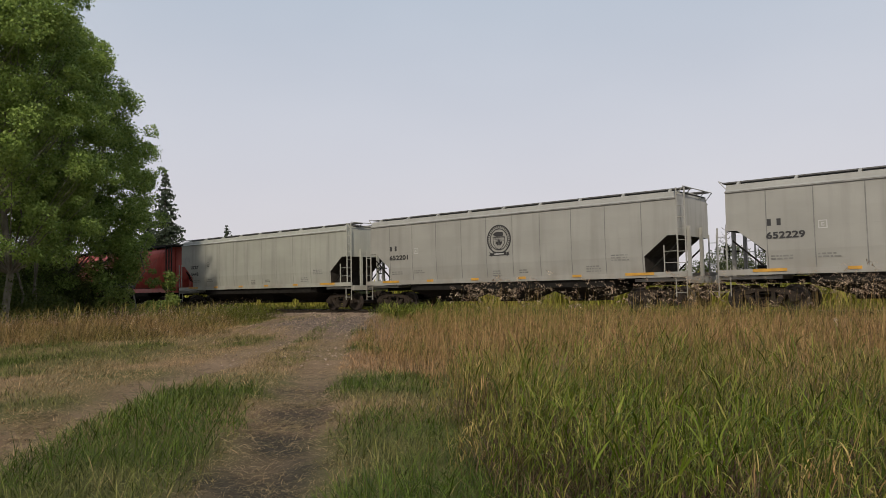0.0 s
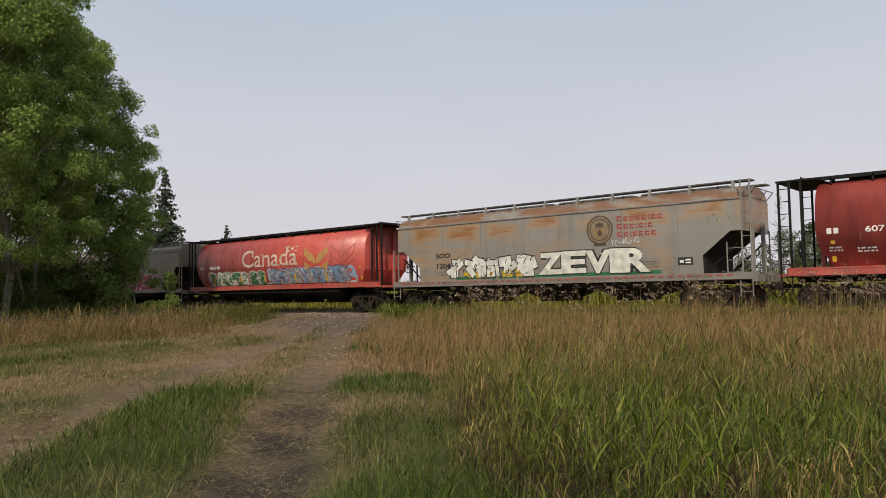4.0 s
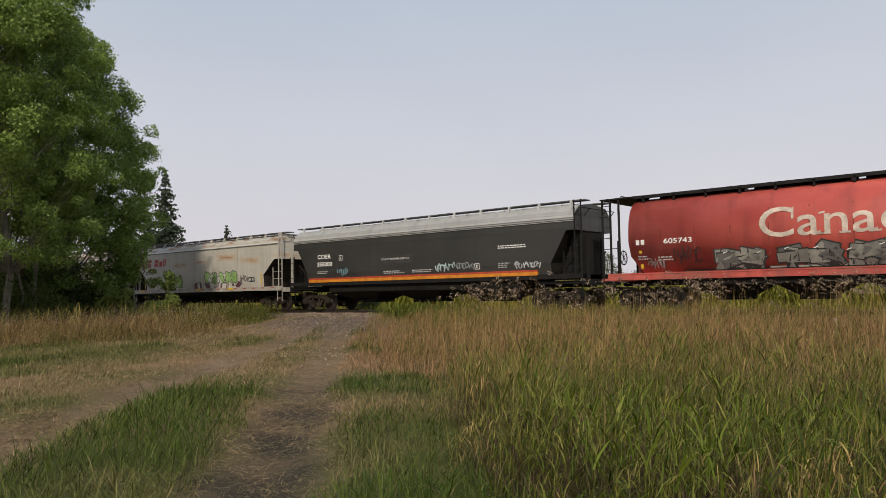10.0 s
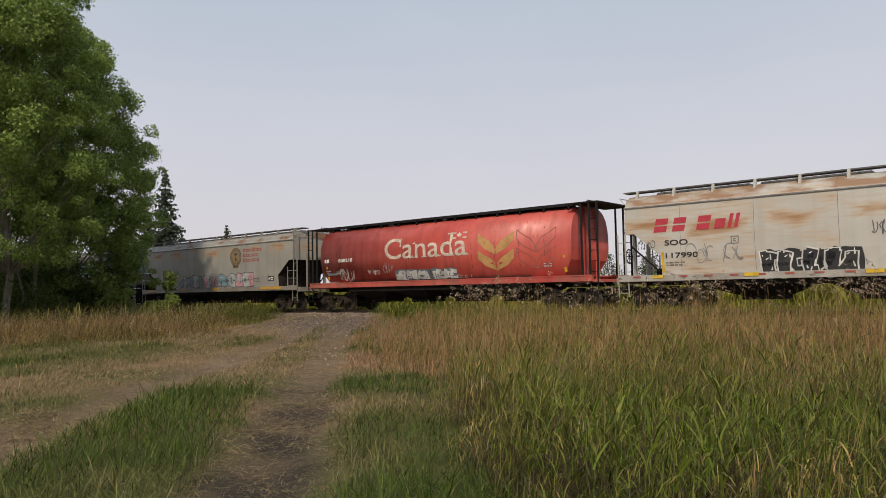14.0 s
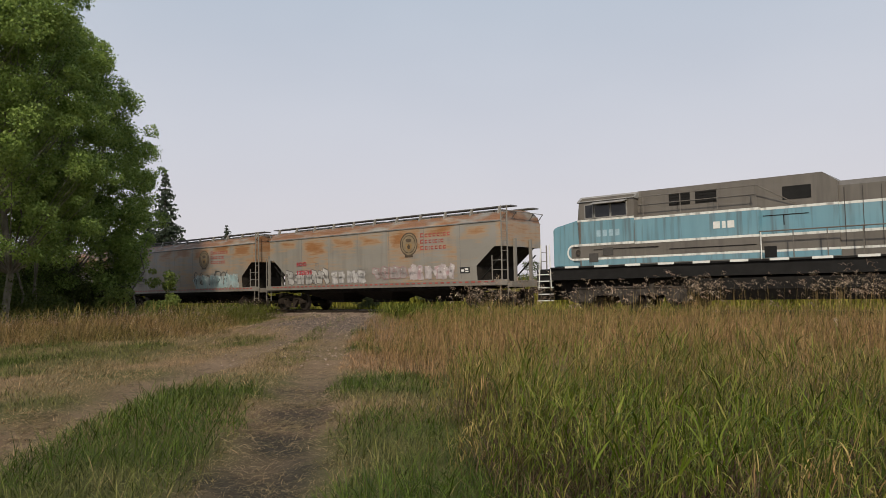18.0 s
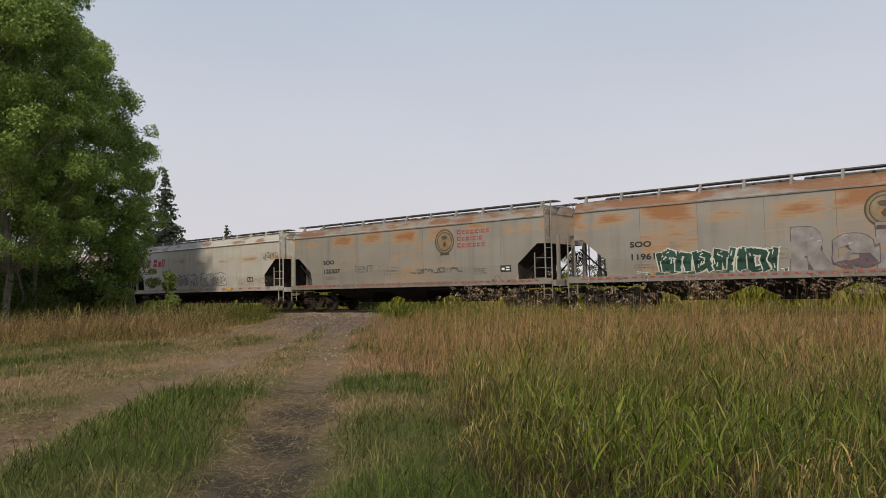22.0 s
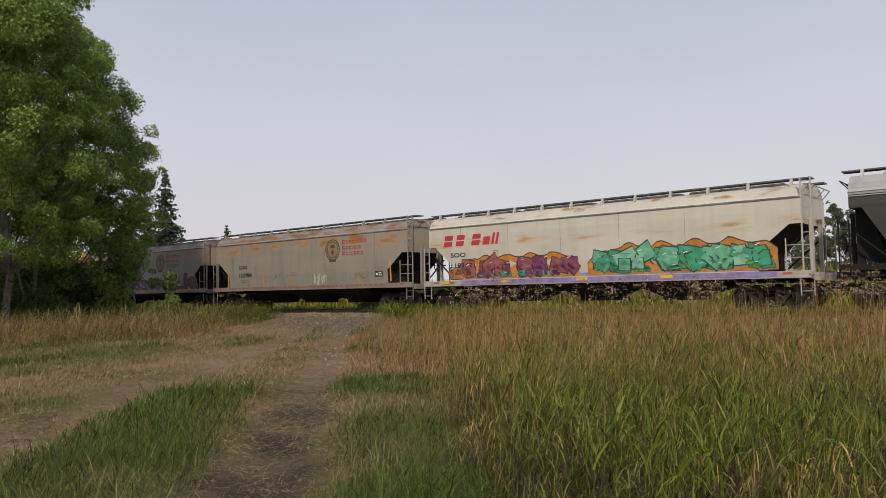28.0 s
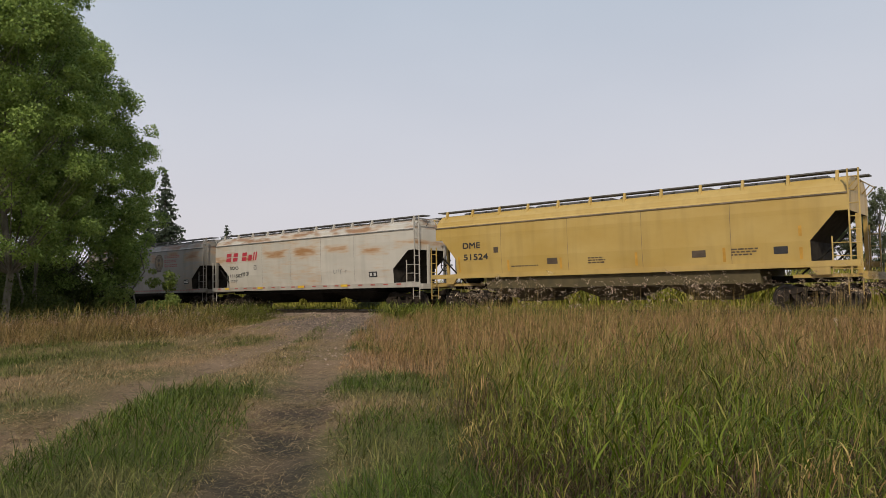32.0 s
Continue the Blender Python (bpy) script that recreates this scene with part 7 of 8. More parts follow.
    z = tz[k] + np.where(upright, 0.0, tall[k] * 0.55 * rng.random(n))
    h = np.where(upright, tall[k] * rng.uniform(0.35, 0.8, n), rng.uniform(0.10, 0.22, n))
    blades("dead_stalks", x, y, z, h, rng.uniform(0.003, 0.007, n), rng.random(n) ** 1.6, 0.6 * rng.random(n), DEAD, "dead brown stalks and curled leaves at the foot of the tall grass", 26, (60, 89), (2, 95), 0.4)

    # flowering stems with drooping heads, in loose clumps
    def stems(x, y):
        if not in_view(x, y) or y > 24.8:
            return 0.0
        d = math.hypot(x, y)
        return 0.0 if d < 9 else smooth(0.75, 1.0, rise(x, y)) * smooth(-0.05, 0.4, wave(x, y, 0.5, 31.0)) * (0.3 + 0.7 * smooth(12, 17, d))

    x, y = sample(rng, 6800, -24, 6, 5, 24.8, stems)
    z, d = height_many(x, y), np.hypot(x, y)
    n = len(x)
    hs = rng.uniform(1.22, 1.58, n) + rng.uniform(0.1, 0.32, n) * (rng.random(n) < 0.35)
    thin = np.where(d > 11, 1.4, 1)
    blades("grass_stems", x, y, z, hs, 0.005 * thin, rng.uniform(0.6, 1.0, n), rng.uniform(0, 0.7, n), FIELD, "thin reddish flowering grass stems standing above the meadow", 6, (84, 89), (2, 8), 1.0)
    k = 13
    f = np.linspace(0.0, 1.0, k)[None, :] + rng.uniform(-0.05, 0.05, (n, k))
    lean = rng.normal(0.2, 0.9, n)[:, None]
    sx = (x + 0.07 * hs)[:, None] + np.cos(lean) * 0.14 * f ** 2 + rng.normal(0, 0.014, (n, k))
    sy = y[:, None] + np.sin(lean) * 0.14 * f ** 2 + rng.normal(0, 0.014, (n, k))
    sz = (z + hs * 0.985)[:, None] + 0.13 * f - 0.17 * f ** 2.4
    blades("seed_heads", sx.ravel(), sy.ravel(), sz.ravel(), rng.uniform(0.04, 0.085, n * k), rng.uniform(0.008, 0.016, n * k) * np.repeat(thin, k), np.repeat(rng.uniform(0.1, 1, n), k), np.repeat(rng.uniform(0, 0.9, n), k), HEADS, "drooping brown and purplish seed heads of meadow grass", 7, (-20, 60), (20, 90), 0.6)

    # low grass: green verge and strip between the ruts, thin straw over the track
    def between(x, y):
        return right_of_road(x, y) < 0 and left_of_road(x, y) < 0

    def lush_at(x, y):
        a = smooth(1.9, 0.5, abs(right_of_road(x, y) - 1.7) + 0.5 * wave(x, y, 0.8, 47.0)) * smooth(11.0, 5.0, y + 2.0 * wave(x, y, 0.5, 48.0))
        b = smooth(0.30, 0.8, road_near(x, y) + 0.25 * wave(x, y, 1.4, 49.0)) * smooth(9.5, 4.6, y + 1.6 * wave(x, y, 0.7, 46.0)) if between(x, y) else 0.0
        return max(a, b)

    def low(x, y):
        if not in_view(x, y) or y > 25.0:
            return 0.0
        d = math.hypot(x, y)
        r = road_near(x, y)
        cover = smooth(0.25, 0.75, r + 0.35 * wave(x, y, 1.2, 41.0))
        away = 1.0 if d < 8 else 0.66 if d < 13 else 0.5
        return away * (0.2 + 0.25 * smooth(9, 13, y) + (0.8 - 0.25 * smooth(9, 13, y)) * cover) * (0.16 if y > 19.5 and r < 3.2 else 0.55 if y > 17 and r < 2.2 else 1.0) * (1.0 if rise(x, y) < 0.7 else 0.12) * (1.0 if in_meadow(x, y) < 0.5 else 0.1)

    x, y = sample(rng, 600000, -40, 1, 1.0, 25.0, low)
    z, d = height_many(x, y), np.hypot(x, y)
    patch = each(lambda a, b: wave(a, b, 0.45, 50.0) + 0.6 * wave(a, b, 1.6, 51.0), x, y)
    lush = np.clip(0.92 * each(lush_at, x, y) + 0.42 * patch, 0, 1)
    weedy = np.clip(each(lambda a, b: wave(a, b, 0.33, 55.0) + 0.4 * wave(a, b, 1.1, 56.0), x, y) * 1.6, 0, 0.6)
    dry = np.clip(0.97 - 0.98 * lush - 0.25 * patch - weedy, 0, 1) ** 1.6
    dry = np.where(rng.random(len(x)) < 0.03, np.clip(dry + 0.5, 0, 1), dry)
    rr = each(right_of_road, x, y)
    red = np.where((rr > 0) & (y > 11), rng.uniform(0.2, 0.9, len(x)), 0.12 * rng.random(len(x))) * (dry > 0.4)
    h = (0.06 + 0.25 * lush + 0.09 * np.clip(patch, 0, 1) + 0.16 * weedy + 0.05 * np.clip(d - 12, 0, 6) / 6 * (rng.random(len(x)) < 0.4) + 0.12 * ((rr > 0.4) & (y > 11))) * rng.uniform(0.55, 1.4, len(x))
    worn = each(lambda a, b: smooth(0.75, 0.35, road_near(a, b)), x, y)
    h = h * (1 - 0.6 * worn)
    w = rng.uniform(0.004, 0.008, len(x)) * np.where(d > 9, 1.5, 1.0)
    blades("low_grass", x, y, z, h, w, dry, red, LAWN, "short green and straw-coloured grass along the dirt track", 8, (50, 89), (15, 120), 0.25)

    # bleached straw lying on the worn track
    def straw_at(x, y):
        return smooth(1.2, 0.2, road_near(x, y)) * (1.0 if math.hypot(x, y) < 9 else 0.5) * (0.3 + smooth(-0.2, 0.3, wave(x, y, 0.7, 44.0))) * smooth(20.5, 17, y) * (0.35 + 0.65 * smooth(0.2, 0.9, rut_distance(x, y, RUT_B) + 0.1 * y - 0.4)) if in_view(x, y) else 0.0

    x, y = sample(rng, 230000, -30, 1, 1.0, 23, straw_at)
    nx, ny = sample(rng, 60000, -12, -2.5, 1.0, 8.5, lambda a, b: smooth(1.1, 0.3, road_near(a, b)) * (0.25 + 0.75 * smooth(-0.15, 0.25, wave(a, b, 0.9, 45.0))) if in_view(a, b) else 0.0)
    x, y = np.concatenate([x, nx]), np.concatenate([y, ny])
    blades("loose_straw", x, y, height_many(x, y) + 0.036, rng.uniform(0.05, 0.20, len(x)), rng.uniform(0.0025, 0.005, len(x)) * np.where(np.hypot(x, y) > 8, 2, 1), rng.uniform(0.5, 1.0, len(x)), 0.0, LAWN, "bleached straw lying on the worn dirt track", 18, (0, 24), (0, 45), 0.2)

    # the tall dry meadow on the other side of the farm track
    def meadow(x, y):
        if not in_view(x, y, 1.15) or y > 26.0:
            return 0.0
        g = in_meadow(x, y) + 0.9 * wave(x, y, 0.4, 61.0) + 0.5 * wave(x, y, 1.3, 62.0)
        return smooth(-0.2, 0.7, g) * (1.0 if g < 6 else 0.6)

    x, y = sample(rng, 170000, -62, -21, 3, 26.0, meadow)
    z = height_many(x, y)
    patch = each(lambda a, b: wave(a, b, 0.22, 70.0) + 0.6 * wave(a, b, 0.8, 71.0), x, y)
    rail = np.clip((y - 18.5) / 4.0, 0, 1)
    dry = np.clip(0.72 + 0.5 * patch - 0.85 * rail + rng.normal(0, 0.12, len(x)), 0, 1)
    low_part = rng.random(len(x))
    into = each(lambda a, b: 0.3 + 0.7 * smooth(0.0, 2.6, in_meadow(a, b) + 0.9 * wave(a, b, 0.4, 61.0)), x, y)
    h = (0.80 + 0.14 * patch) * rng.uniform(0.6, 1.2, len(x)) * into
    z = np.where(low_part < 0.5, z + h * 0.5 * rng.random(len(x)), z)
    h = np.where(low_part < 0.5, h * 0.55, h)
    blades("meadow_grass", x, y, z, h, rng.uniform(0.008, 0.016, len(x)), dry, np.clip(0.4 * patch + 0.3, 0, 0.8) * (dry > 0.4), MEADOW, "tall dry tan meadow grass beside the dirt track", 9, (60, 88), (5, 70), 0.5)

    # its drooping seed heads
    pick = rng.random(len(x)) < 0.08
    hx, hy = np.repeat(x[pick], 4), np.repeat(y[pick], 4)
    hn = len(hx)
    hz = np.repeat(height_many(x[pick], y[pick]) + (0.80 + 0.14 * patch[pick]) * into[pick] * rng.uniform(0.85, 1.2, int(pick.sum())), 4) + rng.uniform(-0.12, 0.06, hn)
    blades("meadow_seed_heads", hx + rng.normal(0, 0.03, hn), hy + rng.normal(0, 0.03, hn), hz, rng.uniform(0.04, 0.09, hn), rng.uniform(0.010, 0.018, hn), rng.random(hn), rng.uniform(0.1, 0.9, hn), HEADS, "brown seed heads over the dry meadow grass", 39, (0, 80), (20, 90), 0.6)

    # rank green weeds beside the rails, at both edges of the crossing
    def weeds(x, y):
        a = smooth(1.7, 0.6, math.hypot((x + 37.6) * 0.6, (y - 24.9) * 1.1)) + smooth(0.7, 0.3, math.hypot(x + 34.1, y - 25.1)) + smooth(2.6, 0.8, math.hypot((x + 20.6) * 0.6, (y - 24.2) * 1.1))
        return min(1.0, a) * (0.3 + 0.7 * smooth(-0.2, 0.2, wave(x, y, 1.1, 66.0)))

    x, y = sample(rng, 60000, -43, -13, 21, 26.2, weeds)
    blades("green_weeds", x, y, height_many(x, y) + rng.uniform(0, 0.45, len(x)), rng.uniform(0.25, 0.55, len(x)), rng.uniform(0.014, 0.03, len(x)), rng.uniform(0.0, 0.3, len(x)), 0.0, FIELD, "rank green weeds beside the ballast", 19, (45, 88), (10, 90), 0.3, "weeds")
    # tall weed stalks at the foot of the grove
    x, y = sample(rng, 1500, -62, -30, 8, 24, lambda a, b: smooth(32, 35, math.hypot(a, b)) * smooth(41, 38, math.hypot(a, b)) * (1.0 if in_view(a, b) and a * 0.766 + b * 0.643 < -11 else 0.0))
    kk = np.repeat(np.arange(len(x)), 9)
    blades("weed_stalks", x[kk] + rng.normal(0, 0.10, len(kk)), y[kk] + rng.normal(0, 0.10, len(kk)), height_many(x, y)[kk] + rng.uniform(0.0, 0.9, len(kk)), rng.uniform(0.3, 0.6, len(kk)), rng.uniform(0.012, 0.028, len(kk)), rng.uniform(0.2, 0.75, len(kk)), 0.1, FIELD, "tall pale weeds standing along the foot of the grove", 29, (55, 89), (5, 60), 0.2, "weeds")

    # rough grass beyond the rails
    def beyond(x, y):
        return smooth(TRACK_Y + 2.4, TRACK_Y + 3.6, y) if in_view(x, y, 1.15) else 0.0

    x, y = sample(rng, 62000, -95, 6, TRACK_Y + 2.0, TRACK_Y + 18, beyond)
    z = height_many(x, y)
    patch = each(lambda a, b: wave(a, b, 0.18, 80.0) + 0.5 * wave(a, b, 0.7, 81.0), x, y)
    blades("trackside_grass", x, y, z, np.where(y < TRACK_Y + 7.0, 0.45, 1.55 + 0.4 * patch) * rng.uniform(0.6, 1.25, len(x)), rng.uniform(0.045, 0.085, len(x)), np.clip(0.35 + 0.3 * patch, 0, 1), 0.0, BANK, "yellowish green grass beyond the railway", 10, (60, 88), (5, 60), 0.3)


build_grass()


# ---- trees ----
def leaf_material(name, dark, lite):
    m, n, l, b = nodes(name)
    g = n.new("ShaderNodeNewGeometry")
    big = noise_node(n, l, 0.7, 3)
    c = mix(n, l, g.outputs["Random Per Island"], dark, lite)
    c = mix(n, l, band(n, l, big.outputs["Fac"], 0.4, 0.65, 0.0, 0.5), c, lite)
    l.new(c, b.inputs["Base Color"])
    b.inputs["Roughness"].default_value = 0.5
    b.inputs["Specular IOR Level"].default_value = 0.2
    tr = n.new("ShaderNodeBsdfTranslucent")
    l.new(c, tr.inputs["Color"])
    sh = n.new("ShaderNodeMixShader")
    sh.inputs[0].default_value = 0.38
    l.new(b.outputs[0], sh.inputs[1])
    l.new(tr.outputs[0], sh.inputs[2])
    l.new(sh.outputs[0], n["Material Output"].inputs["Surface"])
    return m


POPLAR = leaf_material("poplar_leaves", (0.080, 0.140, 0.030), (0.265, 0.355, 0.086))
SHOOTS = leaf_material("young_poplar_leaves", (0.060, 0.095, 0.022), (0.200, 0.250, 0.060))
# leaf colour kept low so undergrowth reads as shaded by the crowns
SHRUB = leaf_material("shrub_leaves", (0.032, 0.052, 0.013), (0.100, 0.128, 0.032))
NEEDLE = leaf_material("spruce_needles", (0.034, 0.050, 0.034), (0.088, 0.110, 0.070))
WILLOW = leaf_material("willow_leaves", (0.050, 0.066, 0.034), (0.150, 0.172, 0.088))
PALEBARK = plain("pale_poplar_bark", (0.15, 0.14, 0.11), 0.9, 0, 0.4, 3)
DARKBARK = plain("dark_bark", (0.07, 0.055, 0.045), 0.95, 0, 0.4, 3)


def leaves(name, centres, radii, count, size, material, parent, seed, flat=0.75):
    """Leaves thrown round clump centres, thickest on each clump's skin."""
    rng = np.random.default_rng(seed)
    c, r = np.asarray(centres), np.asarray(radii)
    p = r ** 2 / (r ** 2).sum()
    k = rng.choice(len(c), count, p=p)
    d = rng.normal(size=(count, 3))
    d /= np.linalg.norm(d, axis=1)[:, None]
    rad = r[k] * rng.uniform(0.25, 1.0, count) ** 0.5 * rng.uniform(0.85, 1.22, count)
    pos = c[k] + d * rad[:, None] * np.array([1, 1, flat])
    u = rng.normal(size=(count, 3))
    u /= np.linalg.norm(u, axis=1)[:, None]
    up = d * 0.6 + rng.normal(size=(count, 3)) * 0.6
    v = np.cross(u, up)
    v /= np.linalg.norm(v, axis=1)[:, None] + 1e-9
    s = size * rng.uniform(0.6, 1.3, count)[:, None]
    quad = np.stack([pos - u * s * 0.6, pos - v * s * 0.42 + u * s * 0.05, pos + u * s * 0.6, pos + v * s * 0.42 + u * s * 0.05], 1)
    f = (np.arange(count) * 4)[:, None] + np.array([[0, 1, 2, 3]])
    ob = bulk(name, quad.reshape(-1, 3), f, np.zeros((0, 3), dtype=np.int32), {}, material, None)
    ob.parent = parent
    return ob


def poplar(x, y, tall, spread, crown_from, label, seed, count, leaf=0.105, bark=None, shape=None, clumps=70, tight=0.30, flat=0.75, foliage=None):
    """A poplar: tapered trunk, rising limbs and a ragged crown of clumps."""
    rng = random.Random(seed)
    z0 = height(x, y) - 0.1
    tree = tagged(new("poplar_tree"), label, "tree")
    tree.location = (x, y, z0)
    bm = bmesh.new()
    p, r = Vector((0, 0, 0)), 0.0075 * tall + 0.03
    path = [p.copy()]
    for i in range(7):
        q = p + Vector((rng.uniform(-0.25, 0.25), rng.uniform(-0.25, 0.25), tall * 0.92 / 7))
        rod(bm, p, q, r, 8, r * 0.83)
        p, r = q, r * 0.83
        path.append(p.copy())
    cs, rs = [], []
    for i in range(clumps):
        f = crown_from + (1 - crown_from) * rng.random() ** 0.85
        env = shape(f) if shape else math.sin(math.pi * min(1, 0.14 + 0.86 * (f - crown_from) / (1 - crown_from))) ** 0.7
        a = rng.uniform(0, 2 * math.pi)
        d = spread * env * rng.uniform(0.35, 1.0) ** 0.6
        c = Vector((math.cos(a) * d, math.sin(a) * d, f * tall))
        cs.append(c)
        rs.append(rng.uniform(0.45, 1.0) * spread * tight * (0.6 + 0.5 * env))
        if i % 3 == 0 and f > 0.2:
            s = path[min(6, max(1, int((f - 0.12) * 7)))]
            rod(bm, s, s.lerp(c, 0.55) + Vector((0, 0, 0.2)), 0.035, 5, 0.02)
            rod(bm, s.lerp(c, 0.55) + Vector((0, 0, 0.2)), c, 0.02, 5, 0.008)
    for i in range(clumps // 8):
        # stray sprays that stick out of the crown
        f, a = rng.uniform(crown_from, 0.97), rng.uniform(0, 2 * math.pi)
        d = spread * (shape(f) if shape else 0.8) * rng.uniform(0.98, 1.1)
        c = Vector((math.cos(a) * d, math.sin(a) * d, f * tall + rng.uniform(0, 0.5)))
        cs.append(c)
        rs.append(rng.uniform(0.06, 0.11) * spread)
        s = path[min(6, max(1, int((f - 0.08) * 7)))]
        rod(bm, s, c, 0.022, 5, 0.006)
    part("trunk", fix(bm), bark or PALEBARK, tree)
    leaves("crown", cs, rs, count, leaf, foliage or POPLAR, tree, seed, flat)
    return tree


def shrub(x, y, tall, wide, label, seed, count, leaf=0.09, material=None, clumps=22):
    rng = random.Random(seed)
    bush = tagged(new("shrub"), label, "shrub")
    bush.location = (x, y, height(x, y) - 0.05)
    bm = bmesh.new()
    cs, rs = [], []
    for i in range(clumps):
        a, d = rng.uniform(0, 6.283), wide * rng.random() ** 0.6
        c = Vector((math.cos(a) * d, math.sin(a) * d, tall * rng.uniform(0.25, 0.95) * (1 - 0.35 * (d / wide) ** 2)))
        cs.append(c)
        rs.append(rng.uniform(0.18, 0.34) * min(tall, wide * 1.4))
        if i % 2 == 0:
            rod(bm, (c.x * 0.15, c.y * 0.15, 0), c, 0.03, 5, 0.008)
    part("stem", fix(bm), DARKBARK, bush)
    leaves("foliage", cs, rs, count, leaf, material or SHRUB, bush, seed)
    return bush


def spruce(x, y, tall, wide, label, seed, whorls=34):
    rng = random.Random(seed)
    tree = tagged(new("spruce_tree"), label, "tree")
    tree.location = (x, y, height(x, y) - 0.1)
    bm = bmesh.new()
    rod(bm, (0, 0, 0), (0, 0, tall * 0.98), 0.014 * tall, 8, 0.015)
    part("trunk", fix(bm), DARKBARK, tree)
    cs, rs = [], []
    for i in range(whorls):
        f = 0.1 + 0.88 * i / (whorls - 1)
        reach = wide * (1 - f) ** 0.8 + 0.05
        for k in range(max(4, int(10 * (1 - f)) + 3)):
            a = rng.uniform(0, 6.283)
            rr = reach * rng.uniform(0.75, 1.15)
            for s in (0.3, 0.6, 0.95):
                cs.append(Vector((math.cos(a) * rr * s, math.sin(a) * rr * s, f * tall - 0.35 * rr * s + rng.uniform(-0.1, 0.1))))
                rs.append(0.13 + 0.24 * reach * (1 - 0.5 * s))
    leaves("crown", cs, rs, 19000, 0.22, NEEDLE, tree, seed, 0.5)
    return tree


def at(px_right, dist):
    """A spot on the plan: so far to the right of the middle of the view (as a slope), at a distance."""
    fx, fy = -math.sin(YAW), math.cos(YAW)
    x, y = fx + math.cos(YAW) * px_right, fy + math.sin(YAW) * px_right
    k = dist / math.hypot(x, y)
    return x * k, y * k


GROVE = "leafy green poplar in the grove beside the railway"


def taper(f):
    return min(1.0, 2.2 * (1 - f) ** 0.7)


def hang(f):
    """A crown that overhangs its foot."""
    return min(0.42 + 1.6 * f, 1.0, 1.8 * (1 - f) ** 0.7)


poplar(*at(-0.705, 35), 24, 4.8, 0.27, GROVE, 1, 120000, clumps=400, shape=hang, tight=0.165, flat=0.75)
poplar(*at(-0.600, 38), 20.5, 4.6, 0.16, GROVE, 2, 130000, clumps=400, shape=hang, tight=0.165, flat=0.75)
poplar(*at(-0.515, 46), 17.4, 4.9, 0.10, GROVE, 3, 112000, clumps=300, shape=hang, tight=0.175, flat=0.75)
poplar(*at(-0.456, 50), 12.8, 2.6, 0.34, "smaller poplar on the edge of the grove", 4, 27000, clumps=80, shape=taper, tight=0.22, flat=0.9)
poplar(*at(-0.630, 47), 17, 5.0, 0.03, GROVE, 5, 28000, clumps=120, shape=taper)
poplar(*at(-0.560, 50), 14, 4.0, 0.03, GROVE, 6, 26000, clumps=110, shape=taper)
for i, (s, d, t, w, n, k) in enumerate(((-0.62, 39, 2.6, 1.9, 8000, 40), (-0.572, 40.5, 2.3, 1.7, 7000, 40), (-0.64, 42, 3.4, 2.2, 8000, 40), (-0.59, 43, 3.6, 2.0, 8000, 40), (-0.54, 44, 3.4, 1.9, 8000, 40), (-0.50, 45, 3.0, 1.6, 6000, 34), (-0.385, 41, 3.2, 0.8, 3600, 22), (-0.44, 42, 2.6, 1.0, 2600, 20), (-0.61, 47, 4.6, 3.0, 11000, 34), (-0.555, 48, 4.6, 2.6, 10000, 34), (-0.47, 47, 3.6, 1.5, 3600, 24), (-0.50, 49, 4.6, 2.2, 8000, 34))):
    young = d < 43 and s > -0.5
    shrub(*at(s, d), t, w, "young green poplar shoots at the edge of the grove" if young else "dark green undergrowth shrub below the poplars", 30 + i, n, clumps=k, material=SHOOTS if young else None)
for i, (s, d, t) in enumerate(((-0.555, 41, 10), (-0.548, 40.5, 10), (-0.582, 39.5, 9), (-0.50, 44, 8), (-0.43, 46, 5))):
    rng_t = random.Random(900 + i)
    x, y = at(s, d)
    sap = tagged(new("poplar_sapling"), "slender pale stem at the edge of the grove", "tree")
    sap.location = (x, y, height(x, y) - 0.1)
    bm = bmesh.new()
    p = Vector((0, 0, 0))
    for k in range(5):
        q = p + Vector((rng_t.uniform(-0.55, 0.55), rng_t.uniform(-0.5, 0.5), t / 5))
        rod(bm, p, q, 0.060 - 0.009 * k, 7, 0.051 - 0.009 * k)
        p = q
    part("trunk", fix(bm), PALEBARK, sap)
    leaves("crown", [Vector((rng_t.uniform(-1, 1), rng_t.uniform(-1, 1), t * f)) for f in (0.55, 0.7, 0.8, 0.9, 1.0)], [0.8, 0.9, 0.9, 0.8, 0.6], 3500, 0.13, POPLAR, sap, 950 + i)
spruce(*at(-0.379, 76), 13.4, 2.9, "tall dark spruce beyond the railway", 41)
spruce(*at(-0.401, 80), 9.3, 3.0, "dark spruce beyond the railway", 42)
spruce(*at(-0.295, 120), 12.2, 3.4, "distant spruce top showing over the train", 43, 30)
spruce(*at(-0.282, 126), 10.6, 3.0, "distant spruce top showing over the train", 44, 28)
FARSIDE = "bushy grey-green young poplar beyond the railway"


def bushy(f):
    return min(0.75 + f, 1.0, 1.5 * (1 - f) ** 0.6)


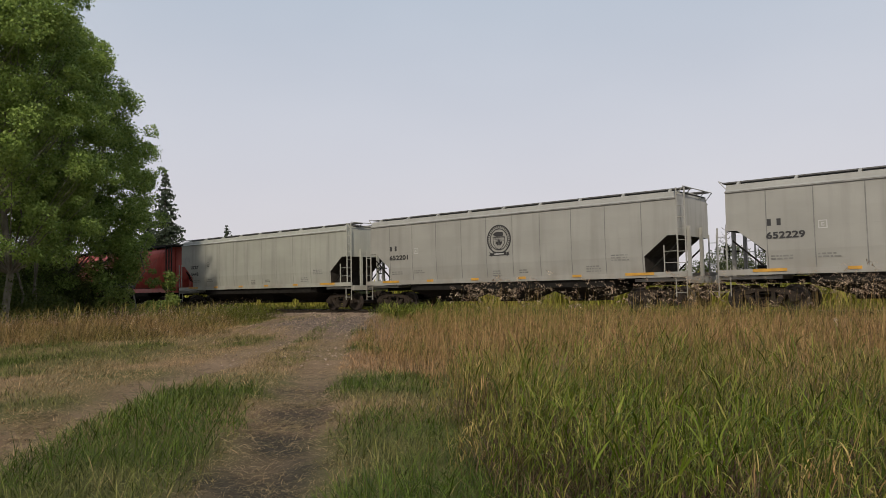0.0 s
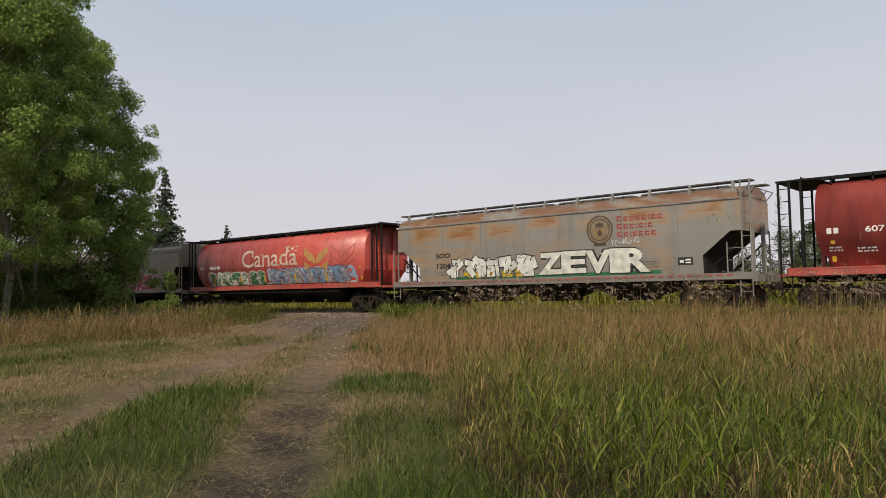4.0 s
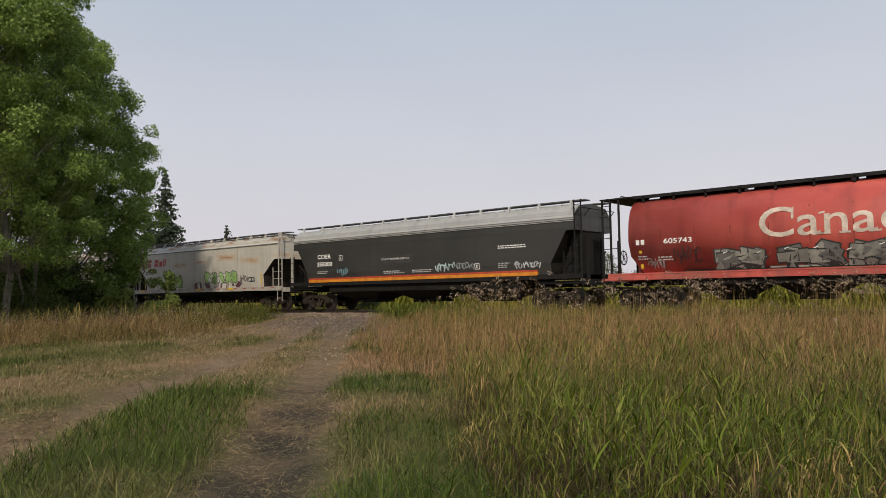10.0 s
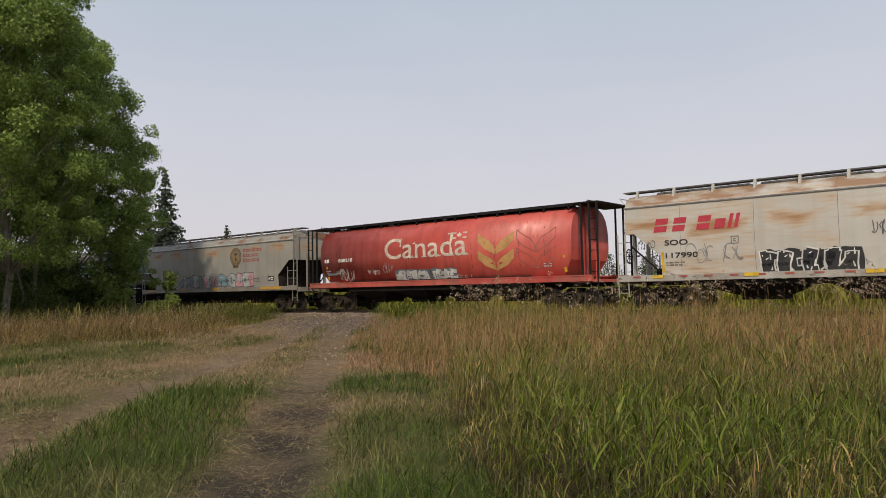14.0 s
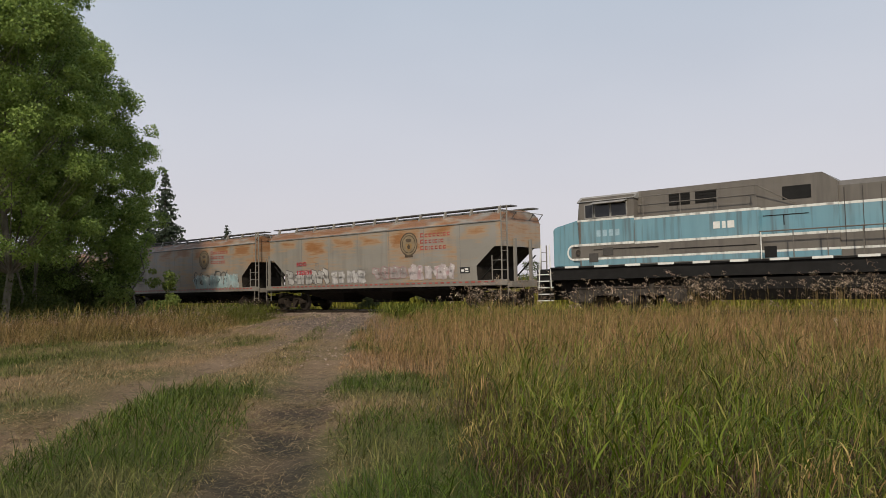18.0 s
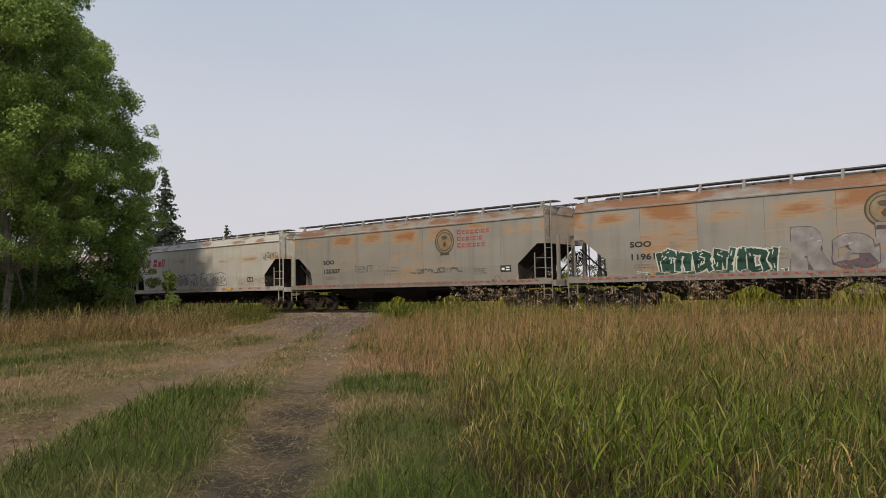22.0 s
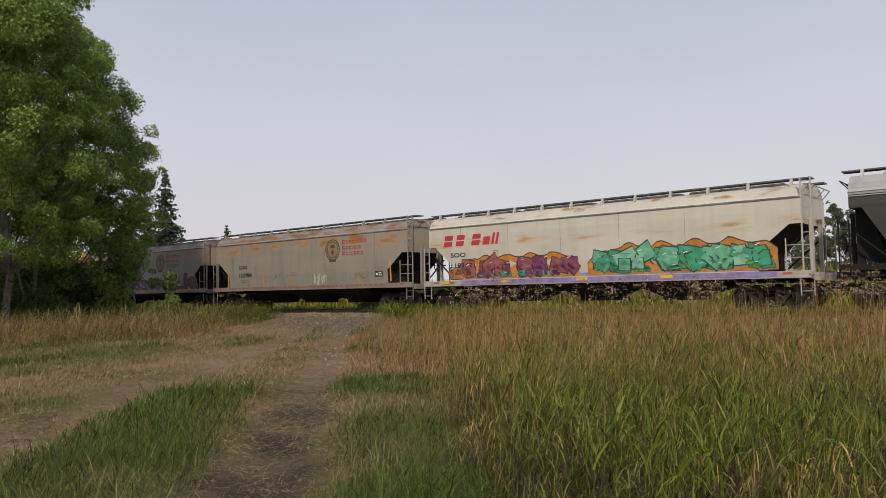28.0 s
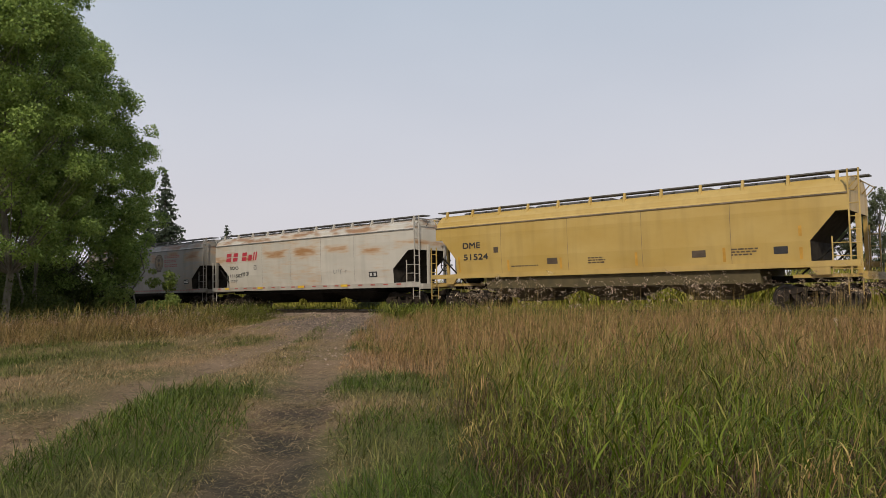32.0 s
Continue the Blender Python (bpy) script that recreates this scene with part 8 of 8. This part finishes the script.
for i, (s, d, t, w) in enumerate(((0.60, 52, 6.9, 1.5), (0.57, 54, 6.7, 1.4), (0.535, 55, 6.2, 1.3), (0.505, 52, 4.8, 1.3), (0.635, 53, 7.0, 1.5))):
    poplar(*at(s, d), t, w, 0.06, FARSIDE, 50 + i, 15000, 0.085, clumps=80, tight=0.28, foliage=WILLOW, shape=bushy)
for i, (s, d, t, w) in enumerate(((0.47, 44, 3.4, 1.3), (0.43, 44, 2.7, 1.2), (0.385, 44, 2.9, 1.2), (0.35, 45, 2.4, 1.1), (0.29, 44, 2.2, 1.2), (0.23, 44, 2.3, 1.2), (0.18, 45, 2.7, 1.1), (0.12, 45, 2.0, 1.1), (0.05, 46, 1.5, 1.0), (-0.02, 46, 1.2, 0.9), (-0.10, 48, 1.0, 0.9))):
    shrub(*at(s, d), t + 0.7, w, "grey-green shrub in the rough grass beyond the railway", 70 + i, 4000, 0.085, WILLOW)


def bare_tree(x, y, tall, label, seed):
    """A dead, leafless young tree."""
    rng = random.Random(seed)
    tree = tagged(new("dead_tree"), label, "tree")
    tree.location = (x, y, height(x, y) - 0.1)
    bm = bmesh.new()
    rod(bm, (0, 0, 0), (0.1, 0, tall), 0.06, 7, 0.012)
    for i in range(34):
        f = rng.uniform(0.25, 0.97)
        a, r = rng.uniform(0, 6.28), (0.25 + 0.9 * (1 - f)) * rng.uniform(0.5, 1.0)
        p = Vector((0.1 * f, 0, tall * f))
        q = p + Vector((math.cos(a) * r, math.sin(a) * r, rng.uniform(-0.1, 0.35)))
        rod(bm, p, q, 0.018, 5, 0.006)
        for _ in range(2):
            rod(bm, p.lerp(q, 0.6), q + Vector((rng.uniform(-0.2, 0.2), rng.uniform(-0.2, 0.2), rng.uniform(-0.1, 0.25))), 0.009, 4, 0.004)
    part("trunk", fix(bm), DARKBARK, tree)


bare_tree(*at(0.458, 47), 6.2, "dead leafless sapling beyond the railway", 91)
bare_tree(*at(0.384, 48), 4.6, "dead leafless sapling beyond the railway", 92)


# ---- what moves ----
def motions():
    for car, mid in TRAIN:
        walk(car, [(t, pose(mid + travelled(t), TRACK_Y, 0)) for t in [float(i) for i in range(0, 33)]])
    # every wheelset rolls with the train; they share one turning path
    for wheels, radius in ((WHEELSETS, 0.457), (ENGINE_WHEELS, 0.533)):
        lead = wheels[0]
        walk(lead, [(i / 30, Matrix.Rotation(travelled(i / 30) / radius, 4, "Y")) for i in range(961)])
        for w in wheels[1:]:
            w.rotation_mode = "QUATERNION"
            keys = w.animation_data_create()
            keys.action = lead.animation_data.action
            keys.action_slot = lead.animation_data.action_slot


motions()
